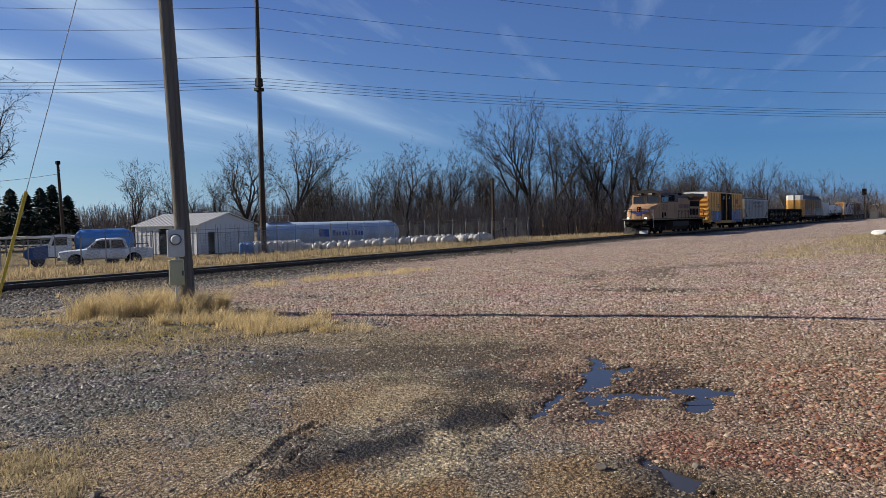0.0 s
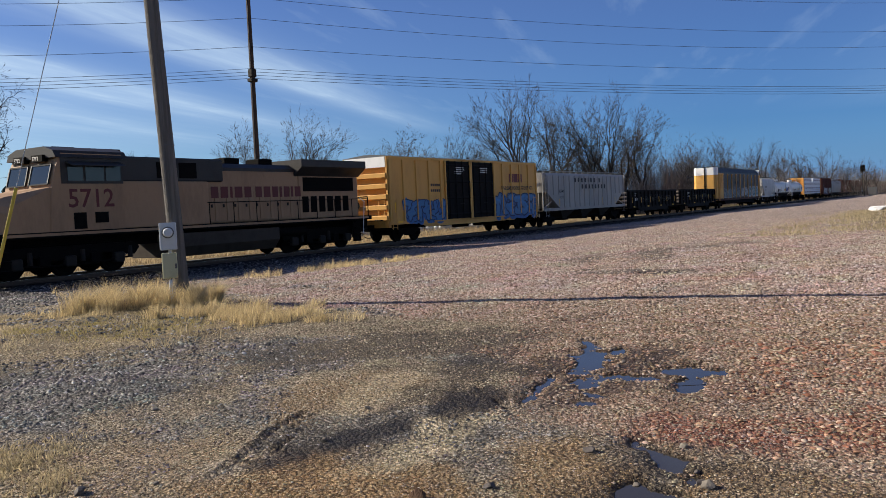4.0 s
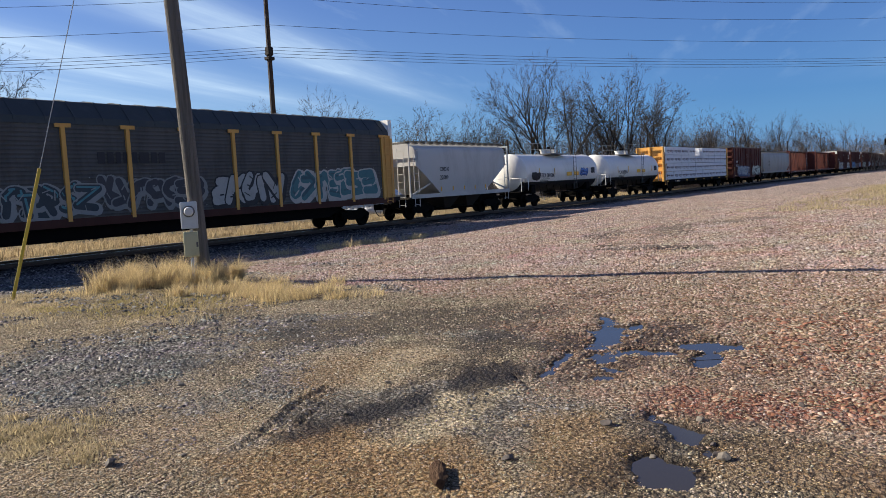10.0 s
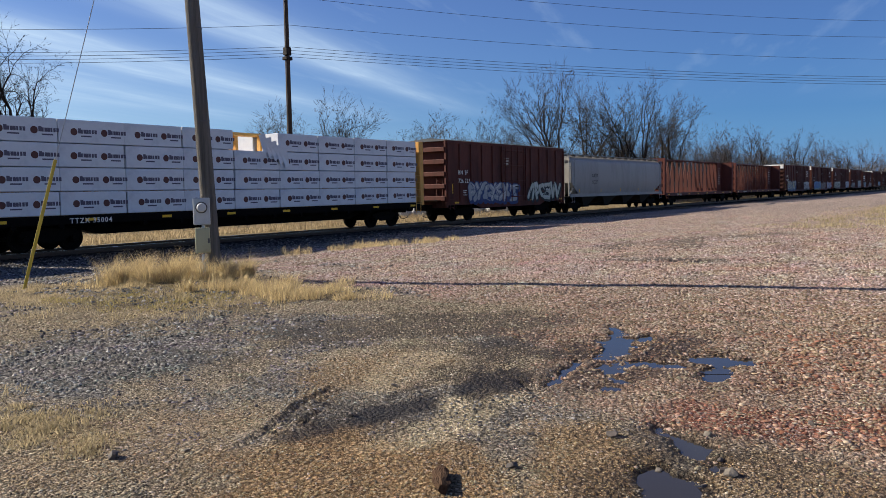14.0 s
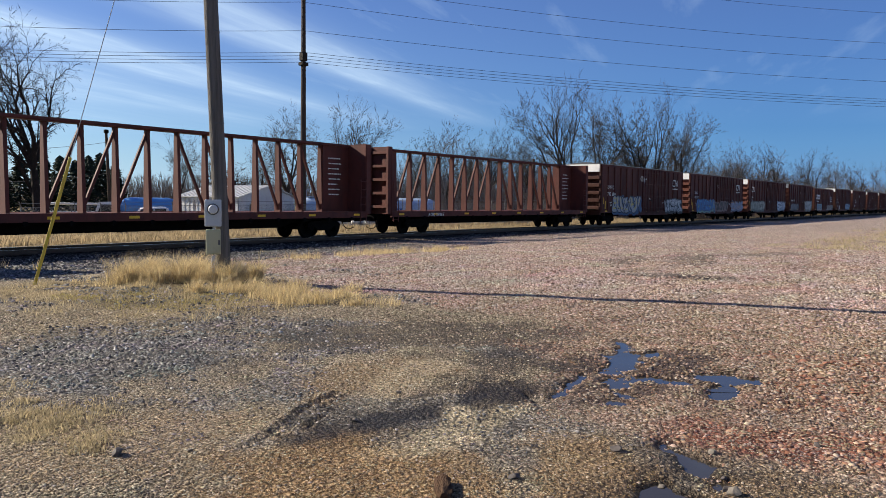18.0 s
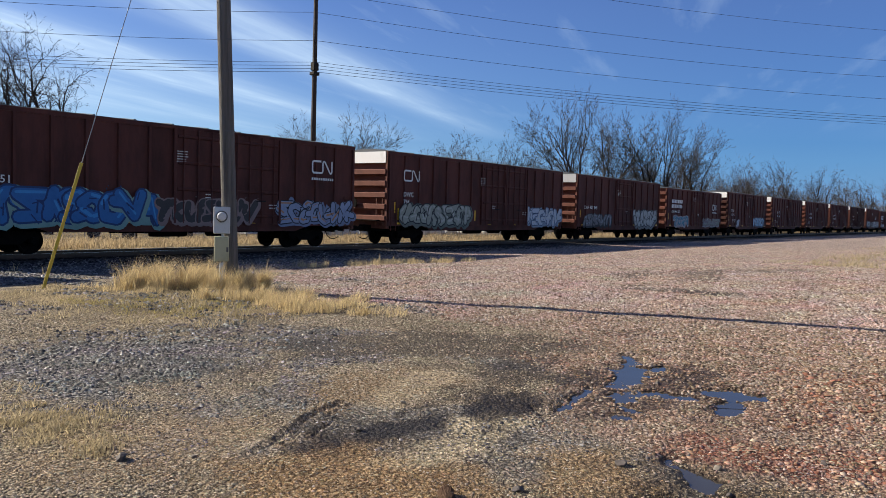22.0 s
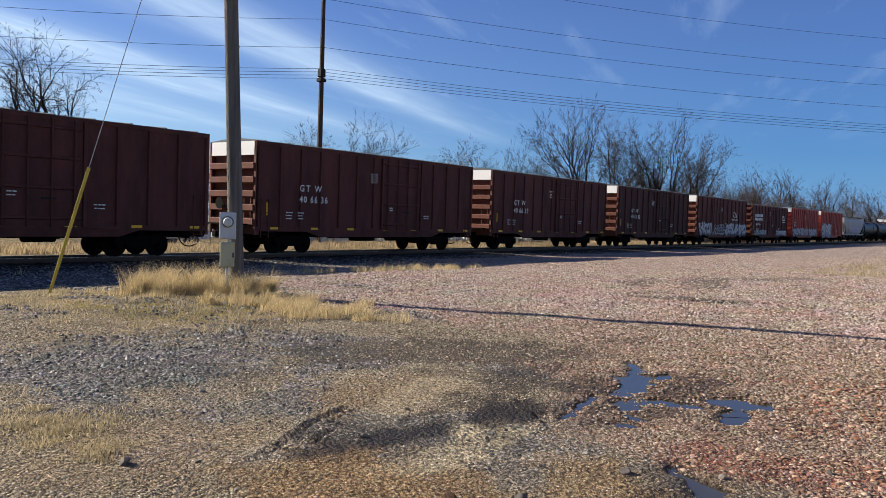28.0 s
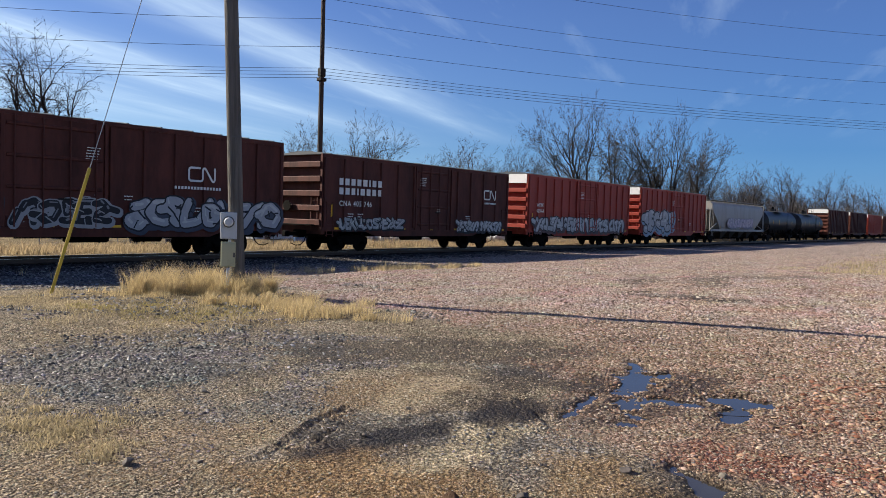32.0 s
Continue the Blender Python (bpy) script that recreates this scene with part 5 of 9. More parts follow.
def brush(name, count, pan0, pan1, dist, hmin, hmax, spread, label, mat, thick=1.0):
    m = Mesh()
    for i in range(count):
        pan = random.uniform(pan0, pan1)
        x, y = polar(pan, dist(pan) * random.uniform(1 - spread, 1 + spread))
        z = gz_fast(x, y)
        hg = random.uniform(hmin, hmax)
        dx, dy = random.uniform(-0.22, 0.22) * hg, random.uniform(-0.22, 0.22) * hg
        r = random.uniform(0.015, 0.05) * thick
        m.tube((x, y, z - 0.1), (x + dx, y + dy, z + hg), r, r * 0.3, 3, False)
        for k in range(4):
            t = random.uniform(0.25, 0.85)
            l = hg * random.uniform(0.2, 0.45)
            p = (x + dx * t, y + dy * t, z + hg * t)
            m.tube(p, (p[0] + random.uniform(-0.5, 0.5) * l, p[1] + random.uniform(-0.5, 0.5) * l, p[2] + l * random.uniform(0.3, 0.9)), r * 0.6, r * 0.25, 3, False)
    return solo(name, m, mat, Matrix(), label, "brush", kind="stuff")


def gz_fast(x, y):
    return -0.32 - 0.9 * min(max((y - 33) / 29, 0), 1) * min(max((150 - x) / 60, 0), 1)


wood_d = lambda pan: 112 if pan < 60 else (112 + (pan - 60) * 1.2 if pan < 73 else 128 + (pan - 73) * 14)
brush("undergrowth", 3600, 46, 74, wood_d, 1.5, 6.5, 0.1, "tangled bare undergrowth along the woods", M_BRUSH)
brush("far_undergrowth", 2600, 73, 88, wood_d, 2, 9, 0.12, "bare undergrowth of the distant woods", M_BRUSH)
brush("horizon_brush", 3000, 22, 48, lambda p: 260, 3, 9.5, 0.15, "hazy bare hedgerow on the horizon", M_BRUSH, 2.6)
brush("deep_woods", 2600, 46, 86, lambda p: wood_d(p) * 1.25, 4, 11, 0.1, "dense bare stems deep in the woods", M_BRUSH)
# fallen trunks at the wood's edge
for k, (pan, d, l, a) in enumerate(((56.5, 104, 9, 20), (58.0, 103, 7, -35), (57.2, 105, 6, 50))):
    x, y = polar(pan, d)
    lg = Mesh().tube((0, 0, 0.3), (l, 0, 1.6), 0.22, 0.1, 8)
    for i in range(5):
        t = random.uniform(0.3, 1)
        lg.tube((l * t, 0, 0.3 + 1.3 * t), (l * t + random.uniform(-1, 1.5), random.uniform(-1.5, 1.5), 1.6 + random.uniform(-0.5, 1.5)), 0.06, 0.02, 5)
    solo("fallen_tree", lg, M_BARK, pose(x, y, gz(x, y), 0, 0, a), "fallen dead tree trunk at the edge of the woods", "log")


# ---- grass ----
def grass(name, spots, mat, label, seed, width=0.006, lie=0.28):
    """Clumps of dry blades. spots: x, y, radius, count, height."""
    rs = np.random.RandomState(seed)
    sp_ = np.array(spots)
    rep = np.repeat(np.arange(len(sp_)), sp_[:, 3].astype(int))
    x, y, rad, hg = sp_[rep, 0], sp_[rep, 1], sp_[rep, 2], sp_[rep, 4]
    cnt = len(rep)
    r = rad * np.sqrt(rs.rand(cnt))
    a = rs.rand(cnt) * 6.283
    bx_, by_ = x + r * np.cos(a), y + r * np.sin(a)
    bz_ = height(bx_, by_)
    hh = hg * (0.35 + 0.75 * rs.rand(cnt)) * (1.15 - 0.5 * r / rad)
    ln = rs.randn(cnt, 2) * lie + np.array([0.12, -0.05])
    yaw = rs.rand(cnt) * 6.283
    w = width * (0.6 + 0.8 * rs.rand(cnt))
    ux, uy = np.cos(yaw) * w, np.sin(yaw) * w
    mx_, my_ = bx_ + ln[:, 0] * hh * 0.45, by_ + ln[:, 1] * hh * 0.45
    co = np.stack([np.stack([bx_ - ux, by_ - uy, bz_ - 0.02], -1), np.stack([bx_ + ux, by_ + uy, bz_ - 0.02], -1),
                   np.stack([mx_ + ux * 0.8, my_ + uy * 0.8, bz_ + hh * 0.6], -1), np.stack([mx_ - ux * 0.8, my_ - uy * 0.8, bz_ + hh * 0.6], -1),
                   np.stack([bx_ + ln[:, 0] * hh * 1.15, by_ + ln[:, 1] * hh * 1.15, bz_ + hh], -1)], 1).reshape(-1, 3)
    idx = np.arange(cnt) * 5
    loops = np.stack([idx, idx + 1, idx + 2, idx + 3, idx + 3, idx + 2, idx + 4], -1).astype(np.int32)
    me = bpy.data.meshes.new(name)
    me.vertices.add(len(co))
    me.vertices.foreach_set("co", co.astype(np.float32).ravel())
    me.loops.add(loops.size)
    me.loops.foreach_set("vertex_index", loops.ravel())
    me.polygons.add(len(idx) * 2)
    st = np.stack([np.arange(len(idx)) * 7, np.arange(len(idx)) * 7 + 4], -1).ravel().astype(np.int32)
    me.polygons.foreach_set("loop_start", st)
    me.update(calc_edges=True)
    me.materials.append(mat)
    return tagged(new(name, me), label, "grass", kind="stuff")


M_STRAW = straw_mat("dry_straw", (0.54, 0.43, 0.24), (0.33, 0.25, 0.13))
M_STRAW2 = straw_mat("pale_straw", (0.40, 0.33, 0.20), (0.26, 0.21, 0.12))
M_VERGE = straw_mat("brownish_verge_grass", (0.38, 0.30, 0.18), (0.20, 0.15, 0.085))
M_MOSS = straw_mat("greenish_dead_grass", (0.30, 0.25, 0.10), (0.20, 0.17, 0.07))
rg = random.Random(51)
tall = [(PX - 0.75 + rg.gauss(0, 0.42), PY + 1.0 + rg.gauss(0, 0.5), rg.uniform(0.12, 0.3), 240, rg.uniform(0.35, 0.75)) for _ in range(22)]
tall += [(PX - 1.6 + rg.gauss(0, 0.5), PY + 1.4 + rg.gauss(0, 0.9), rg.uniform(0.1, 0.3), 50, rg.uniform(0.1, 0.26)) for _ in range(12)]
tall += [(PX + 0.1 + rg.gauss(0, 0.25), PY - 0.3 + rg.gauss(0, 0.3), rg.uniform(0.1, 0.25), 180, rg.uniform(0.3, 0.62)) for _ in range(10)]
tall += [(9.95 - 0.2 * t + rg.gauss(0, 0.5), 12.2 - 3.2 * t + rg.gauss(0, 0.4), rg.uniform(0.1, 0.32), 100, rg.uniform(0.10, 0.28) + 0.24 * (1 - t) * rg.random()) for t in [rg.random() for _ in range(46)]]
grass("tall_dry_grass", tall, M_STRAW, "tall golden dry grass round the pole", 61, 0.0042, 0.42)
low = []
for _ in range(210):
    x, y = rg.uniform(5, 13), rg.uniform(8, 19)
    w = zones(np.array([x]), np.array([y]))[5][0]
    if rg.random() < w:
        low.append((x, y, rg.uniform(0.2, 0.5), 70, rg.uniform(0.06, 0.2)))
for _ in range(70):
    x, y = rg.gauss(3.0, 0.28), rg.gauss(6.1, 0.5)
    low.append((x, y, rg.uniform(0.08, 0.22), 60, rg.uniform(0.02, 0.07)))
grass("low_dry_grass", low, M_STRAW2, "short matted dry grass on the gravel", 62, 0.004, 0.7)
moss = [(rg.uniform(7, 11), rg.uniform(10.5, 13.5), rg.uniform(0.2, 0.4), 60, rg.uniform(0.03, 0.08)) for _ in range(60)]
grass("matted_grass", moss, M_MOSS, "greenish matted dead grass", 63, 0.005, 0.7)
edge = [(17.5 + rg.random() * 9 + rg.gauss(0, 0.3), 17.9 - 0.0 + rg.gauss(0.6, 0.5), rg.uniform(0.15, 0.4), 50, rg.uniform(0.12, 0.35)) for _ in range(50)]
edge += [(rg.uniform(9, 20), rg.uniform(21.5, 24.5), 0.12, 10, rg.uniform(0.2, 0.5)) for _ in range(16)]
grass("trackside_grass", edge, M_STRAW, "sparse dry grass tufts beside the track", 64, 0.006)
strip = []
for _ in range(1700):
    x = rg.uniform(12, 95)
    y = 33 + abs(rg.gauss(0, 1)) * (5 + (x - 12) * 0.12)
    strip.append((x, y, rg.uniform(0.2, 0.8), 24, rg.uniform(0.1, 0.34) * (1 + rg.random())))
grass("verge_grass", strip, M_VERGE, "band of tall dry grass behind the track", 65, 0.016)
right = [(rg.uniform(34, 70), rg.gauss(3.0, 2.2), rg.uniform(0.3, 0.9), 46, rg.uniform(0.06, 0.22)) for _ in range(420)]
grass("yard_edge_grass", right, M_STRAW2, "dry grass on the rise at the yard's edge", 66, 0.012)

# a few loose pieces on the mud
log_ = Mesh()
rr = random.Random(9)
log_.rings([[(t * 0.34 - 0.17, (0.05 + rr.uniform(-0.015, 0.015)) * math.cos(a) * (1 if t not in (0, 1) else 0.6), (0.035 + rr.uniform(-0.01, 0.01)) * math.sin(a) + 0.03) for a in np.linspace(0, 2 * math.pi, 9, endpoint=False)] for t in (0, 0.2, 0.45, 0.7, 0.9, 1)])
x, y = 3.83, 2.76
solo("wood_chunk", log_, surf("split_wood", (0.10, 0.062, 0.04), (0.035, 0.022, 0.016), 0.95, 0, 6, 30, 0.8, 0.9, (1, 6, 6), dist=0.03, spec=0.05), pose(x, y, gz(x, y), 0, 0, 38), "short weathered chunk of split wood on the mud", "wood")
M_ROCK = surf("grey_rock", (0.17, 0.15, 0.125), (0.09, 0.08, 0.07), 0.9, 0, 8, 40, 0.7, 0.5)
M_ROCKD = surf("dark_wet_rock", (0.07, 0.06, 0.055), (0.13, 0.11, 0.1), 0.7, 0, 8, 40, 0.7, 0.5)


def rock(x, y, s, seed, mat, label, flat=0.6):
    bm = bmesh.new()
    bmesh.ops.create_icosphere(bm, subdivisions=2, radius=s / 2)
    rs = random.Random(seed)
    pl = [(Vector((rs.uniform(-1, 1), rs.uniform(-1, 1), rs.uniform(-1, 1))).normalized(), rs.uniform(0.2, 0.38) * s) for _ in range(15)]
    for v in bm.verts:
        for n_, d_ in pl:
            e = v.co.dot(n_) - d_
            if e > 0:
                v.co -= n_ * e
        v.co.z *= flat
    me = bpy.data.meshes.new("rock")
    bm.to_mesh(me)
    bm.free()
    me.materials.append(mat)
    return solo("rock", me, None, pose(x, y, gz(x, y) + s * 0.12, 0, 0, seed * 40), label, "rock", "rocks")


rock(4.30, 2.54, 0.10, 1, M_ROCKD, "angular dark rock on the mud")
rock(2.95, 4.83, 0.13, 2, M_ROCKD, "dark angular rock on the mud")
rock(5.63, 1.70, 0.09, 3, M_ROCK, "pale stone at the puddle's edge")
rock(4.99, 1.40, 0.12, 4, M_ROCKD, "dark wet rock by the puddle")
rock(4.90, 1.34, 0.13, 5, M_ROCK, "flat broken rock by the puddle")
rock(5.19, 1.48, 0.07, 6, M_ROCKD, "small dark rock by the puddle")
rock(4.66, 6.34, 0.10, 7, M_ROCK, "pale stone among grey gravel")
rock(5.24, 2.26, 0.12, 8, M_ROCKD, "dark stone in the mud")
for k in range(10):
    rock(8.2 + rr.uniform(-0.35, 0.35), 3.25 + rr.uniform(-0.2, 0.2), rr.uniform(0.05, 0.09), 20 + k, M_ROCKD, "dark wet stone in the puddle")
for k in range(14):
    rock(rr.uniform(3, 6.5), rr.uniform(1.0, 5.5), rr.uniform(0.05, 0.09), 40 + k, (M_ROCK, M_ROCKD)[k % 2], "loose stone lying on the yard")
for k, (x, y) in enumerate(((51.0, 3.9), (52.5, 3.7), (53.6, 3.4))):
    rock(x, y, 1.1, 60 + k, M_WHITE, "white painted boulder in the grass", 0.4)
# signal at the far end of the line
x, y = 250, 22
sg = thing("railway_signal", pose(x, y, gz(x, y)), "distant railway signal mast with black heads", "signal")
part("mast", Mesh().tube((0, 0, 0), (0, 0, 8.5), 0.12, n=8), M_STEEL, sg)
part("signal_head", Mesh().box(-0.3, 0.3, -0.6, 0.6, 6.8, 8.6, 0.1), M_BLACK, sg)
part("signal_cabin", Mesh().box(-1.2, 1.2, -3.4, -1.4, 0, 2.4, 0.05), M_GALV, sg)

# ---- rolling stock ----
S_ROWS = [(0, 0.0), (4, 67.6), (8, 135.2), (13, 219.7), (16, 271.3), (19, 323.2), (23, 392.8), (28, 479.8), (32, 549.4)]
CARS = []


def car(name, u0, u1, label, category, group=""):
    """An empty at rail level in the middle of the body that spans u0..u1 of the train."""
    c = thing(name, pose((u0 + u1) / 2, TRACK_Y, RAIL_Z), label, category, group)
    CARS.append((c, (u0 + u1) / 2))
    return c, (u1 - u0) / 2


wheel_me = lathe([(-0.06, 0.10), (-0.06, 0.17), (-0.03, 0.20), (-0.03, 0.36), (-0.065, 0.38), (-0.065, 0.455), (0.05, 0.46), (0.06, 0.49), (0.075, 0.485), (0.075, 0.38), (0.03, 0.36), (0.03, 0.2), (0.07, 0.17), (0.07, 0.1)], 24).data("wheel", M_BLACK, True)
axle_me = Mesh().tube((0, -1.1, 0), (0, 1.1, 0), 0.085, n=10).data("axle", M_BLACK, True)


def frame_mesh():
    m = Mesh()
    prof = [(-1.1, 0.62), (-1.05, 0.72), (-0.55, 0.80), (0.55, 0.80), (1.05, 0.72), (1.1, 0.62), (1.05, 0.36), (0.75, 0.36), (0.72, 0.55), (0.42, 0.34), (-0.42, 0.34), (-0.72, 0.55), (-0.75, 0.36), (-1.05, 0.36)]
    m.prism(prof, -0.07, 0.07, "y")
    for x in (-0.89, 0.89):
        m.tube((x, -0.13, 0.46), (x, 0.1, 0.46), 0.13, n=10)
    return m


sideframe_me = frame_mesh().data("side_frame", M_BLACK, True)
spring_me = Mesh()
for dx in (-0.15, 0, 0.15):
    spring_me.tube((dx, 0, 0.36), (dx, 0, 0.62), 0.065, n=8)
spring_me = spring_me.data("springs", M_STEEL)
bolster_me = Mesh().box(-0.2, 0.2, -1.1, 1.1, 0.55, 0.85, 0.02).data("bolster", M_BLACK)
coupler_me = Mesh().box(0, 0.75, -0.09, 0.09, 0.76, 0.96, 0.02).box(0.65, 0.95, -0.17, 0.13, 0.72, 1.0, 0.04).box(-0.1, 0.1, -0.28, 0.28, 0.68, 1.02).data("coupler", M_BLACK)


def bogie(c, x):
    b = part("bogie", bolster_me, None, c)
    b.matrix_basis = pose(x, 0, 0)
    for s in (-1, 1):
        part("side_frame", sideframe_me, None, b).matrix_basis = pose(0, s * 1.02, 0)
        part("springs", spring_me, None, b).matrix_basis = pose(0, s * 1.02, 0)
    for dx in (-0.89, 0.89):
        part("axle", axle_me, None, b).matrix_basis = pose(dx, 0, 0.46)
        for s in (-1, 1):
            part("wheel", wheel_me, None, b).matrix_basis = pose(dx, s * 0.755, 0.46, 0, 0, 0 if s < 0 else 180)
    return b


def hose_mesh():
    m = Mesh()
    pts = [(0, 0.3, 0.75), (0.15, 0.32, 0.5), (0.35, 0.3, 0.34), (0.6, 0.25, 0.32), (0.8, 0.15, 0.42)]
    return m.path(pts, 0.025, 6)


hose_me = hose_mesh().data("air_hose", M_BLACK)


def running_gear(c, h, inset=2.1, gap=0.45):
    bogie(c, -h + inset)
    bogie(c, h - inset)
    for s in (-1, 1):
        k = part("coupler", coupler_me, None, c)
        k.matrix_basis = pose(s * (h - 0.25 + gap - 0.2), 0, 0, 0, 0, 0 if s > 0 else 180)
        part("air_hose", hose_me, None, c).matrix_basis = pose(s * (h - 0.1), -0.1, 0, 0, 0, 0 if s > 0 else 180)


def lettering(c, s, x, z, size, mat, y=-1.60, name="lettering", spacing=1.0):
    me = text_mesh(s, size, name, spacing)
    me.materials.append(mat)
    ob = part(name, me, None, c)
    ob.matrix_basis = pose(x, y, z)
    return ob


def bars(c, x, z, rows, mat, y=-1.60, h=0.06, pitch=0.1, name="stencil"):
    """Illegible stencilling: plain bars of its size, broken where its words end. rows: widths."""
    m = Mesh()
    rs = random.Random(int(abs(x * 37 + z * 91)) + len(rows))
    for k, w in enumerate(rows):
        a = x + (rs.uniform(0, 0.12) * w if h < 0.1 else 0)
        while a < x + w - 0.04:
            e = min(a + (rs.uniform(1.2, 3.6) * max(h, 0.035) if h < 0.1 else 0.7 * h), x + w)
            m.box(a, e, y - 0.004, y, z - k * pitch, z - k * pitch + h * 0.8)
            a = e + (rs.uniform(0.4, 0.8) if h < 0.1 else 0.35) * h
    return part(name, m, mat, c)


def blocks(c, x, z, widths, hgt, gap, mat, y=-1.60, name="brand_mark"):
    """A brand name as plain blocks, one for each letter."""
    m = Mesh()
    for w in widths:
        m.box(x, x + w, y - 0.004, y, z, z + hgt)
        x += w + gap
    return part(name, m, mat, c)


paint_cache = {}


def paint(rgb):
    if rgb not in paint_cache:
        paint_cache[rgb] = surf("spray_paint", rgb, tuple(0.6 * v for v in rgb), 0.5, 0, 2.5, 20, 0.5, 0)
    return paint_cache[rgb]


def graffiti(c, x0, x1, z0, z1, fill, edge, seed, y=-1.60, accent=None, back=None, bulge=None):
    """Sprayed letters: rounded, overlapping shapes with an outline, on the side of a wagon. bulge: y at a height, for curved sides."""
    rs = random.Random(seed)
    hgt = z1 - z0
    cols = [edge, fill, accent or fill, back or edge]
    m = Mesh()
    yy = bulge or (lambda z: y)

    def shape(pts, lift):
        m.add([(px_, yy(pz) - lift, pz) for px_, pz in pts], [tuple(range(len(pts)))])

    def stroke(p, q, w, lift):
        d = Vector((q[0] - p[0], q[1] - p[1]))
        if d.length < 1e-4:
            return
        d.normalize()
        nrm = Vector((-d.y, d.x))
        pts = []
        for sgn, base in ((1, q), (-1, p)):
            for k in range(5):
                a = math.pi * (0.5 - k / 4) * 1.0
                v = d * math.cos(a) * sgn + nrm * math.sin(a) * sgn
                pts.append((base[0] + v.x * w, base[1] + v.y * w))
        shape([pts[i] for i in range(len(pts))][::-1], lift)

    def ell(cx, cz, rx, rz, lift, n=14, rag=0.12):
        shape([(cx + rx * math.cos(t) * rs.uniform(1 - rag, 1 + rag), min(z1 + 0.1, max(z0, cz + rz * math.sin(t) * rs.uniform(1 - rag, 1 + rag)))) for t in np.linspace(0, 2 * math.pi, n, endpoint=False)], lift)

    # misty background
    m.mi = 3
    n = max(3, int((x1 - x0) / 0.5))
    if back:
        for i in range(n * 3):
            ell(rs.uniform(x0 + 0.2, x1 - 0.2), z0 + hgt * rs.uniform(0.1, 0.75), hgt * rs.uniform(0.06, 0.24), hgt * rs.uniform(0.08, 0.3), 0.001 + i * 0.00008, 9, 0.35)
    # rounded limbs: loops, arches, zigzags and bars, bent at random, each with outline, fill and inner light
    arc = lambda cx, cz, rx, rz, a0, a1: [(cx + rx * math.cos(radians(t)), cz + rz * math.sin(radians(t))) for t in np.linspace(a0, a1, 7)]
    forms = [[arc(0, 0, 0.75, 0.8, 20, 340)], [[(-0.7, -0.9), (-0.6, 0.8)], arc(-0.1, 0.3, 0.75, 0.55, 100, -100)], [arc(0, 0.1, 0.7, 0.8, 180, 0), [(-0.7, 0.1), (-0.8, -0.9)], [(0.7, 0.1), (0.75, -0.9)]],
             [[(-0.8, 0.8), (0.7, 0.75), (-0.6, -0.7), (0.9, -0.85)]], [[(-0.8, 0.9), (-0.1, -0.8), (0.7, 0.9)]], [[(-0.65, 0.9), (-0.7, -0.9)], [(-0.6, 0.0), (0.75, 0.9)], [(-0.3, 0.1), (0.8, -0.9)]],
             [arc(0, -0.1, 0.7, 0.75, 180, 360), [(-0.7, 0), (-0.75, 0.9)], [(0.7, 0), (0.8, 0.85)]], [[(-0.6, 0.9), (-0.65, -0.85), (0.8, -0.8)], [(-0.5, 0.05), (0.5, 0.1)], [(-0.6, 0.85), (0.75, 0.8)]],
             [arc(0.1, 0.4, 0.65, 0.45, 40, 250), arc(-0.1, -0.42, 0.65, 0.45, 90, -140)]]
    w = hgt * rs.uniform(0.75, 0.9)
    x, lift, step = x0 + w * 0.45, 0.004, 0.00012
    thick = hgt * rs.uniform(0.10, 0.15)
    while x < x1 - w * 0.3:
        lean, a, b_ = rs.uniform(-0.25, 0.3) * hgt, w * 0.44, hgt * 0.36
        cz = z0 + hgt * 0.5 + rs.uniform(-0.05, 0.05) * hgt
        P = lambda u, v: (x + u * a + lean * v * 0.5, max(z0 + thick, cz + v * b_))
        kx, sh = rs.choice((-1, 1)) * rs.uniform(0.75, 1.3), rs.uniform(-0.35, 0.35)
        limbs = [[P(u * kx + v * sh + rs.uniform(-0.16, 0.16), v + rs.uniform(-0.14, 0.14)) for u, v in limb] for limb in rs.choice(forms)]
        if rs.random() < 0.6:
            u, v = rs.choice((-0.9, 0.9)), rs.uniform(-0.7, 0.7)
            limbs.append([P(u * 0.4, v), P(u * 1.5, v + rs.uniform(-0.5, 0.5))])
        for mi, wd in ((3, 1.75), (0, 1.38), (1, 1.0)):
            m.mi = mi
            dx = thick * 0.45 if mi == 3 else 0
            for limb in limbs:
                for p, q in zip(limb, limb[1:]):
                    stroke((p[0] + dx, max(z0, p[1] - dx)), (q[0] + dx, max(z0, q[1] - dx)), thick * wd, lift)
                    lift += step
        m.mi = 2
        for limb in limbs:
            for p, q in zip(limb, limb[1:]):
                if rs.random() < 0.6:
                    o = thick * rs.uniform(-0.5, 0.5)
                    stroke((p[0] - o, p[1] + thick * 0.4), (q[0] - o, q[1] + thick * 0.3), thick * rs.uniform(0.12, 0.4), lift)
                    lift += step
        m.mi = 0
        for _ in range(3):
            p = P(rs.uniform(-0.8, 0.8), rs.uniform(-0.8, 0.8))
            stroke(p, (p[0] + rs.uniform(-0.3, 0.3) * w, p[1] + rs.uniform(-0.3, 0.2) * hgt), thick * rs.uniform(0.1, 0.22), lift)
            lift += step
        x += w * rs.uniform(0.56, 0.74)
        if lift > 0.024:
            lift = 0.0041
    # fine spatter at the edges
    m.mi = 0
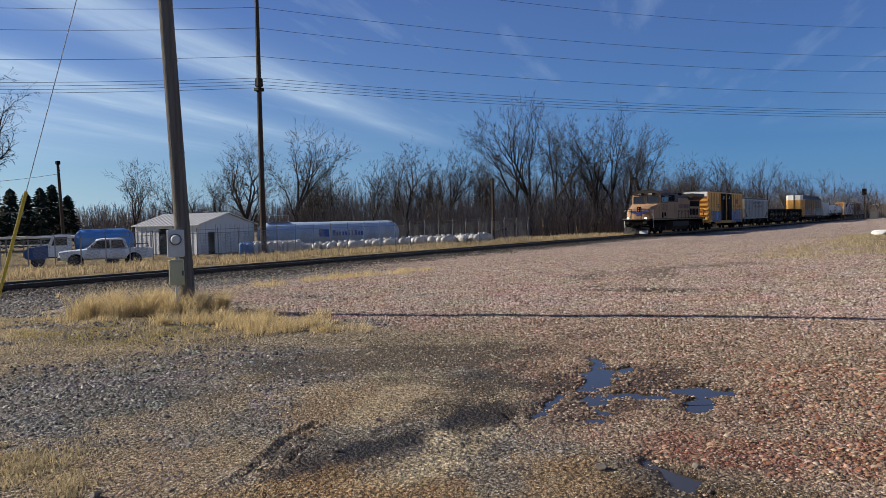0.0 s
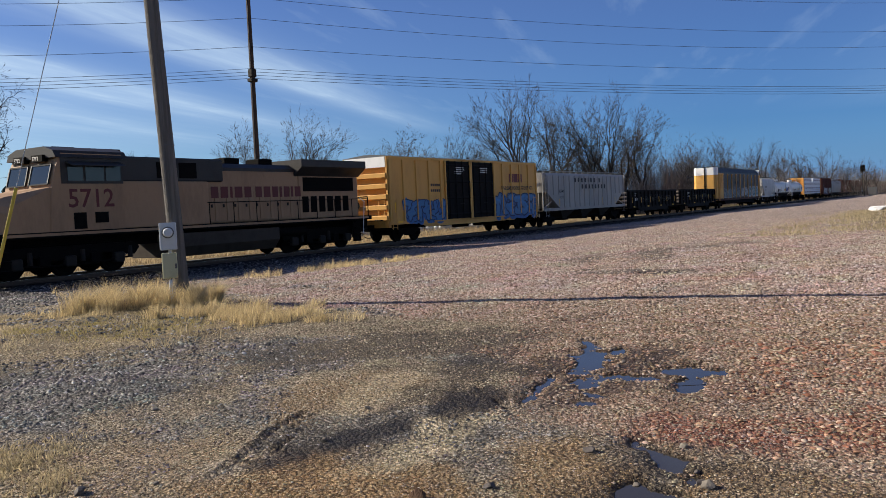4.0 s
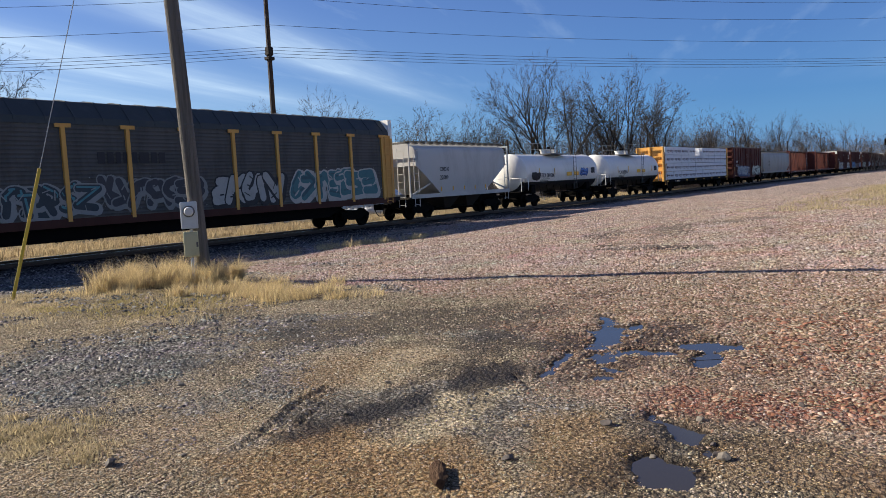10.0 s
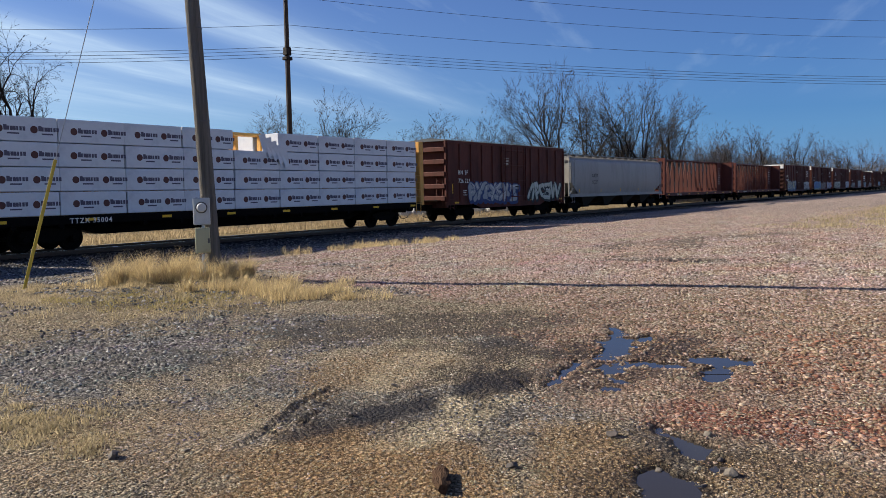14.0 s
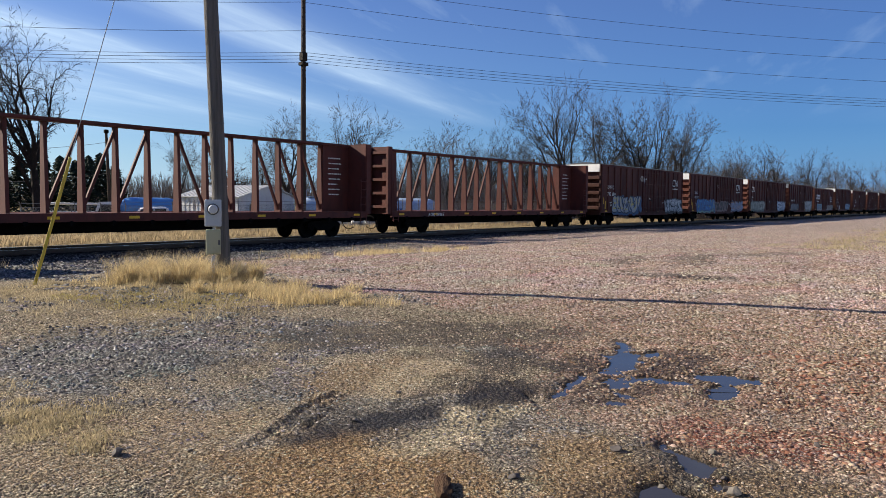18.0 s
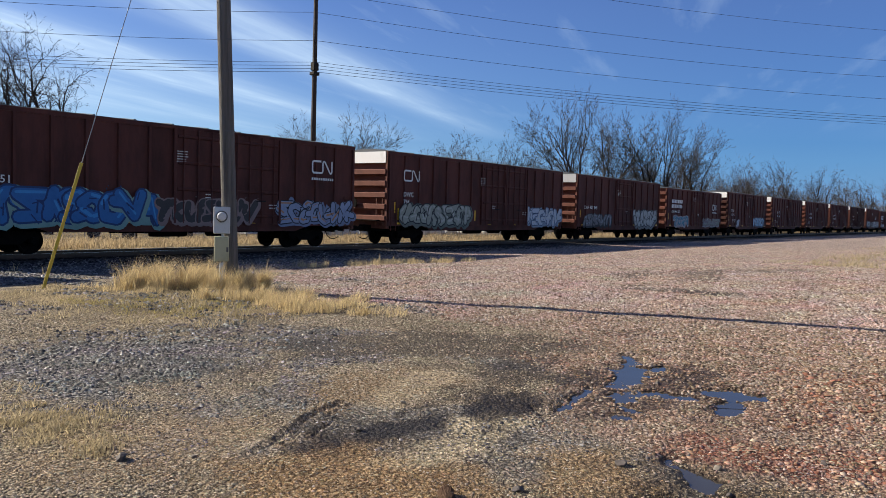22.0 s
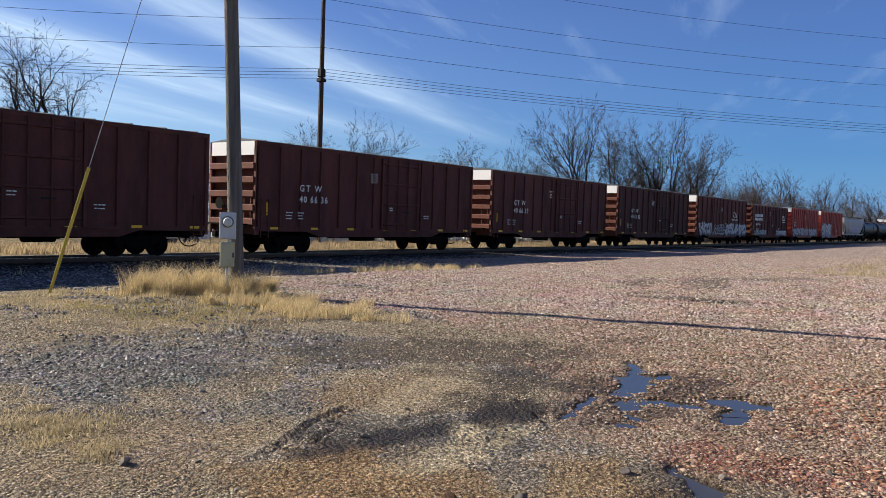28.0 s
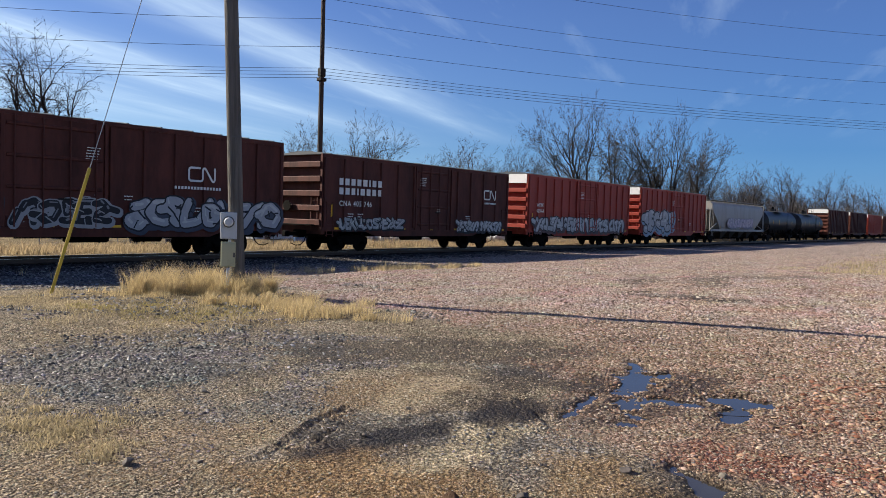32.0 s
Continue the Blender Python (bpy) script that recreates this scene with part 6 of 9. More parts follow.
    for i in range(int((x1 - x0) * 4)):
        cx, cz, r = rs.uniform(x0, x1), rs.uniform(z0, z1 + 0.1), rs.uniform(0.01, 0.03)
        shape([(cx + r * math.cos(t), cz + r * math.sin(t)) for t in np.linspace(0, 2 * math.pi, 7, endpoint=False)], 0.003)
    return part("graffiti", m, [paint(c_) for c_ in cols], c, "sprayed graffiti letters")


reflector_me = Mesh().box(-0.22, 0.22, -0.004, 0, -0.05, 0.05).data("reflector", M_SAFETY)
reflector_v_me = Mesh().box(-0.05, 0.05, -0.004, 0, -0.28, 0.28).data("reflector", M_SAFETY)


def ladder(w, h, rungs, mat):
    m = Mesh()
    for s in (-1, 1):
        m.box(s * w / 2 - 0.02, s * w / 2 + 0.02, -0.06, -0.04, 0, h)
        for z in (0.05, h - 0.1):
            m.box(s * w / 2 - 0.02, s * w / 2 + 0.02, -0.04, 0.0, z, z + 0.05)
    for k in range(rungs):
        z = 0.12 + k * (h - 0.25) / max(1, rungs - 1)
        m.tube((-w / 2, -0.05, z), (w / 2, -0.05, z), 0.014, n=6)
    return m.data("ladder", mat)


post_cache = {}


def shared(key, build, mat, name):
    """One mesh for alike pieces."""
    if key not in post_cache:
        post_cache[key] = build().data(name, mat)
    return post_cache[key]


def boxcar(u0, u1, label, side, end, top=4.95, white=True, doors=((0.0, 3.1),), posts=14, door_mat=None, group="boxcars", white_mat=None, sill=1.02, vertical=False):
    """A plate-F boxcar. doors: (centre, width) along the side."""
    c, h = car("boxcar", u0, u1, label, "boxcar", group)
    W = 1.55
    eave = top - 0.10
    u = Mesh()
    u.box(-h, h, -0.35, 0.35, 0.72, 1.05)
    for x in np.linspace(-h + 1, h - 1, 9):
        u.box(x - 0.06, x + 0.06, -W, W, 0.85, 1.04)
    u.box(-1.2, 0.4, -0.9, -0.5, 0.55, 0.95, 0.05)
    part("underframe", u, M_BLACK, c)
    brake = Mesh().tube((1.5, -0.7, 0.75), (2.6, -0.7, 0.75), 0.2, n=12).tube((-3.0, -0.8, 0.72), (4.5, -0.8, 0.72), 0.02, n=5)
    part("brake_gear", brake, M_BLACK, c)
    for s in (-1, 1):
        w = Mesh()
        w.box(-h, h, s * W - 0.03, s * W + 0.03, sill, eave)
        part("side_wall", w, side, c)
        t = Mesh().box(-h, h, s * (W + 0.03), s * (W + 0.075), eave - 0.16, eave)
        t.box(-h, h, s * (W + 0.03), s * (W + 0.06), sill, sill + 0.2)
        # fishbelly sill under the doors
        t.prism([(-h + 3, sill), (-h + 3.8, 0.78), (h - 3.8, 0.78), (h - 3, sill)], s * W - 0.04, s * W + 0.04, "y")
        part("side_sill", t, side, c)
        key = (round(eave, 2), sill, side.name)
        if key not in post_cache:
            post_cache[key] = Mesh().prism([(-0.07, 0), (-0.05, -0.085), (0.05, -0.085), (0.07, 0)], sill + 0.2, eave - 0.16, "z").data("side_post", side)
        spans = [(d - wd / 2, d + wd / 2) for d, wd in doors]
        for x in np.linspace(-h + 0.1, h - 0.1, posts):
            if any(a - 0.1 < x < b + 0.1 for a, b in spans):
                continue
            part("side_post", post_cache[key], None, c).matrix_basis = pose(x, s * (W + 0.03), 0, 0, 0, 0 if s < 0 else 180)
        for d, wd in doors:
            g = Mesh().box(d - wd / 2, d + wd / 2, s * (W + 0.03), s * (W + 0.085), sill + 0.12, eave - 0.1)
            door = part("door", g, door_mat or side, c)
            bat = shared(("batten", wd, (door_mat or side).name), lambda: Mesh().prism([(0, -0.07), (-0.05, -0.03), (-0.05, 0.03), (0, 0.07)], -wd / 2 + 0.06, wd / 2 - 0.06), door_mat or side, "door_batten")
            for k in range(4):
                part("door_batten", bat, None, door).matrix_basis = pose(d, s * (W + 0.085), sill + 0.4 + k * (eave - sill - 0.8) / 3, 0, 0, 0 if s < 0 else 180)
            rod = shared(("rod", round(eave, 2), sill, (door_mat or side).name), lambda: Mesh().tube((0, 0, sill + 0.1), (0, 0, eave - 0.1), 0.03, n=6), door_mat or side, "lock_rod")
            jamb = shared(("jamb", round(eave, 2), sill, side.name), lambda: Mesh().box(-0.06, 0.06, -0.12, 0, sill + 0.1, eave - 0.1, 0.01), side, "door_jamb")
            for q in (-1, 1):
                part("door_jamb", jamb, None, c).matrix_basis = pose(d + q * (wd / 2 + 0.08), s * (W + 0.03), 0, 0, 0, 0 if s < 0 else 180)
            for k in range(4):
                part("lock_rod", rod, None, door).matrix_basis = pose(d - wd / 2 + 0.3 + k * (wd - 0.6) / 3, s * (W + 0.14), 0)
            part("door_handle", shared(("handle",), lambda: Mesh().box(-0.25, 0.25, -0.02, 0.02, 0, 0.06), M_STEEL, "door_handle"), None, door).matrix_basis = pose(d + 0.3, s * (W + 0.14), 2.05)
            dt = shared(("track", wd, side.name), lambda: Mesh().box(-wd, wd, -0.08, 0, -0.04, 0.04), side, "door_track")
            for z in (sill + 0.06, eave - 0.09):
                part("door_track", dt, None, c).matrix_basis = pose(d, s * (W + 0.03), z, 0, 0, 0 if s < 0 else 180)
        for x in np.linspace(-h + 1.0, h - 0.6, 7):
            part("reflector", reflector_me, None, c).matrix_basis = pose(x, s * (W + 0.066), sill + 0.14, 0, 0, 0 if s < 0 else 180)
        part("corner_reflector", reflector_v_me, None, c).matrix_basis = pose(-h + 0.6, s * (W + 0.034), 2.0, 0, 0, 0 if s < 0 else 180)
    if vertical:
        for x in (-h + 0.9, -h + 5.3, -1.4, h - 5.2, h - 1.1):
            part("reflector_strip", shared(("strip",), lambda: Mesh().box(-0.06, 0.06, -0.006, 0, 0, 0.62), M_SAFETY, "reflector_strip"), None, c).matrix_basis = pose(x, -W - 0.034, 1.35)
    for s in (-1, 1):
        e = Mesh().box(s * (h - 0.2) - 0.04, s * (h - 0.2) + 0.04, -W + 0.04, W - 0.04, sill - 0.15, eave)
        for q in (-1, 1):
            e.box(s * h - 0.06, s * h + 0.06, q * (W - 0.03) - 0.06, q * (W - 0.03) + 0.06, sill - 0.15, eave)
        wl_ = eave - 0.62 if white else eave
        end_w = part("end_wall", e, end, c)
        cor = shared(("corrugation", end.name), lambda: Mesh().prism([(-0.2, -0.17), (0.06, -0.16), (0.09, -0.13), (0.09, 0.09), (0.07, 0.12), (-0.2, 0.13)], -W + 0.06, W - 0.06, "y"), end, "corrugation")
        for k in range(5):
            part("corrugation", cor, None, end_w).matrix_basis = pose(s * (h + 0.04), 0, sill + 0.42 + k * (wl_ - sill - 0.55) / 4.5, 0, 0, 0 if s > 0 else 180)
        if white:
            part("white_panel", Mesh().box(s * h - 0.06 if s < 0 else h + 0.04, s * h - 0.04 if s < 0 else h + 0.06, -W + 0.02, W - 0.02, eave - 0.6, eave - 0.01).box(s * h - s * 0.2 - 0.02, s * h + s * 0.03, -W + 0.04, W - 0.04, eave - 0.58, eave - 0.03) if s > 0 else Mesh().box(-h - 0.06, -h - 0.04, -W + 0.02, W - 0.02, eave - 0.6, eave - 0.01).box(-h - 0.039, -h + 0.18, -W + 0.04, W - 0.04, eave - 0.58, eave - 0.03), white_mat or M_WHITE, end_w, "white painted high-clearance panel")
        part("ladder", ladder(0.42, 1.6, 4, end), None, c).matrix_basis = pose(s * (h + 0.03), -W + 0.45 if s < 0 else W - 0.45, 1.0, 0, 0, -90 if s < 0 else 90)
        part("side_ladder", ladder(0.42, 1.7, 4, side), None, c).matrix_basis = pose(s * (h - 0.45), -W - 0.03, 0.75)
        pl = Mesh().box(s * h - 0.15 + s * 0.25, s * h + 0.15 + s * 0.25, -1.2, 1.2, 1.28, 1.33)
        pl.tube((s * (h + 0.22), 0.6, 2.2), (s * (h + 0.26), 0.6, 2.2), 0.26, n=14)
        part("brake_platform", pl, M_BLACK, c)
    r = Mesh()
    r.prism([(-W - 0.04, eave - 0.02), (W + 0.04, eave - 0.02), (W + 0.04, eave + 0.02), (0, top + 0.06), (-W - 0.04, eave + 0.02)], -h - 0.05, h + 0.05)
    for x in np.linspace(-h + 0.5, h - 0.5, 12):
        r.prism([(-W, eave), (W, eave), (W, eave + 0.06), (0, top + 0.1), (-W, eave + 0.06)], x - 0.04, x + 0.04)
    part("roof", r, M_ROOFGREY, c)
    running_gear(c, h, 2.6)
    return c, h


# ---- the locomotive ----
def locomotive(u0, u1):
    c, h = car("locomotive", u0, u1, "dusty yellow and grey diesel freight locomotive with its headlights on", "locomotive")
    yel = surf("dusty_loco_yellow", (0.33, 0.205, 0.118), (0.15, 0.093, 0.056), 0.7, 0, 0.8, 12, 0.6, 0.05, (1, 1, 0.35))
    gry = surf("loco_grey", (0.034, 0.031, 0.029), (0.016, 0.014, 0.013), 0.5, 0, 0.9, 12, 0.6, 0.05)
    redp = surf("loco_red_lettering", (0.11, 0.025, 0.024), (0.08, 0.028, 0.024), 0.5, 0, 4, 30, 0.4, 0)
    blue = surf("nose_emblem_blue", (0.03, 0.04, 0.16), (0.06, 0.06, 0.12), 0.5, 0, 4, 30, 0.4, 0)
    lamp = glow("ditch_lamp_lens", (1.0, 0.9, 0.7), 1.6)
    dim = surf("unlit_headlamp_lens", (0.35, 0.12, 0.06), (0.2, 0.08, 0.05), 0.3, 0, 6, 30, 0.4, 0)
    dk = Mesh().box(-h + 0.5, h - 0.5, -1.5, 1.5, 1.42, 1.64, 0.02).box(-h + 0.9, h - 0.9, -0.6, 0.6, 0.95, 1.42)
    part("frame", dk, M_BLACK, c)
    part("yellow_sill_stripe", Mesh().box(-h + 1.8, h - 0.8, -1.512, -1.502, 1.5, 1.6), yel, c)
    part("fuel_tank", Mesh().prism([(-1.45, 0.75), (-1.1, 0.32), (1.1, 0.32), (1.45, 0.75), (1.45, 1.3), (-1.45, 1.3)], -2.6, 3.6), surf("dusty_fuel_tank", (0.055, 0.045, 0.037), (0.03, 0.024, 0.02), 0.8, 0, 1.5, 18, 0.6, spec=0.1), c, "grey-brown saddle fuel tank")
    part("air_reservoir", Mesh().tube((3.7, -1.2, 1.05), (5.6, -1.2, 1.05), 0.22, n=12), M_BLACK, c)
    # six-wheeled bogies
    for bx in (-h + 4.3, h - 4.3):
        b = part("bogie", Mesh().box(-2.9, 2.9, -0.75, 0.75, 0.75, 1.15, 0.04), M_BLACK, c)
        b.matrix_basis = pose(bx, 0, 0)
        for s in (-1, 1):
            f = Mesh().prism([(-2.95, 0.9), (-2.7, 1.1), (2.7, 1.1), (2.95, 0.9), (2.7, 0.62), (1.4, 0.78), (1.0, 0.6), (-1.0, 0.6), (-1.4, 0.78), (-2.7, 0.62)], s * 1.1 - 0.1, s * 1.1 + 0.1, "y")
            part("side_frame", f, M_BLACK, b)
            for dx in (-2.0, 0.0, 2.0):
                w = part("wheel", wheel_me, None, b)
                w.matrix_basis = pose(dx, s * 0.755, 0.53, 0, 0, 0 if s < 0 else 180) @ Matrix.Scale(1.15, 4)
                part("axle_box", Mesh().box(dx - 0.22, dx + 0.22, s * 1.18 - 0.12, s * 1.18 + 0.12, 0.35, 0.75, 0.04), M_STEEL, b)
                part("spring", Mesh().tube((dx + 0.5, s * 1.2, 0.5), (dx + 0.5, s * 1.2, 0.95), 0.09, n=8), M_STEEL, b)
        part("traction_motors", Mesh().box(-2.5, 2.5, -0.68, 0.68, 0.28, 0.78, 0.05), M_BLACK, b)
        for s in (-1, 1):
            part("brake_rigging", Mesh().path([(-2.6, s * 1.22, 0.55), (-1.0, s * 1.22, 0.42), (1.0, s * 1.22, 0.42), (2.6, s * 1.22, 0.55)], 0.035).box(-1.2, -0.8, s * 1.2 - 0.08, s * 1.2 + 0.08, 0.45, 0.8).box(0.8, 1.2, s * 1.2 - 0.08, s * 1.2 + 0.08, 0.45, 0.8), M_BLACK, b)
        for dx in (-2.0, 0.0, 2.0):
            part("axle", axle_me, None, b).matrix_basis = pose(dx, 0, 0.53)
    # nose
    x0 = -h + 1.35
    n = Mesh()
    prof = [(x0, 1.64), (x0 + 2.3, 1.64), (x0 + 2.3, 3.25), (x0 + 0.75, 3.0), (x0, 2.75)]
    ring = lambda y, d: [(x + (d if k in (0, 4) else 0), y, z - (d * 0.8 if k in (3, 4) else 0)) for k, (x, z) in enumerate(prof)]
    n.rings([ring(-1.5, 0.55), ring(-1.05, 0.12), ring(-0.5, 0.0), ring(0.5, 0.0), ring(1.05, 0.12), ring(1.5, 0.55)])
    nose = part("nose", n, yel, c, "sloped yellow short hood")
    part("headlight_box", Mesh().box(x0 - 0.05, x0 + 0.2, -0.17, 0.17, 2.36, 2.92, 0.02), M_BLACK, nose, "dark headlight housing")
    part("nose_door", Mesh().box(x0 - 0.02, x0 + 0.03, -0.28, 0.28, 1.7, 2.6), yel, nose)
    part("emblem", Mesh().box(x0 - 0.05, x0 - 0.03, -0.25, 0.25, 1.95, 2.34), blue, nose, "blue winged emblem as plain shapes")
    for ln, zz in ((1.25, 2.42), (1.0, 2.33), (0.75, 2.24)):
        for s in (-1, 1):
            bar = Mesh().prism([(s * 0.27, zz), (s * ln, zz + 0.05), (s * ln, zz + 0.12), (s * 0.27, zz + 0.08)], x0 - 0.045, x0 - 0.005)
            part("emblem_wing", bar, blue, nose)
    for y in (-0.17, 0.17):
        part("headlight", Mesh().tube((x0 - 0.07, 0, 2.64 + (0.12 if y > 0 else -0.12)), (x0 + 0.1, 0, 2.64 + (0.12 if y > 0 else -0.12)), 0.075, n=12), dim, nose, "round headlight in the nose")
    for s in (-1, 1):
        part("ditch_light", Mesh().tube((-h + 0.62, s * 0.95, 1.72), (-h + 0.8, s * 0.95, 1.72), 0.09, n=12), lamp, c, "lit ditch light over the pilot")
    # cab
    cx = x0 + 2.1
    cb = Mesh()
    cprof = [(cx, 1.64), (cx + 3.0, 1.64), (cx + 3.0, 4.45), (cx + 0.55, 4.45), (cx + 0.3, 3.9), (cx + 0.12, 3.2)]
    cb.prism(cprof, -1.53, 1.53, "y")
    cab = part("cab", cb, yel, c, "yellow cab with a grey roof")
    rf = Mesh()
    rf.prism([(-1.6, 4.3), (1.6, 4.3), (1.45, 4.55), (0.9, 4.72), (-0.9, 4.72), (-1.45, 4.55)], cx + 0.3, cx + 3.2)
    part("cab_roof", rf, gry, cab)
    part("cab_side_upper", Mesh().box(cx + 0.5, cx + 3.01, -1.545, -1.532, 3.35, 4.3), gry, cab)
    for y0, y1 in ((-1.35, -0.12), (0.12, 1.35)):
        w = Mesh().add([(cx + 0.135, y0, 3.35), (cx + 0.135, y1, 3.35), (cx + 0.33, y1, 4.05), (cx + 0.33, y0, 4.05)], [(0, 1, 2, 3)])
        w.v = [(a - 0.035, b, d) for a, b, d in w.v]
        part("windscreen", w, M_GLASS, cab, "dark reflecting windscreen")
        fr = Mesh()
        fr.path([(cx + 0.10, y0, 3.35), (cx + 0.10, y1, 3.35), (cx + 0.29, y1, 4.05), (cx + 0.29, y0, 4.05), (cx + 0.10, y0, 3.35)], 0.035, 4)
        part("windscreen_frame", fr, gry, cab)
    for xa, xb in ((cx + 0.75, cx + 1.35), (cx + 1.45, cx + 2.2), (cx + 2.28, cx + 2.9)):
        part("side_window", Mesh().box(xa, xb, -1.565, -1.55, 3.45, 4.05), M_GLASS, cab)
    part("sun_visor", Mesh().prism([(-1.55, 4.12), (-1.95, 3.98), (-1.95, 4.0), (-1.55, 4.16)], cx + 0.7, cx + 2.9), gry, cab)
    for y in (-0.95, 0.25):
        part("number_board", Mesh().box(cx + 0.2, cx + 0.4, y, y + 0.7, 4.18, 4.42), M_BLACK, cab)
    for y in (-0.9, 0.3):
        t = lettering(c, "5712", 0, 0, 0.2, M_LETTER, 0)
        t.parent = cab
        t.matrix_basis = pose(cx + 0.195, y + 0.6, 4.23, 0, 0, -90)
    t = lettering(c, "5712", cx + 0.7, 2.5, 0.95, redp, -1.535)
    t.parent = cab
    for xa, xb, za, zb in ((cx + 0.9, cx + 1.4, 1.7, 2.3), (cx + 1.75, cx + 2.3, 1.9, 2.3)):
        part("vent_grille", Mesh().box(xa, xb, -1.545, -1.53, za, zb), M_BLACK, cab)
    part("horn", Mesh().tube((cx + 3.6, 0.1, 4.75), (cx + 4.1, 0.1, 4.78), 0.08, 0.04, n=8).box(cx + 3.75, cx + 3.85, 0.05, 0.15, 4.4, 4.7), M_BLACK, c)
    part("antenna", Mesh().box(cx + 1.0, cx + 1.9, -0.3, 0.3, 4.72, 4.8, 0.02), M_BLACK, cab)
    # cabinets and hood
    a0, a1 = cx + 3.0, cx + 7.2
    part("equipment_cabinet", Mesh().box(a0, a1, -1.45, 1.45, 1.64, 3.45, 0.03), yel, c)
    part("upper_cabinet", Mesh().box(a0, a1 + 1.2, -1.1, 1.1, 3.45, 4.45, 0.06), gry, c, "grey upper cabinet with louvres")
    for k in range(2):
        part("louvre", Mesh().box(a0 + 1.9 + k * 1.1, a0 + 2.8 + k * 1.1, -1.12, -1.1, 3.6, 4.25), M_BLACK, c)
    b1 = h - 5.6
    part("engine_hood", Mesh().box(a1, b1, -0.98, 0.98, 1.64, 4.0, 0.04), yel, c, "yellow engine hood with hinged doors")
    nd = 9
    dm = shared(("loco_door",), lambda: Mesh().box(0, (b1 - a1) / nd - 0.06, -0.03, 0, 1.75, 3.2), yel, "hood_door")
    for k in range(nd):
        d = part("hood_door", dm, None, c)
        d.matrix_basis = pose(a1 + 0.03 + k * (b1 - a1) / nd, -0.98, 0)
        part("door_latch", shared(("latch",), lambda: Mesh().box(-0.04, 0.04, -0.03, 0, -0.07, 0.07), M_STEEL, "door_latch"), None, d).matrix_basis = pose((b1 - a1) / nd - 0.2, -0.03, 2.4)
    part("hood_roof", Mesh().prism([(-1.0, 3.95), (1.0, 3.95), (1.0, 4.1), (0.7, 4.3), (-0.7, 4.3), (-1.0, 4.1)], a1, b1), gry, c)
    for xx in (a1 + 1.9, a1 + 4.0):
        part("exhaust_stack", Mesh().box(xx, xx + 0.9, -0.45, 0.45, 4.3, 4.6, 0.04), M_BLACK, c)
    part("radiator_cab", Mesh().box(b1, h - 1.0, -1.0, 1.0, 1.64, 4.1, 0.04), yel, c)
    part("radiator_wing", Mesh().prism([(-1.55, 4.2), (-1.0, 3.75), (1.0, 3.75), (1.55, 4.2), (1.55, 4.55), (-1.55, 4.55)], b1 - 0.3, h - 0.9), gry, c, "overhanging grey radiator")
    part("radiator_grille", Mesh().box(b1 + 0.3, h - 1.4, -1.02, -1.0, 3.0, 3.7), M_BLACK, c)
    for k in range(6):
        part("radiator_vent", Mesh().box(b1 + 0.2 + k * 0.62, b1 + 0.65 + k * 0.62, -1.02, -1.0, 1.95, 2.75), M_BLACK, c)
    blocks(c, a1 + 0.5, 2.75, [0.42, 0.42, 0.14, 0.45, 0.42, 0.0, 0.4, 0.42, 0.38, 0.14, 0.36, 0.14, 0.4], 0.5, 0.13, redp, -1.015)
    # walkway, rails, steps
    hr = Mesh()
    for s in (-1, 1):
        hr.path([(a1 - 0.1, s * 1.45, 2.55), (h - 0.7, s * 1.45, 2.55)], 0.02, 6)
    part("handrail", hr, M_BLACK, c)
    stn = shared(("stanchion",), lambda: Mesh().tube((0, 0, 1.6), (0, 0, 2.56), 0.02, n=6), M_BLACK, "stanchion")
    for x in np.linspace(a1, h - 0.75, 9):
        for s in (-1, 1):
            part("stanchion", stn, None, c).matrix_basis = pose(x, s * 1.45, 0)
    for e, x in ((-1, -h + 0.62), (1, h - 0.62)):
        part("end_rail", Mesh().path([(x, -1.35, 1.6), (x, -1.35, 2.65), (x, -0.5, 2.65), (x, -0.5, 1.6)], 0.03).path([(x, 1.35, 1.6), (x, 1.35, 2.65), (x, 0.5, 2.65), (x, 0.5, 1.6)], 0.03), M_BLACK, c)
        part("end_sill", Mesh().box(x - 0.1, x + 0.1, -1.2, 1.2, 0.98, 1.6, 0.03), M_BLACK, c)
        part("anticlimber", Mesh().box(x - 0.22, x + 0.16, -0.75, 0.75, 1.46, 1.6, 0.02), M_BLACK, c)
        for q in (-1, 1):
            part("mu_hose_box", Mesh().box(x - 0.2, x + 0.05, q * 0.95 - 0.2, q * 0.95 + 0.2, 1.1, 1.35, 0.02), M_STEEL, c)
            part("stairwell", Mesh().box(x - e * 1.1 - 0.3, x - e * 1.1 + 0.3, q * 1.38 - 0.03, q * 1.38 + 0.03, 0.3, 1.6), M_BLACK, c)
        part("cut_lever", Mesh().path([(x - 0.15, -1.4, 0.95), (x - 0.18, -0.3, 0.9), (x - 0.2, 0, 0.98), (x - 0.18, 0.3, 0.9), (x - 0.15, 1.4, 0.95)], 0.02), M_STEEL, c)
        for s in (-1, 1):
            for k in range(4):
                part("step", Mesh().box(x - e * 1.1 - 0.25, x - e * 1.1 + 0.25, s * 1.52 - 0.06, s * 1.52 + 0.12, 0.35 + k * 0.32, 0.4 + k * 0.32), M_BLACK, c)
            part("grab_rail", Mesh().path([(x - e * 0.75, s * 1.55, 0.7), (x - e * 0.6, s * 1.58, 2.4), (x - e * 0.9, s * 1.5, 2.6)], 0.022), M_WHITE, c)
    pl = Mesh()
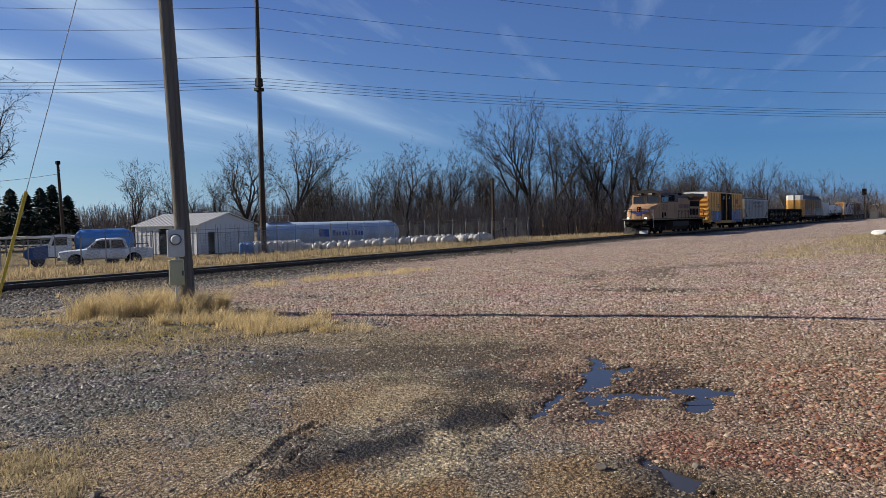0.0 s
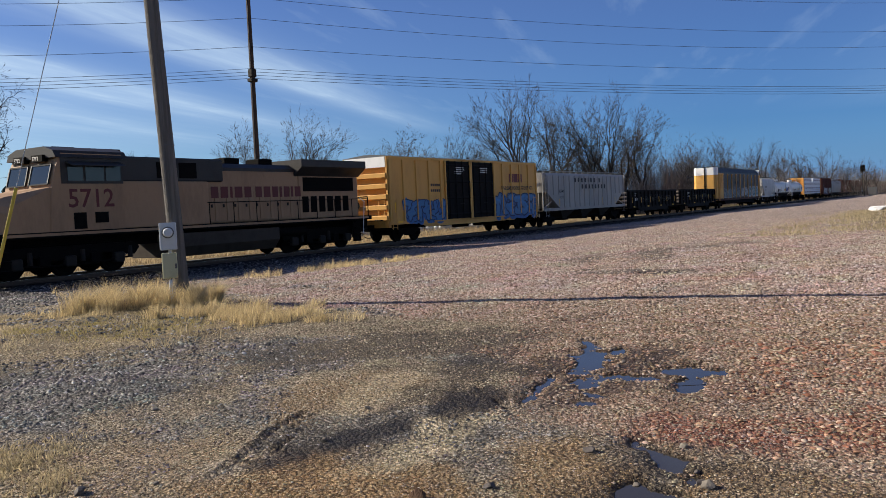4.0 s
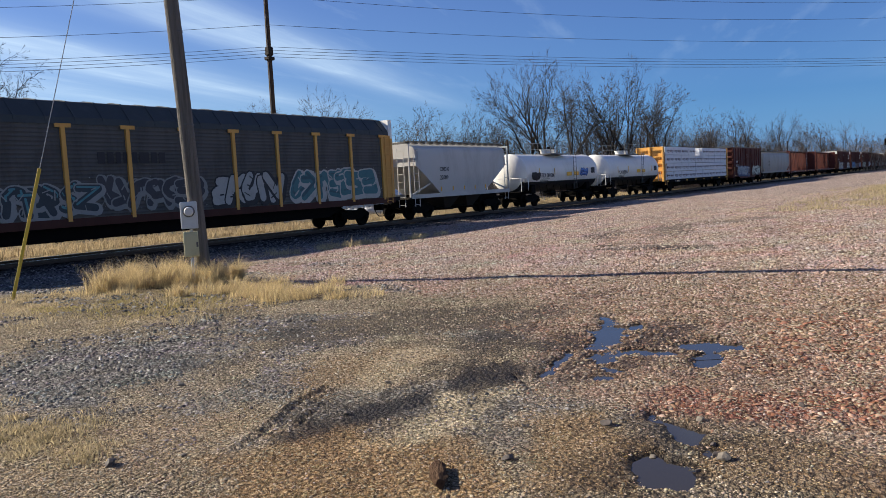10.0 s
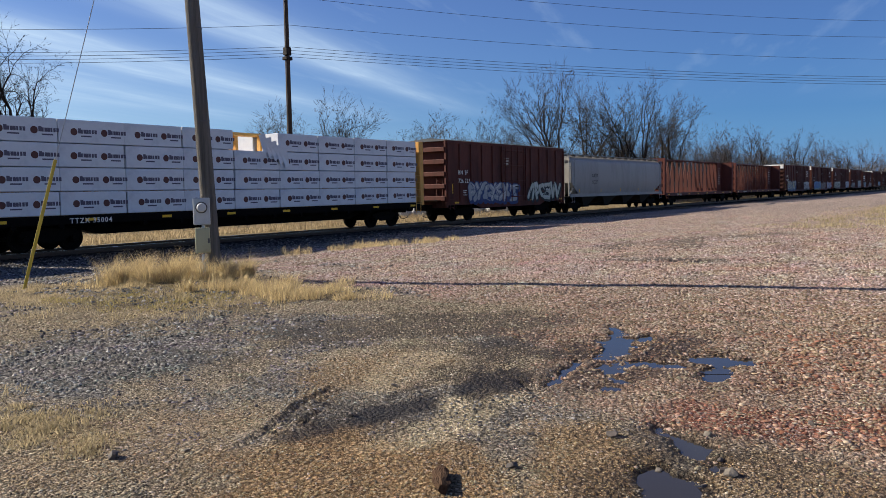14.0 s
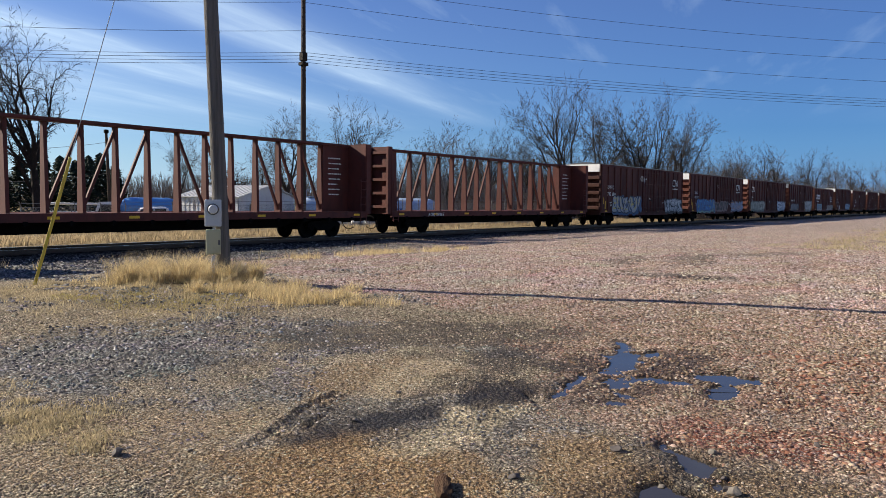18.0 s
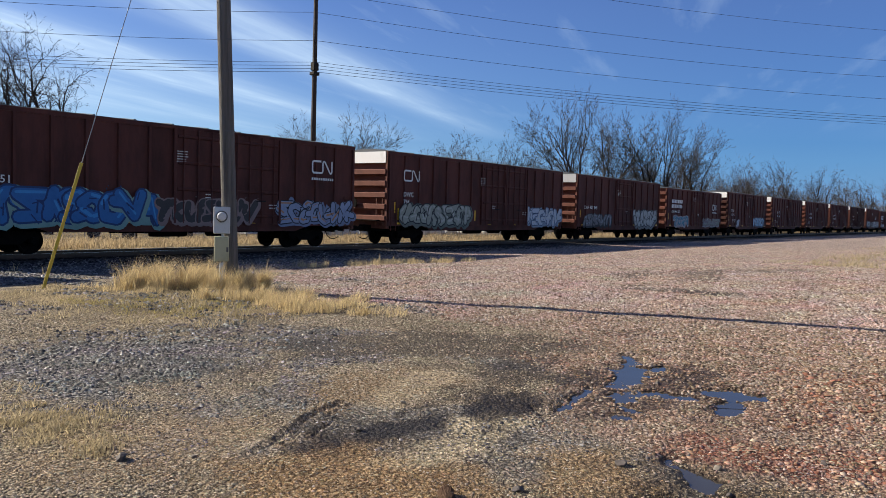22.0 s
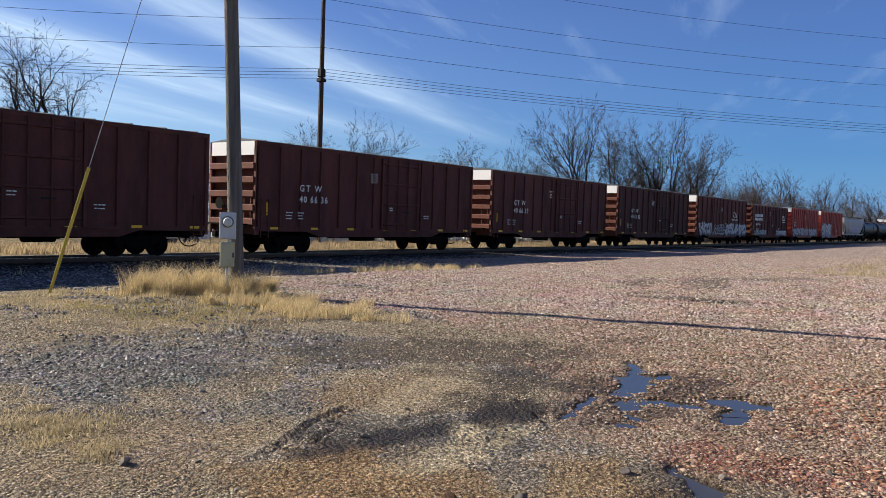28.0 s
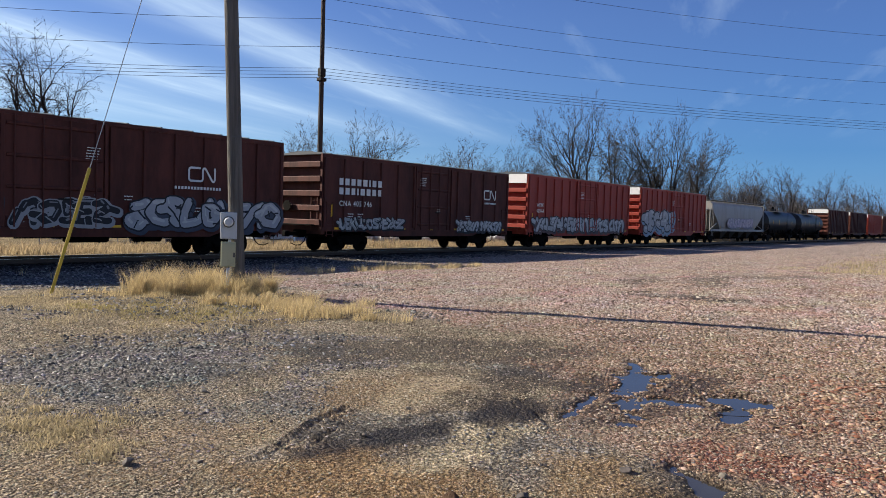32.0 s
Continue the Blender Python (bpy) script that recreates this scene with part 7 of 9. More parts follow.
    pl.rings([[(-h + 0.2 + 0.3 * abs(y) / 1.35, y, 0.1), (-h + 0.45 + 0.3 * abs(y) / 1.35, y, 0.1), (-h + 0.65 + 0.3 * abs(y) / 1.35, y, 0.78), (-h + 0.5 + 0.3 * abs(y) / 1.35, y, 0.78)] for y in (-1.35, -0.7, 0, 0.7, 1.35)])
    part("snow_plough", pl, surf("scuffed_plough", (0.02, 0.019, 0.018), (0.06, 0.055, 0.05), 0.8, 0.0, 3, 20, 0.7), c, "scuffed black snow plough")
    part("plough_edge", Mesh().prism([(-h + 0.30, 0.1), (-h + 0.38, 0.1), (-h + 0.46, 0.42), (-h + 0.40, 0.42)], -1.3, -0.35, "y"), M_GREY2, c, "chipped white plough edge")
    part("footboard_stripe", Mesh().box(-h + 0.49, -h + 0.6, -1.45, 1.45, 1.60, 1.65), yel, c)
    for i in range(6):
        y = -0.9 + i * 0.36
        part("brake_hose", Mesh().path([(-h + 0.45, y, 1.1), (-h + 0.3, y + 0.02, 0.7), (-h + 0.28, y + 0.1, 0.45)], 0.03, 5), M_BLACK, c)
    for s in (-1, 1):
        k = part("coupler", coupler_me, None, c)
        k.matrix_basis = pose(s * (h - 0.35), 0, 0, 0, 0, 0 if s > 0 else 180)


# ---- covered hoppers ----
def covered_hopper(u0, u1, label, mat, top, ribs=0, bays=3, bulge=0.0, slope=2.4, knee=3.0, inset=0.75):
    c, h = car("covered_hopper", u0, u1, label, "covered hopper", "covered hoppers")
    W = 1.58
    end = h - inset
    body = Mesh()

    def lvl(z):
        xe = end if z >= knee else end - slope * (knee - z) / (knee - 1.42)
        t = (z - 1.42) / (top - 1.42)
        ye = W - bulge * (2 * t - 1.0) ** 2 if bulge else W
        if z > top - 0.3:
            ye -= (0.45 if bulge else 0.12) * ((z - top + 0.3) / 0.3) ** 2
        return [(-xe, -ye, z), (xe, -ye, z), (xe, ye, z), (-xe, ye, z)]
    zs = sorted({1.42, 1.7, 2.1, 2.5, knee, knee + 0.01, 3.3, 3.8}) + [ top - 0.3, top - 0.2, top - 0.1, top]
    body.rings([lvl(z) for z in zs])
    shell = part("body", body, mat, c, "", True)
    part("roof", Mesh().prism([(-1.1, top - 0.05), (1.1, top - 0.05), (0.7, top + 0.1), (-0.7, top + 0.1)], -end, end), mat, c)
    for x in np.linspace(-end + 0.8, end - 0.8, 10):
        part("roof_hatch", shared(("hatch", mat.name, top), lambda: Mesh().box(-0.55, 0.55, -0.3, 0.3, top + 0.08, top + 0.2, 0.03), mat, "roof_hatch"), None, c).matrix_basis = pose(x, 0, 0)
    wk = Mesh()
    for s in (-1, 1):
        wk.box(-end - 0.1, end + 0.1, s * 1.0 - 0.2, s * 1.0 + 0.2, top + 0.16, top + 0.2)
    for x in np.linspace(-end, end, 14):
        wk.box(x - 0.02, x + 0.02, -1.2, 1.2, top + 0.02, top + 0.16)
    part("roof_walkway", wk, M_GALV, c, "galvanised roof walkway")
    if ribs:
        rb = shared(("hrib", mat.name, top), lambda: Mesh().prism([(-0.06, 0), (-0.03, -0.06), (0.03, -0.06), (0.06, 0)], 1.45, top - 0.2, "z"), mat, "side_rib")
        rs_ = shared(("hrib2", mat.name, top), lambda: Mesh().prism([(-0.06, 0), (-0.03, -0.06), (0.03, -0.06), (0.06, 0)], knee - 0.2, top - 0.2, "z"), mat, "side_rib")
        for x in np.linspace(-end + 0.1, end - 0.1, ribs):
            for s in (-1, 1):
                part("side_rib", rb if abs(x) < end - slope + 0.1 else rs_, None, c).matrix_basis = pose(x, s * W, 0, 0, 0, 0 if s < 0 else 180)
    # lower sill and hopper bays
    for s in (-1, 1):
        part("side_sill", Mesh().box(-h + 0.3, h - 0.3, s * 1.5 - 0.06, s * 1.5 + 0.06, 1.22, 1.45), mat, c)
    for s in (-1, 1):
        part("stub_sill", Mesh().box(s * h - 3.2 * (s > 0), s * h + 3.2 * (s < 0), -0.3, 0.3, 0.75, 1.2), M_BLACK, c)
    bw = (2 * (end - slope)) / bays
    for k in range(bays):
        x = -(end - slope) + (k + 0.5) * bw
        b = Mesh()
        b.rings([[(x - bw * 0.43, -1.45, 1.42), (x + bw * 0.43, -1.45, 1.42), (x + bw * 0.43, 1.45, 1.42), (x - bw * 0.43, 1.45, 1.42)], [(x - 0.3, -1.0, 0.5), (x + 0.3, -1.0, 0.5), (x + 0.3, 1.0, 0.5), (x - 0.3, 1.0, 0.5)]])
        bay = part("hopper_bay", b, M_STEEL if ribs == 0 else M_STEEL, c, "rust-stained discharge hopper")
        part("outlet_gate", Mesh().box(x - 0.5, x + 0.5, -1.1, 1.1, 0.4, 0.52), M_BLACK, bay)
    part("discharge_pipe", Mesh().tube((-end + slope, -0.9, 0.62), (end - slope, -0.9, 0.62), 0.06, n=8), M_BLACK, c)
    for s in (-1, 1):
        fr = Mesh()
        for y in (-1.45, 1.45):
            fr.box(s * (h - 0.25) - 0.04, s * (h - 0.25) + 0.04, y - 0.04, y + 0.04, 1.3, top)
            fr.tube((s * (h - 0.3), y, 1.4), (s * (end - slope + 0.4), y * 0.9, 2.2), 0.05, n=6)
        fr.box(s * (h - 0.25) - 0.04, s * (h - 0.25) + 0.04, -1.45, 1.45, top - 0.1, top)
        part("end_frame", fr, mat, c)
        part("end_deck", Mesh().box(s * h - s * 0.05 - 1.6 * (s > 0), s * h - s * 0.05 + 1.6 * (s < 0), -1.5, 1.5, 1.2, 1.28), M_STEEL, c)
        part("ladder", ladder(0.45, top - 1.0, 8, mat), None, c).matrix_basis = pose(s * (h - 0.75), -W + 0.05, 0.75)
        part("side_ladder", ladder(0.45, top - 1.0, 8, mat), None, c).matrix_basis = pose(s * (h - 0.22), -0.9 * -s, 0.75, 0, 0, -90 if s < 0 else 90)
    for x in np.linspace(-end + slope, end - slope, 5):
        part("reflector", reflector_v_me, None, c).matrix_basis = pose(x, -W - 0.005 + (bulge * 0.6 if bulge else 0), 1.85)
    running_gear(c, h, 1.9)
    return c, h


# ---- gondolas ----
def gondola(u0, u1, label, seed):
    c, h = car("gondola", u0, u1, label, "gondola", "gondolas")
    part("floor", Mesh().box(-h, h, -1.45, 1.45, 1.05, 1.2), M_GONDOLA, c)
    part("centre_sill", Mesh().box(-h, h, -0.35, 0.35, 0.72, 1.05), M_BLACK, c)
    for s in (-1, 1):
        part("side_wall", Mesh().box(-h, h, s * 1.47 - 0.02, s * 1.47 + 0.02, 0.95, 2.62), M_GONDOLA, c)
        part("top_chord", Mesh().box(-h, h, s * 1.5 - 0.08, s * 1.5 + 0.08, 2.58, 2.74, 0.02), M_GONDOLA, c)
        part("side_sill", Mesh().prism([(-h, 0.95), (-h + 2.8, 0.95), (-h + 3.8, 0.62), (h - 3.8, 0.62), (h - 2.8, 0.95), (h, 0.95), (h, 1.15), (-h, 1.15)], s * 1.5 - 0.06, s * 1.5 + 0.06, "y"), M_GONDOLA, c)
        rb = shared(("gpost",), lambda: Mesh().prism([(-0.13, 0), (-0.07, -0.13), (0.07, -0.13), (0.13, 0)], 0.98, 2.6, "z"), M_GONDOLA, "side_post")
        for x in np.linspace(-h + 0.3, h - 0.3, 14):
            part("side_post", rb, None, c).matrix_basis = pose(x, s * 1.49, 0, 0, 0, 0 if s < 0 else 180)
        e = part("end_wall", Mesh().box(s * h - 0.04, s * h + 0.04, -1.5, 1.5, 0.95, 2.7), M_GONDOLA, c)
        # end corrugations use a paler copy of the black paint to show sunlight
        for k in range(4):
            part("corrugation", shared(("gcor",), lambda: Mesh().prism([(0, -0.16), (0.13, -0.05), (0.13, 0.05), (0, 0.16)], -1.42, 1.42, "y"), surf("lit_gondola_end", (0.12, 0.10, 0.085), (0.05, 0.04, 0.035), 0.6, 0, 2, 20, 0.5), "corrugation"), None, e).matrix_basis = pose(s * (h + 0.04), 0, 1.3 + k * 0.38, 0, 0, 0 if s > 0 else 180)
        part("ladder", ladder(0.42, 1.7, 4, M_GONDOLA), None, c).matrix_basis = pose(s * (h - 0.5), -1.63, 0.7)
    for x in np.linspace(-h + 0.9, h - 0.9, 6):
        part("reflector", reflector_v_me, None, c).matrix_basis = pose(x, -1.63, 1.75)
    for x in np.linspace(-h + 1.5, h - 1.5, 4):
        part("sill_reflector", reflector_me, None, c).matrix_basis = pose(x, -1.625, 1.08)
    # chalk tags: thin hollow strokes
    rs = random.Random(seed)
    m = Mesh()
    x = -h + 3.2 if seed == 1 else -h + 5.0
    while x < h - 2.5:
        w, hh = rs.uniform(0.25, 0.5), rs.uniform(0.35, 0.6)
        z = rs.uniform(1.55, 1.75)
        for a, b in (((x, z), (x + w, z)), ((x, z), (x, z + hh)), ((x, z + hh), (x + w, z + hh)), ((x + w, z + hh * rs.uniform(0.4, 1)), (x + w, z)), ((x, z + hh * 0.5), (x + w, z + hh * rs.uniform(0.3, 0.8)))):
            if rs.random() < 0.85:
                m.tube((a[0], -1.635, a[1]), (b[0], -1.635, b[1]), 0.012, n=4)
        x += w + rs.uniform(0.25, 0.55)
    part("chalk_tags", m, surf("thin_chalk", (0.17, 0.17, 0.165), (0.06, 0.06, 0.06), 0.9, 0, 3, 30, 0.8, 0), c, "thin white chalked tags")
    running_gear(c, h, 2.4)
    return c, h


# ---- the car carrier ----
M_RACK = surf("dull_galvanised_side_panels", (0.088, 0.086, 0.083), (0.04, 0.038, 0.036), 0.6, 0.15, 1.2, 20, 0.7, 0.08, (1, 1, 0.3))
M_RACKROOF = surf("dark_green_grey_roof", (0.045, 0.052, 0.055), (0.085, 0.09, 0.09), 0.55, 0.1, 1.5, 20, 0.5, 0.05)


def autorack(u0, u1):
    c, h = car("autorack", u0, u1, "yellow and galvanised enclosed car carrier with graffiti", "autorack")
    W, eave, top = 1.58, 4.75, 5.72
    part("underframe", Mesh().prism([(-h, 1.15), (-h + 4.4, 1.15), (-h + 5.6, 0.6), (h - 5.6, 0.6), (h - 4.4, 1.15), (h, 1.15), (h, 1.35), (-h, 1.35)], -1.35, 1.35, "y"), M_BLACK, c)
    part("deck", Mesh().box(-h, h, -W, W, 1.2, 1.4), M_STEEL, c)
    # roof with sloping shoulders
    r = Mesh().prism([(-W, eave), (W, eave), (W - 0.05, eave + 0.25), (1.0, top - 0.1), (0.4, top), (-0.4, top), (-1.0, top - 0.1), (-W + 0.05, eave + 0.25)], -h + 0.75, h - 0.75)
    part("roof", r, M_RACKROOF, c, "corrugated dark grey roof")
    rb = shared(("arroof",), lambda: Mesh().prism([(-W, eave), (W, eave), (W - 0.03, eave + 0.27), (1.0, top - 0.07), (0.4, top + 0.03), (-0.4, top + 0.03), (-1.0, top - 0.07), (-W + 0.03, eave + 0.27)], -0.04, 0.04), M_RACKROOF, "roof_rib")
    for x in np.linspace(-h + 1.2, h - 1.2, 24):
        part("roof_rib", rb, None, c).matrix_basis = pose(x, 0, 0)
    n = 10
    xs = np.linspace(-h + 3.2, h - 1.4, n)
    for s in (-1, 1):
        for a, b in zip(xs, xs[1:]):
            p = part("side_panel", shared(("arpanel",), lambda: panel_mesh(xs[1] - xs[0] - 0.16, eave), M_RACK, "side_panel"), None, c)
            p.matrix_basis = pose((a + b) / 2, s * (W - 0.05), 0, 0, 0, 0 if s < 0 else 180)
        post = shared(("arpost",), lambda: Mesh().box(-0.08, 0.08, -0.08, 0.02, 1.3, eave + 0.02), M_YELLOW, "side_post")
        for x in xs:
            p = part("side_post", post, None, c)
            p.matrix_basis = pose(x, s * (W - 0.02), 0, 0, 0, 0 if s < 0 else 180)
            part("post_cap", shared(("arcap",), lambda: Mesh().box(-0.3, 0.3, -0.1, -0.06, eave - 0.12, eave + 0.02), M_YELLOW, "post_cap"), None, p)
        part("side_sill", Mesh().box(-h + 0.5, h - 0.5, s * W - 0.05, s * W + 0.05, 1.1, 1.4), M_DARK, c)
        part("yellow_end_panel", Mesh().box(-h + 0.75, -h + 3.15, s * W - 0.05, s * W + 0.03, 1.35, eave), M_YELLOW, c)
        for k in range(4):
            part("door_rib", shared(("arrib",), lambda: Mesh().box(-0.03, 0.03, -0.05, 0, 1.45, eave - 0.1), M_YELLOW, "door_rib"), None, c).matrix_basis = pose(-h + 1.05 + k * 0.62, s * (W + 0.03), 0, 0, 0, 0 if s < 0 else 180)
        for z in (1.9, 3.1, 4.3):
            part("door_bar", Mesh().box(-h + 0.85, -h + 3.05, min(s * (W + 0.03), s * (W + 0.06)), max(s * (W + 0.03), s * (W + 0.06)), z - 0.03, z + 0.03), M_YELLOW, c)
        part("top_rail", Mesh().box(-h + 0.75, -h + 3.4, s * W - 0.06, s * W + 0.06, eave - 0.05, eave + 0.06), M_YELLOW, c)
        part("yellow_end_panel", Mesh().box(h - 1.35, h - 0.7, s * W - 0.05, s * W + 0.03, 1.35, eave), M_YELLOW, c)
    for s in (-1, 1):
        for q in (-1, 1):
            d = Mesh()
            prof = [(s * (h - 0.75), q * 1.58), (s * (h - 0.35), q * 1.5), (s * (h - 0.05), q * 1.15), (s * h, q * 0.03), (s * (h - 0.12), q * 0.03), (s * (h - 0.75), q * 1.0)]
            d.prism(prof, 1.15, eave - 0.15, "z")
            part("end_door", d, M_YELLOW, c, "yellow rounded end door")
            d = Mesh().prism(prof, eave - 0.145, top - 0.12, "z")
            part("upper_end_door", d, M_WHITE, c, "white upper end door")
            part("door_edge", Mesh().tube((s * (h + 0.03), q * 0.06, 1.15), (s * (h + 0.03), q * 0.06, top - 0.15), 0.03, n=6), M_BLACK, c)
        part("end_ladder", ladder(0.45, 3.6, 9, M_YELLOW), None, c).matrix_basis = pose(s * (h - 1.0), -W - 0.04, 1.1)
    graffiti(c, -h + 3.6, -h + 9.4, 1.45, 2.75, (0.04, 0.05, 0.06), (0.24, 0.25, 0.25), 31, -W - 0.0, (0.08, 0.22, 0.25))
    graffiti(c, -h + 9.6, -h + 14.6, 1.6, 2.9, (0.05, 0.05, 0.06), (0.20, 0.21, 0.21), 32, -W - 0.0)
    graffiti(c, -h + 14.8, -h + 19.2, 1.5, 2.9, (0.34, 0.34, 0.33), (0.03, 0.03, 0.035), 33, -W - 0.0)
    graffiti(c, -h + 19.4, h - 1.6, 1.5, 3.0, (0.06, 0.16, 0.18), (0.40, 0.40, 0.37), 34, -W - 0.0, (0.05, 0.1, 0.12))
    blocks(c, -h + 9.6, 3.35, [0.3, 0.26, 0.2, 0.2, 0.3, 0.42, 0.26, 0.28], 0.42, 0.1, M_INK, -W + 0.0)
    running_gear(c, h, 3.3)
    return c, h


def panel_mesh(w, eave):
    m = Mesh().box(-w / 2, w / 2, -0.012, 0.012, 1.4, eave)
    for k in range(22):
        z = 1.45 + k * (eave - 1.5) / 22
        m.prism([(-0.012, z), (-0.03, z + 0.05), (-0.012, z + 0.1)], -w / 2 + 0.04, w / 2 - 0.04)
    return m


# ---- tank cars ----
def tank_car(u0, u1, label, mat, lower, seed, number=None):
    c, h = car("tank_car", u0, u1, label, "tank car", "tank cars")
    R_, zc, L = 1.42, 2.45, h - 0.25
    prof = [(-L, 0.02), (-L + 0.05, 0.5), (-L + 0.18, 0.95), (-L + 0.38, 1.27), (-L + 0.62, 1.45), (-L + 0.85, R_)]
    prof += [(x, R_) for x in (-L * 0.5, 0.0, L * 0.5)]
    prof += [(-x, r) for x, r in prof[:6][::-1]]
    m = Mesh()
    n = 40
    rs = [[(x, r * math.cos(2 * math.pi * i / n), zc + r * math.sin(2 * math.pi * i / n)) for i in range(n)] for x, r in prof]
    m.rings(rs)
    split = zc - 0.55
    m.m = [1 if sum(m.v[i][2] for i in f) / len(f) < split and abs(m.v[f[0]][0]) < L - 0.3 else 0 for f in m.f]
    part("tank_shell", m, [mat, lower], c, "", True)
    for x in (-L * 0.45, L * 0.12, L * 0.45):
        b = Mesh()
        rr = [[(x + dx, (R_ + 0.02) * math.cos(a), zc + (R_ + 0.02) * math.sin(a)) for dx in (-0.05, 0.05)] for a in np.linspace(-0.4, math.pi + 0.4, 25)]
        for p, q in zip(rr, rr[1:]):
            b.add([p[0], p[1], q[1], q[0]], [(0, 1, 2, 3)])
        part("shell_band", b, mat, c)
    # top platform with rails and valves
    pf = Mesh().box(-1.7, 1.5, -1.15, 1.15, zc + R_ - 0.04, zc + R_ + 0.04)
    part("platform", pf, M_GALV, c, "grated walkway on top of the tank")
    rl = Mesh()
    zt = zc + R_
    for s in (-1, 1):
        rl.path([(-1.65, s * 1.1, zt), (-1.65, s * 1.1, zt + 0.95), (1.3, s * 1.1, zt + 0.95), (1.45, s * 1.1, zt + 0.8), (1.45, s * 1.1, zt)], 0.025)
        rl.path([(-1.65, s * 1.1, zt + 0.5), (1.4, s * 1.1, zt + 0.5)], 0.018)
        for x in (-0.6, 0.5):
            rl.tube((x, s * 1.1, zt), (x, s * 1.1, zt + 0.95), 0.02, n=6)
    part("safety_railing", rl, M_GALV if seed < 3 else M_BLACK, c)
    part("manway", Mesh().tube((-0.3, 0, zt), (-0.3, 0, zt + 0.32), 0.4, n=16).tube((-0.3, 0, zt + 0.32), (-0.3, 0, zt + 0.4), 0.46, n=16), mat, c)
    part("valve", Mesh().tube((0.55, 0.1, zt), (0.55, 0.1, zt + 0.55), 0.12, n=8).box(0.35, 0.75, 0.0, 0.2, zt + 0.45, zt + 0.62), M_BLACK, c)
    part("valve_box", Mesh().box(0.85, 1.25, -0.25, 0.25, zt + 0.02, zt + 0.4, 0.03), mat, c)
    part("ladder", ladder(0.5, 2.9, 9, M_GALV if seed < 3 else M_BLACK), None, c).matrix_basis = pose(1.7, -R_ - 0.06, 1.1)
    for s in (-1, 1):
        part("stub_sill", Mesh().box(s * h - 2.6 * (s > 0), s * h + 2.6 * (s < 0), -0.35, 0.35, 0.72, 1.15), M_BLACK, c)
        part("saddle", Mesh().box(s * (h - 2.3) - 0.35, s * (h - 2.3) + 0.35, -1.2, 1.2, 0.95, 1.6, 0.05), M_BLACK, c)
        part("end_platform", Mesh().box(s * h - 0.45 - 0.25 * s, s * h + 0.45 - 0.25 * s, -1.4, 1.4, 1.1, 1.16), M_BLACK, c)
        part("end_railing", Mesh().path([(s * (h - 0.1), -1.4, 1.15), (s * (h - 0.1), -1.4, 2.1), (s * (h - 1.0), -1.48, 2.1), (s * (h - 1.0), -1.48, 1.2)], 0.025).path([(s * (h - 0.1), 1.4, 1.15), (s * (h - 0.1), 1.4, 2.1), (s * (h - 0.1), -1.4, 2.1)], 0.025), M_WHITE if seed < 3 else M_BLACK, c)
        for x in (0.25, 0.62):
            part("reflector", reflector_v_me, None, c).matrix_basis = pose(s * L * x, -R_ - 0.012, zc + 0.05)
    part("side_walkway", Mesh().path([(-h + 2.9, -1.35, 0.95), (h - 2.9, -1.35, 0.95)], 0.03), M_BLACK, c)
    for k, x in enumerate(np.linspace(-h + 3.2, h - 3.2, 8)):
        part("bracket", shared(("tbr",), lambda: Mesh().tube((0, -1.35, 0.7), (0, -1.25, 1.5), 0.03, n=5), M_BLACK, "bracket"), None, c).matrix_basis = pose(x, 0, 0)
    part("outlet_valve", Mesh().box(-0.4, 0.4, -0.4, 0.4, 0.65, 1.12, 0.05), M_BLACK, c)
    if number:
        lettering(c, number, -L * 0.62, zc - 0.35, 0.42, M_INK, -R_ - 0.03)
        bars(c, -L * 0.62, zc - 0.5, [1.6, 1.3, 0.9], M_INK, -R_ - 0.03, 0.05, 0.12)
        part("warning_placard", Mesh().box(L * 0.05, L * 0.05 + 0.9, -R_ - 0.035, -R_ - 0.03, zc - 0.3, zc + 0.0), M_SAFETY, c)
        part("warning_placard", Mesh().box(L * 0.25, L * 0.25 + 0.8, -R_ - 0.035, -R_ - 0.03, zc - 0.3, zc + 0.0), M_SAFETY, c)
        part("data_panel", Mesh().box(L * 0.72, L * 0.72 + 0.75, -R_ - 0.03, -R_ - 0.025, zc - 0.15, zc + 0.3), M_INK, c)
    running_gear(c, h, 2.3)
    return c, h


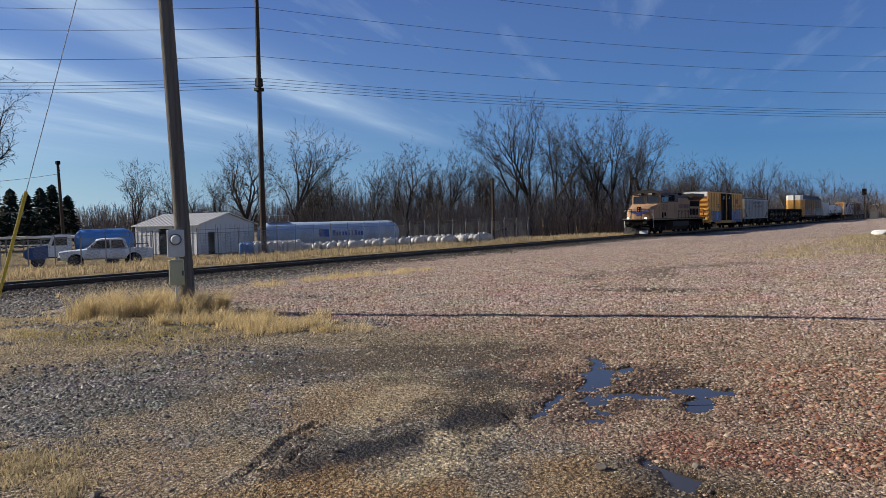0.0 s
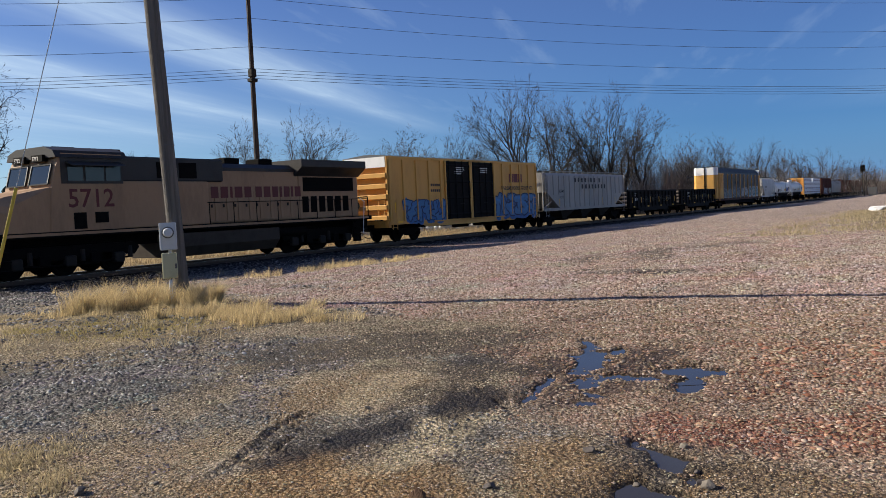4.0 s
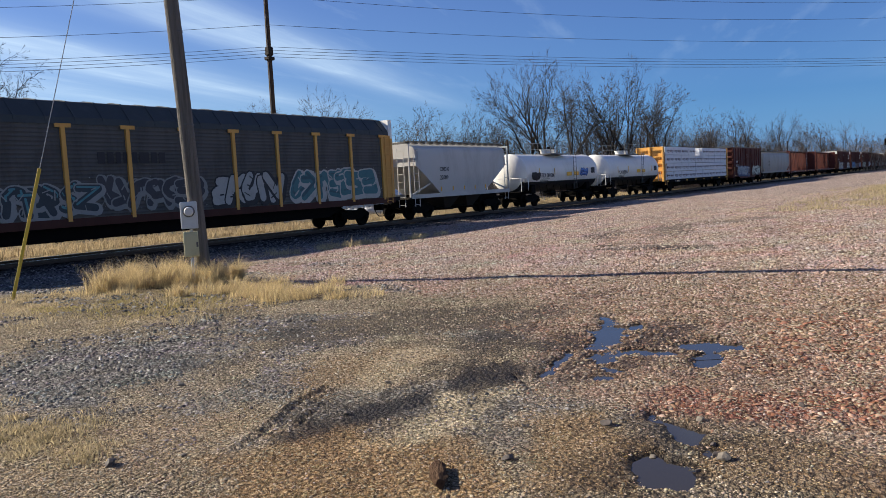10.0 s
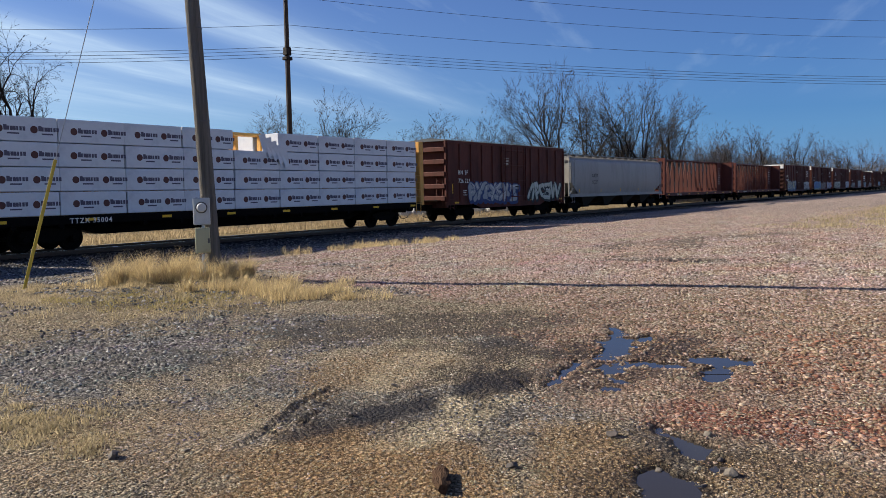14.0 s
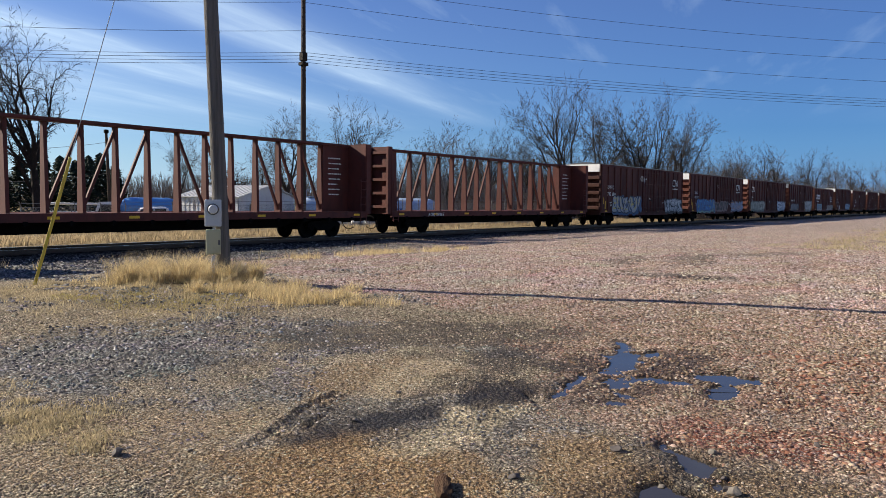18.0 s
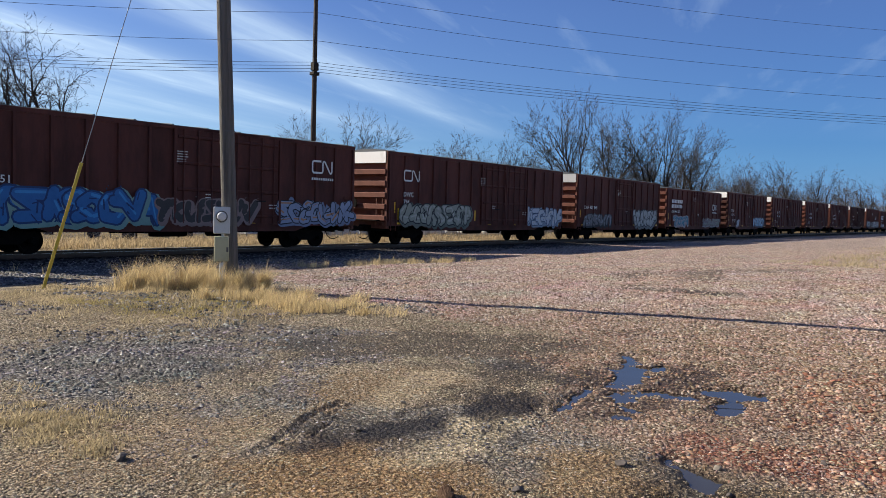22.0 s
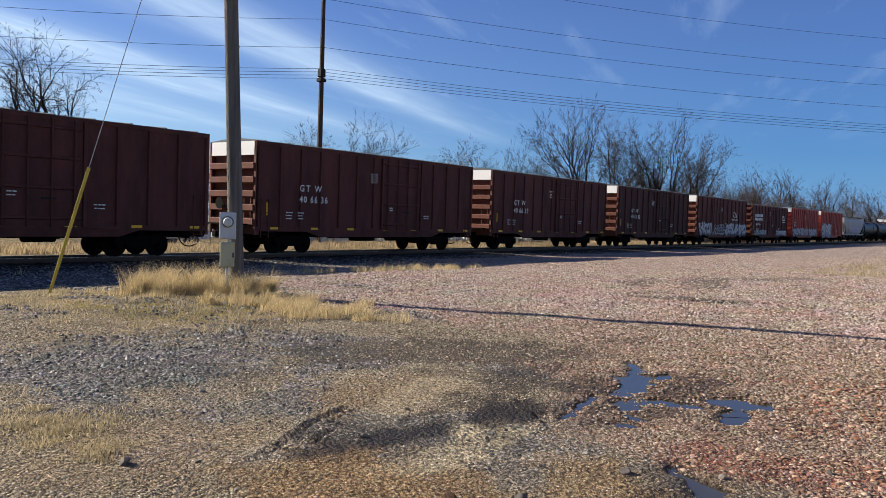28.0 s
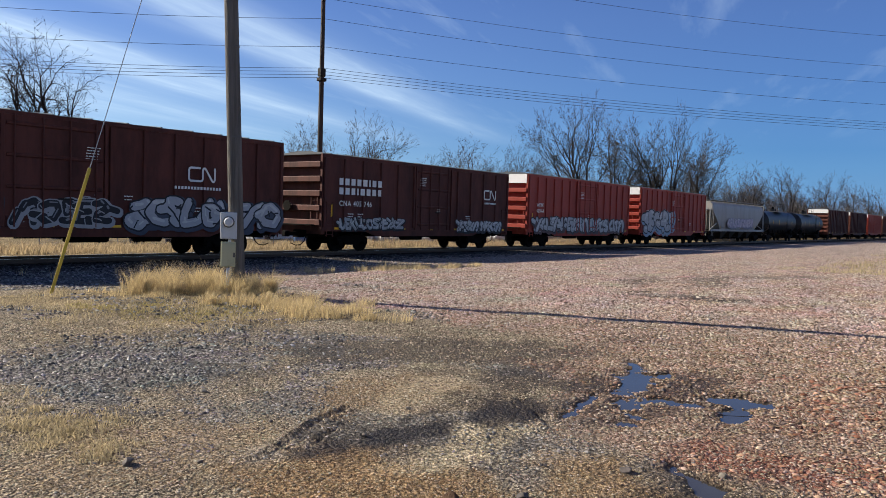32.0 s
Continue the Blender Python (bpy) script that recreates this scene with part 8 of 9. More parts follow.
# ---- centre-beam flat cars ----
def centerbeam(u0, u1, label, mat, load, number):
    c, h = car("centerbeam_flatcar", u0, u1, label, "flat car", "centre-beam flat cars")
    top = 4.68
    part("deck", Mesh().box(-h, h, -1.4, 1.4, 1.12, 1.24), mat, c)
    part("centre_sill", Mesh().prism([(-h, 0.75), (-h + 4, 0.75), (-h + 5, 0.5), (h - 5, 0.5), (h - 4, 0.75), (h, 0.75), (h, 1.12), (-h, 1.12)], -0.4, 0.4, "y"), M_BLACK, c)
    for s in (-1, 1):
        part("side_sill", Mesh().box(-h, h, s * 1.42 - 0.06, s * 1.42 + 0.06, 0.95, 1.26), M_BLACK if load else mat, c)
        w = shared(("winch",), lambda: Mesh().tube((0, -0.14, 0.9), (0, 0.0, 0.9), 0.09, n=8), M_BLACK, "winch")
        for x in np.linspace(-h + 1.2, h - 1.2, 14):
            part("winch", w, None, c).matrix_basis = pose(x, s * 1.42, 0, 0, 0, 0 if s < 0 else 180)
        for x in np.linspace(-h + 0.8, h - 0.8, 8):
            part("reflector", reflector_me, None, c).matrix_basis = pose(x, s * 1.485, 1.1, 0, 0, 0 if s < 0 else 180)
        # bulkhead
        e = part("bulkhead", Mesh().box(s * h - 0.06, s * h + 0.06, -1.4, 1.4, 1.1, top), mat, c, "tall ribbed end bulkhead")
        for y in (-1.36, 0.0, 1.36):
            part("bulkhead_post", shared(("bpost", mat.name), lambda: Mesh().box(-0.28, 0.06, -0.09, 0.09, 1.1, top, 0.02), mat, "bulkhead_post"), None, e).matrix_basis = pose(s * (h + 0.02), y, 0, 0, 0, 180 if s > 0 else 0)
        for k in range(5):
            part("bulkhead_rib", shared(("brib", mat.name), lambda: Mesh().box(-0.2, 0, -1.35, 1.35, -0.07, 0.07), mat, "bulkhead_rib"), None, e).matrix_basis = pose(s * (h + 0.02), 0, 1.5 + k * 0.72, 0, 0, 180 if s > 0 else 0)
        part("ladder", ladder(0.42, 3.2, 8, mat), None, c).matrix_basis = pose(s * (h - 0.02), -1.25 * -s, 1.1, 0, 0, -90 if s < 0 else 90)
        part("corner_ladder", ladder(0.42, 2.2, 6, mat), None, c).matrix_basis = pose(s * (h - 0.1) - 0.2 * s, -1.45, 0.7)
        # gusset panel next to the bulkhead
        part("end_panel", Mesh().prism([(s * (h - 0.05), 1.24), (s * (h - 1.9), 1.24), (s * (h - 1.9), top), (s * (h - 0.05), top)][::s], -0.18, 0.18, "y"), mat, c)
    part("top_chord", Mesh().box(-h, h, -0.28, 0.28, top - 0.14, top, 0.02), mat, c)
    beam = M_BROWN2 if mat is M_RUST else mat
    post = shared(("cpost", mat.name), lambda: Mesh().prism([(-0.2, 1.24), (0.2, 1.24), (0.1, top - 0.14), (-0.1, top - 0.14)], -0.07, 0.07, "x"), beam, "beam_post")
    xs = np.linspace(-h + 1.9, h - 1.9, 15)
    for x in xs:
        part("beam_post", post, None, c).matrix_basis = pose(x, 0, 0)
    for k, (a, b) in enumerate(zip(xs, xs[1:])):
        if k in (3, 7, 10):
            continue
        z0, z1 = (1.3, top - 0.2) if k < 7 else (top - 0.2, 1.3)
        part("brace", Mesh().tube((a, 0, z0), (b, 0, z1), 0.075, n=4), beam, c)
    for q in (-1, 1):
        bars(c, q * (h - 1.0) - 0.55, 3.9, [0.9, 1.0, 0.8, 0.95, 0.9, 0.7, 0.9, 0.8], M_LETTER, -0.184, 0.07, 0.26, "panel_stencil")
    if number:
        lettering(c, number, -h + 3.2, 0.98, 0.26, M_LETTER, -1.49, spacing=1.2)
    if load:
        wrap = surf("white_lumber_wrap", (0.62, 0.64, 0.68), (0.42, 0.44, 0.5), 0.45, 0, 1.2, 10, 0.5, 0.2)
        mark = surf("wrap_print", (0.10, 0.09, 0.13), (0.2, 0.17, 0.2), 0.5, 0, 4, 30, 0.3, 0)
        redm = surf("wrap_print_brown", (0.10, 0.04, 0.036), (0.08, 0.04, 0.04), 0.5, 0, 4, 30, 0.3, 0)
        rs = random.Random(8)
        nb = 9
        pw = (2 * h - 0.7) / nb
        pack = {}
        for var in range(3):
            pm = Mesh().box(-pw / 2 + 0.015, pw / 2 - 0.015, -1.42 + 0.0, -0.32, 0.012, 0.835, 0.02)
            pack[var] = pm.data("lumber_pack", wrap)
        pr = Mesh()
        prr = Mesh()
        for q in (-pw * 0.27, pw * 0.18):
            for i, lw in enumerate((0.11, 0.08, 0.1, 0.09, 0.07, 0.08, 0.09)):
                pr.box(q + 0.15 + i * 0.105, q + 0.15 + i * 0.105 + lw, -1.425, -1.421, 0.36, 0.54 if i == 0 else 0.5)
            pr.box(q + 0.26, q + 0.66, -1.425, -1.421, 0.24, 0.29)
            prr.tube((q, -1.425, 0.41), (q, -1.421, 0.41), 0.13, n=12)
        prm, prrm = pr.data("printed_mark", mark), prr.data("printed_badge", redm)
        for row in range(4):
            for k in range(nb):
                if row == 3 and k == 4:
                    continue
                x = -h + 0.35 + (k + 0.5) * pw
                for s in (-1, 1):
                    o = part("lumber_pack", pack[0], None, c, "lumber pack in white printed wrap")
                    o.matrix_basis = pose(x + rs.uniform(-0.03, 0.03), rs.uniform(-0.015, 0.015), 1.26 + row * 0.85, 0, 0, 0 if s < 0 else 180)
                    if s < 0:
                        part("printed_mark", prm, None, o)
                        part("printed_badge", prrm, None, o)
        # torn wrap hanging in the gap
        tw = Mesh()
        for k in range(5):
            x0, z0 = 0.25 + k * 0.32, 4.5 - 0.15 * k
            tw.add([(x0 - 0.15, -1.45, z0), (x0 + 0.2, -1.5, z0 + 0.1), (x0 + 0.35, -1.47, z0 - 0.7), (x0 + 0.05, -1.53, z0 - 0.85), (x0 + 0.1, -1.46, z0 - 0.4)], [(0, 1, 4), (1, 2, 4), (2, 3, 4), (0, 4, 3)])
        tp = part("torn_wrap", tw, wrap, c, "torn flap of white wrap")
    running_gear(c, h, 2.7)
    return c, h


# ---- the train, front to back ----
def stencils(c, h, mat, seed, x=None):
    """Small unreadable data stencils."""
    rs = random.Random(seed)
    bars(c, (-h + 1.6) if x is None else x, 1.85, [0.42, 0.36, 0.4], mat, -1.668, 0.05, 0.13)
    bars(c, (-h + 2.3) if x is None else x + 0.7, 1.85, [0.4, 0.3, 0.36], mat, -1.668, 0.05, 0.13)
    bars(c, h * 0.42, 1.9, [0.5, 0.45], mat, -1.668, 0.05, 0.13)
    bars(c, -0.9 + rs.uniform(-0.3, 0.3), 3.9, [0.55, 0.5, 0.55, 0.45, 0.5], mat, -1.66, 0.045, 0.1)
    bars(c, 0.5 + rs.uniform(-0.2, 0.2), 2.25, [0.35, 0.3], mat, -1.66, 0.05, 0.12)


def ribbon(m, pts, w, y):
    """A flat stroke of even width along points in the x-z plane."""
    P = [Vector(p) for p in pts]
    sides = []
    for i, p in enumerate(P):
        d = (P[min(i + 1, len(P) - 1)] - P[max(i - 1, 0)]).normalized()
        sides.append(Vector((-d.y, d.x)) * w / 2)
    vs = [(p.x + q.x * e, y, p.y + q.y * e) for p, q in zip(P, sides) for e in (1, -1)]
    m.add(vs, [(2 * i, 2 * i + 1, 2 * i + 3, 2 * i + 2) for i in range(len(P) - 1)])


def brand_cn(c, x, z, s=0.62, y=-1.672):
    """The round-cornered two-letter railway mark as plain strokes."""
    m = Mesh()
    pts = [(0.95, 0.93), (0.2, 0.93), (0.1, 0.88), (0.06, 0.78), (0.06, 0.22), (0.1, 0.12), (0.2, 0.07), (0.95, 0.07), (1.07, 0.11), (1.13, 0.22), (1.13, 0.8), (1.18, 0.91), (1.27, 0.94), (1.36, 0.88),
           (1.86, 0.14), (1.94, 0.06), (2.04, 0.09), (2.09, 0.2), (2.09, 0.98)]
    ribbon(m, [(x + a * s, z + b * s) for a, b in pts], 0.145 * s, y)
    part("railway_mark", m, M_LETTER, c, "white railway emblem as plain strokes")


WHITE_G, BLUE_G, SILVER, BLACK_G = (0.5, 0.5, 0.49), (0.03, 0.14, 0.36), (0.30, 0.32, 0.34), (0.02, 0.02, 0.024)
TEAL, LBLUE, YEL_G, GREEN_G = (0.04, 0.15, 0.22), (0.06, 0.17, 0.33), (0.5, 0.42, 0.12), (0.25, 0.38, 0.25)
locomotive(80.1, 102.4)

c, h = boxcar(103.4, 122.1, "yellow boxcar with black doors and blue graffiti", M_YELLOW, M_YELLOW, 5.0, True, ((-1.9, 3.0), (1.1, 3.0)), 15, M_GONDOLA)
lettering(c, "RAILCAR POOLING EXPERTS", 3.75, 2.92, 0.40, M_INK, -1.64, spacing=0.93)
blocks(c, 5.0, 3.45, [0.62, 0.62, 0.62], 0.62, 0.07, surf("maroon_mark", (0.16, 0.03, 0.03), None, 0.5), -1.59)
bars(c, -h + 4.3, 3.2, [1.0, 1.0], M_INK, -1.59, 0.2, 0.34, "faded_slogan")
bars(c, -1.9 - 0.5, 4.35, [1.1, 1.2, 1.1, 0.8], M_LETTER, -1.66, 0.07, 0.13)
bars(c, 0.8, 4.35, [1.0, 1.0, 0.9], M_LETTER, -1.66, 0.07, 0.13)
graffiti(c, -h + 1.3, -3.2, 1.05, 2.5, LBLUE, (0.02, 0.03, 0.08), 11, -1.63, (0.05, 0.14, 0.35), (0.04, 0.12, 0.3))
graffiti(c, 3.0, h - 0.4, 1.05, 2.65, LBLUE, (0.02, 0.03, 0.08), 12, -1.63, (0.05, 0.2, 0.45), (0.04, 0.12, 0.3))

c, h = covered_hopper(123.2, 141.6, "light grey ribbed covered hopper with black lettering", M_GREY, 4.22, 17, 3, 0.0, 2.3, 2.7)
blocks(c, -3.2, 3.5, [0.3, 0.26, 0.3, 0.3, 0.14, 0.32, 0.32, 0, 0.3], 0.36, 0.42, M_INK, -1.645)
blocks(c, -1.7, 2.95, [0.3, 0.34, 0.3, 0.3, 0.3, 0.26, 0.3, 0.3], 0.36, 0.42, M_INK, -1.645)
lettering(c, "RBMN", -h + 2.9, 2.65, 0.34, M_INK, -1.65, spacing=1.1)
lettering(c, "10101", -h + 2.9, 2.15, 0.34, M_INK, -1.65, spacing=1.1)

c, h = gondola(142.2, 157.9, "low black gondola with chalked tags", 1)
lettering(c, "LT", -h + 1.7, 2.15, 0.36, M_LETTER, -1.64)
lettering(c, "80 71", -h + 1.7, 1.7, 0.36, M_LETTER, -1.64)
c, h = gondola(159.4, 175.4, "low black gondola with thin chalked letters", 2)
lettering(c, "GRW", -h + 2.8, 2.15, 0.32, M_LETTER, -1.64)
lettering(c, "87714", -h + 2.8, 1.75, 0.32, M_LETTER, -1.64)
autorack(176.3, 204.0)
c, h = covered_hopper(204.9, 216.7, "small warm-grey covered hopper with black lettering", M_GREY2, 4.35, 0, 2, 0.16, 2.6, 3.1)
lettering(c, "CRDX", -h + 3.1, 2.75, 0.36, M_INK, -1.60)
lettering(c, "22089", -h + 3.1, 2.25, 0.36, M_INK, -1.60)
c, h = tank_car(218.3, 232.6, "cream white tank car with a black belly", M_TANKW, M_TANKB, 1, "UTLX 200666")
round_side = lambda z: -math.sqrt(max(0.1, 1.42 ** 2 - (z - 2.45) ** 2)) - 0.03
graffiti(c, -h + 1.7, -h + 3.1, 1.95, 2.5, (0.03, 0.03, 0.034), (0.03, 0.03, 0.034), 71, bulge=round_side)
graffiti(c, 2.9, 4.5, 2.15, 2.75, (0.05, 0.16, 0.5), (0.02, 0.05, 0.2), 72, bulge=round_side, accent=(0.3, 0.4, 0.6))
tank_car(233.5, 247.9, "white tank car with black lower half", M_TANKW, M_TANKB, 2, "TILX 200896")
centerbeam(248.9, 272.9, "yellow centre-beam flat car loaded with white-wrapped lumber", M_YELLOW, True, "TTZX 35004")
c, h = boxcar(275.3, 290.6, "red-brown boxcar with blue and silver graffiti", M_BROWN, M_BROWN, 4.95, False, ((0.2, 3.0),), 13)
lettering(c, "BN SF", -h + 1.1, 2.85, 0.36, M_LETTER, -1.668, spacing=1.2)
lettering(c, "726 223", -h + 1.1, 2.35, 0.36, M_LETTER, -1.668, spacing=1.1)
graffiti(c, -h + 2.2, 0.8, 1.1, 2.4, SILVER, (0.03, 0.05, 0.14), 14, -1.668, WHITE_G, (0.03, 0.05, 0.16))
graffiti(c, 2.0, h - 0.5, 1.1, 2.5, (0.42, 0.44, 0.36), BLACK_G, 15, -1.668, WHITE_G)
stencils(c, h, M_LETTER, 4)
c, h = covered_hopper(291.5, 311.9, "long light grey covered hopper with black lettering", M_GREY, 4.32, 0, 4, 0.2, 1.6, 2.3, 0.45)
lettering(c, "CRDX", -h + 4.1, 2.75, 0.42, M_INK, -1.60)
lettering(c, "11277", -h + 4.1, 2.2, 0.42, M_INK, -1.60)
centerbeam(313.1, 336.4, "empty rust-red centre-beam flat car", M_RUST, False, "CRY 2864")
centerbeam(338.4, 361.8, "empty rust-red centre-beam flat car with lattice beam", M_RUST, False, "AOK 27865")

# brown boxcars: span, label, side, end, white top, lettering, number, mark, graffiti
O, B, D_, R2, W_ = M_ORANGE_END, M_BROWN, M_DARK, M_RED, M_WHITE
c, h = boxcar(364.15, 382.95, "long dark brown boxcar with silver and yellow graffiti", M_BROWN2, M_DARK, 5.0, True, ((0.6, 2.6), (3.2, 2.6)), 16, vertical=True)
lettering(c, "DW C", -h + 1.1, 2.95, 0.4, M_LETTER, -1.668, spacing=1.2)
lettering(c, "793 680", -h + 1.1, 2.4, 0.42, M_LETTER, -1.668, spacing=1.15)
brand_cn(c, h - 2.9, 3.45)
bars(c, h - 2.9, 3.15, [1.4], M_LETTER, -1.668, 0.14)
for k, line in enumerate(("CLOSE AND LOCK", "BOTH DOORS BEFORE", "MOVING CAR")):
    lettering(c, line, -1.55 + (0.1, 0.0, 0.22)[k], 4.08 - 0.17 * k, 0.15, M_LETTER, -1.68)
graffiti(c, -h + 2.2, -0.9, 1.02, 2.45, SILVER, BLACK_G, 16, -1.668, YEL_G, (0.05, 0.1, 0.2))
graffiti(c, 4.4, h - 0.4, 1.02, 2.3, SILVER, BLACK_G, 17, -1.668, WHITE_G)
stencils(c, h, M_LETTER, 5)
c, h = boxcar(385.3, 404.1, "long brown boxcar with bright blue graffiti", M_BROWN2, O, 5.0, True, ((0.6, 2.6), (3.2, 2.6)), 16, vertical=True)
lettering(c, "DWC", -h + 1.2, 2.85, 0.36, M_LETTER, -1.668)
lettering(c, "794 151", -h + 1.2, 2.4, 0.36, M_LETTER, -1.668, spacing=1.1)
brand_cn(c, h - 2.9, 3.45)
bars(c, h - 2.9, 3.15, [1.4], M_LETTER, -1.668, 0.14)
graffiti(c, -h + 2.0, -1.6, 1.02, 2.35, BLUE_G, (0.02, 0.05, 0.14), 18, -1.668, (0.05, 0.26, 0.55), (0.16, 0.3, 0.28))
graffiti(c, -1.4, 3.4, 1.1, 2.1, (0.05, 0.045, 0.045), (0.22, 0.16, 0.15), 19, -1.69)
graffiti(c, 4.6, h - 0.3, 1.02, 2.25, (0.25, 0.3, 0.42), BLACK_G, 20, -1.668, (0.4, 0.2, 0.1), (0.18, 0.22, 0.32))
stencils(c, h, M_LETTER, 6)
c, h = boxcar(406.7, 425.7, "long brown boxcar with grey bubble graffiti", M_BROWN2, O, 5.0, True, ((0.6, 2.6), (3.2, 2.6)), 16, vertical=True)
brand_cn(c, -h + 1.2, 3.4)
lettering(c, "DWC", -h + 1.2, 2.6, 0.34, M_LETTER, -1.668)
lettering(c, "794", -h + 1.2, 2.2, 0.34, M_LETTER, -1.668)
graffiti(c, -h + 0.9, -2.0, 1.02, 2.3, (0.28, 0.3, 0.25), BLACK_G, 21, -1.668, (0.4, 0.4, 0.36), (0.12, 0.14, 0.12))
graffiti(c, 4.6, h - 0.4, 1.02, 2.35, (0.42, 0.48, 0.55), (0.05, 0.08, 0.14), 22, -1.668, WHITE_G, (0.2, 0.26, 0.34))
stencils(c, h, M_LETTER, 7)
c, h = boxcar(428.1, 444.1, "brown boxcar with grey block graffiti", M_BROWN2, O, 4.98, True, ((0.4, 3.0),), 13, None, "boxcars", M_GREY2)
lettering(c, "CNA 405 549", -h + 1.0, 2.35, 0.36, M_LETTER, -1.668, spacing=1.1)
graffiti(c, -h + 1.1, -1.8, 1.05, 2.0, (0.14, 0.14, 0.15), BLACK_G, 23, -1.668, (0.22, 0.24, 0.28))
graffiti(c, 2.2, h - 1.0, 1.02, 2.5, (0.34, 0.36, 0.35), BLACK_G, 24, -1.668, (0.42, 0.44, 0.42), (0.16, 0.17, 0.17))
stencils(c, h, M_LETTER, 8)
c, h = boxcar(446.0, 461.8, "brown boxcar with teal graffiti and a cream roof edge", M_BROWN, O, 4.7, False, ((0.4, 3.0),), 13)
blocks(c, -h + 1.1, 3.25, [0.26, 0.28, 0.28, 0.28, 0.3, 0.1, 0.28, 0.28], 0.32, 0.1, M_LETTER, -1.668)
blocks(c, -h + 1.1, 2.8, [0.28, 0.28, 0.26, 0.1, 0.3, 0.28, 0.28, 0.24], 0.32, 0.1, M_LETTER, -1.668)
lettering(c, "CNA 404 805", -h + 1.1, 2.35, 0.34, M_LETTER, -1.668, spacing=1.1)
brand_cn(c, h - 3.0, 2.75, 0.6)
bars(c, h - 3.0, 2.45, [1.5], M_LETTER, -1.668, 0.13)
graffiti(c, -h + 1.8, -2.4, 1.02, 2.15, TEAL, (0.4, 0.38, 0.38), 25, -1.668, (0.08, 0.3, 0.38), (0.3, 0.27, 0.28))
graffiti(c, 1.8, h - 0.5, 1.02, 1.9, (0.12, 0.08, 0.09), (0.25, 0.25, 0.26), 26, -1.668, GREEN_G)
stencils(c, h, M_LETTER, 9)
c, h = boxcar(464.3, 480.1, "brown boxcar with a white end panel and small blue graffiti", M_BROWN2, D_, 4.98, True, ((0.2, 3.2),), 13)
lettering(c, "CO ER", -h + 1.0, 2.75, 0.34, M_LETTER, -1.668, spacing=1.2)
lettering(c, "17 34 61", -h + 1.0, 2.3, 0.34, M_LETTER, -1.668, spacing=1.2)
graffiti(c, 1.9, h - 1.0, 1.05, 2.2, (0.18, 0.35, 0.5), (0.05, 0.06, 0.1), 27, -1.668, WHITE_G)
graffiti(c, -h + 3.2, -h + 4.2, 1.05, 1.9, (0.4, 0.4, 0.42), (0.2, 0.2, 0.22), 28, -1.668)
stencils(c, h, M_LETTER, 10)
for k, (a, b, num, lab, sd, en, wh) in enumerate((
        (482.9, 499.6, "406 632", "plain brown boxcar with rust-red ribbed end", M_BROWN2, O, True),
        (502.1, 518.2, "40 66 36", "plain brown boxcar with white clearance panel", M_BROWN2, O, True),
        (520.4, 536.3, "40 66 37", "plain brown boxcar with orange-red ribbed end", M_BROWN2, M_ORANGE_END, True),
        (538.6, 554.3, "40 66 42", "plain dark brown boxcar with orange-red ribbed end", M_DARK, M_ORANGE_END, True))):
    c, h = boxcar(a, b, lab, sd, en, 5.0, wh, ((1.6, 3.0),), 14)
    lettering(c, "GT W", -h + 2.4, 2.85, 0.42, M_LETTER, -1.668, spacing=1.4)
    lettering(c, num, -h + 2.4, 2.35, 0.42, M_LETTER, -1.668, spacing=1.2)
    stencils(c, h, M_LETTER, 11 + k)
c, h = boxcar(556.9, 573.1, "brown boxcar with black and white lettered graffiti", M_BROWN, O, 5.0, True, ((-2.0, 3.4),), 13)
brand_cn(c, 3.2, 2.95, 0.6)
bars(c, 2.6, 2.65, [2.2], M_LETTER, -1.668, 0.14)
graffiti(c, -h + 0.5, -3.6, 1.02, 2.4, (0.36, 0.37, 0.38), BLACK_G, 51, -1.668, WHITE_G, (0.05, 0.05, 0.06))
graffiti(c, -3.4, 0.4, 1.1, 2.2, BLACK_G, (0.3, 0.3, 0.31), 52, -1.69, (0.2, 0.2, 0.22))
graffiti(c, 0.6, h - 0.3, 1.02, 2.35, (0.36, 0.36, 0.38), BLACK_G, 53, -1.668, WHITE_G, (0.05, 0.06, 0.09))
stencils(c, h, M_LETTER, 16)
c, h = boxcar(575.6, 591.7, "brown boxcar with two white lettered lines and silver graffiti", M_BROWN2, M_BROWN, 4.75, False, ((0.4, 3.0),), 13)
blocks(c, -h + 1.0, 3.25, [0.26, 0.28, 0.28, 0.28, 0.3, 0.1, 0.28, 0.28], 0.32, 0.14, M_LETTER, -1.668)
blocks(c, -h + 1.0, 2.8, [0.28, 0.28, 0.26, 0.1, 0.3, 0.28, 0.28, 0.24], 0.32, 0.14, M_LETTER, -1.668)
lettering(c, "CNA 405 746", -h + 1.0, 2.25, 0.36, M_LETTER, -1.668, spacing=1.15)
brand_cn(c, h - 2.8, 2.95, 0.6)
bars(c, h - 2.7, 2.7, [1.2], M_LETTER, -1.668, 0.13)
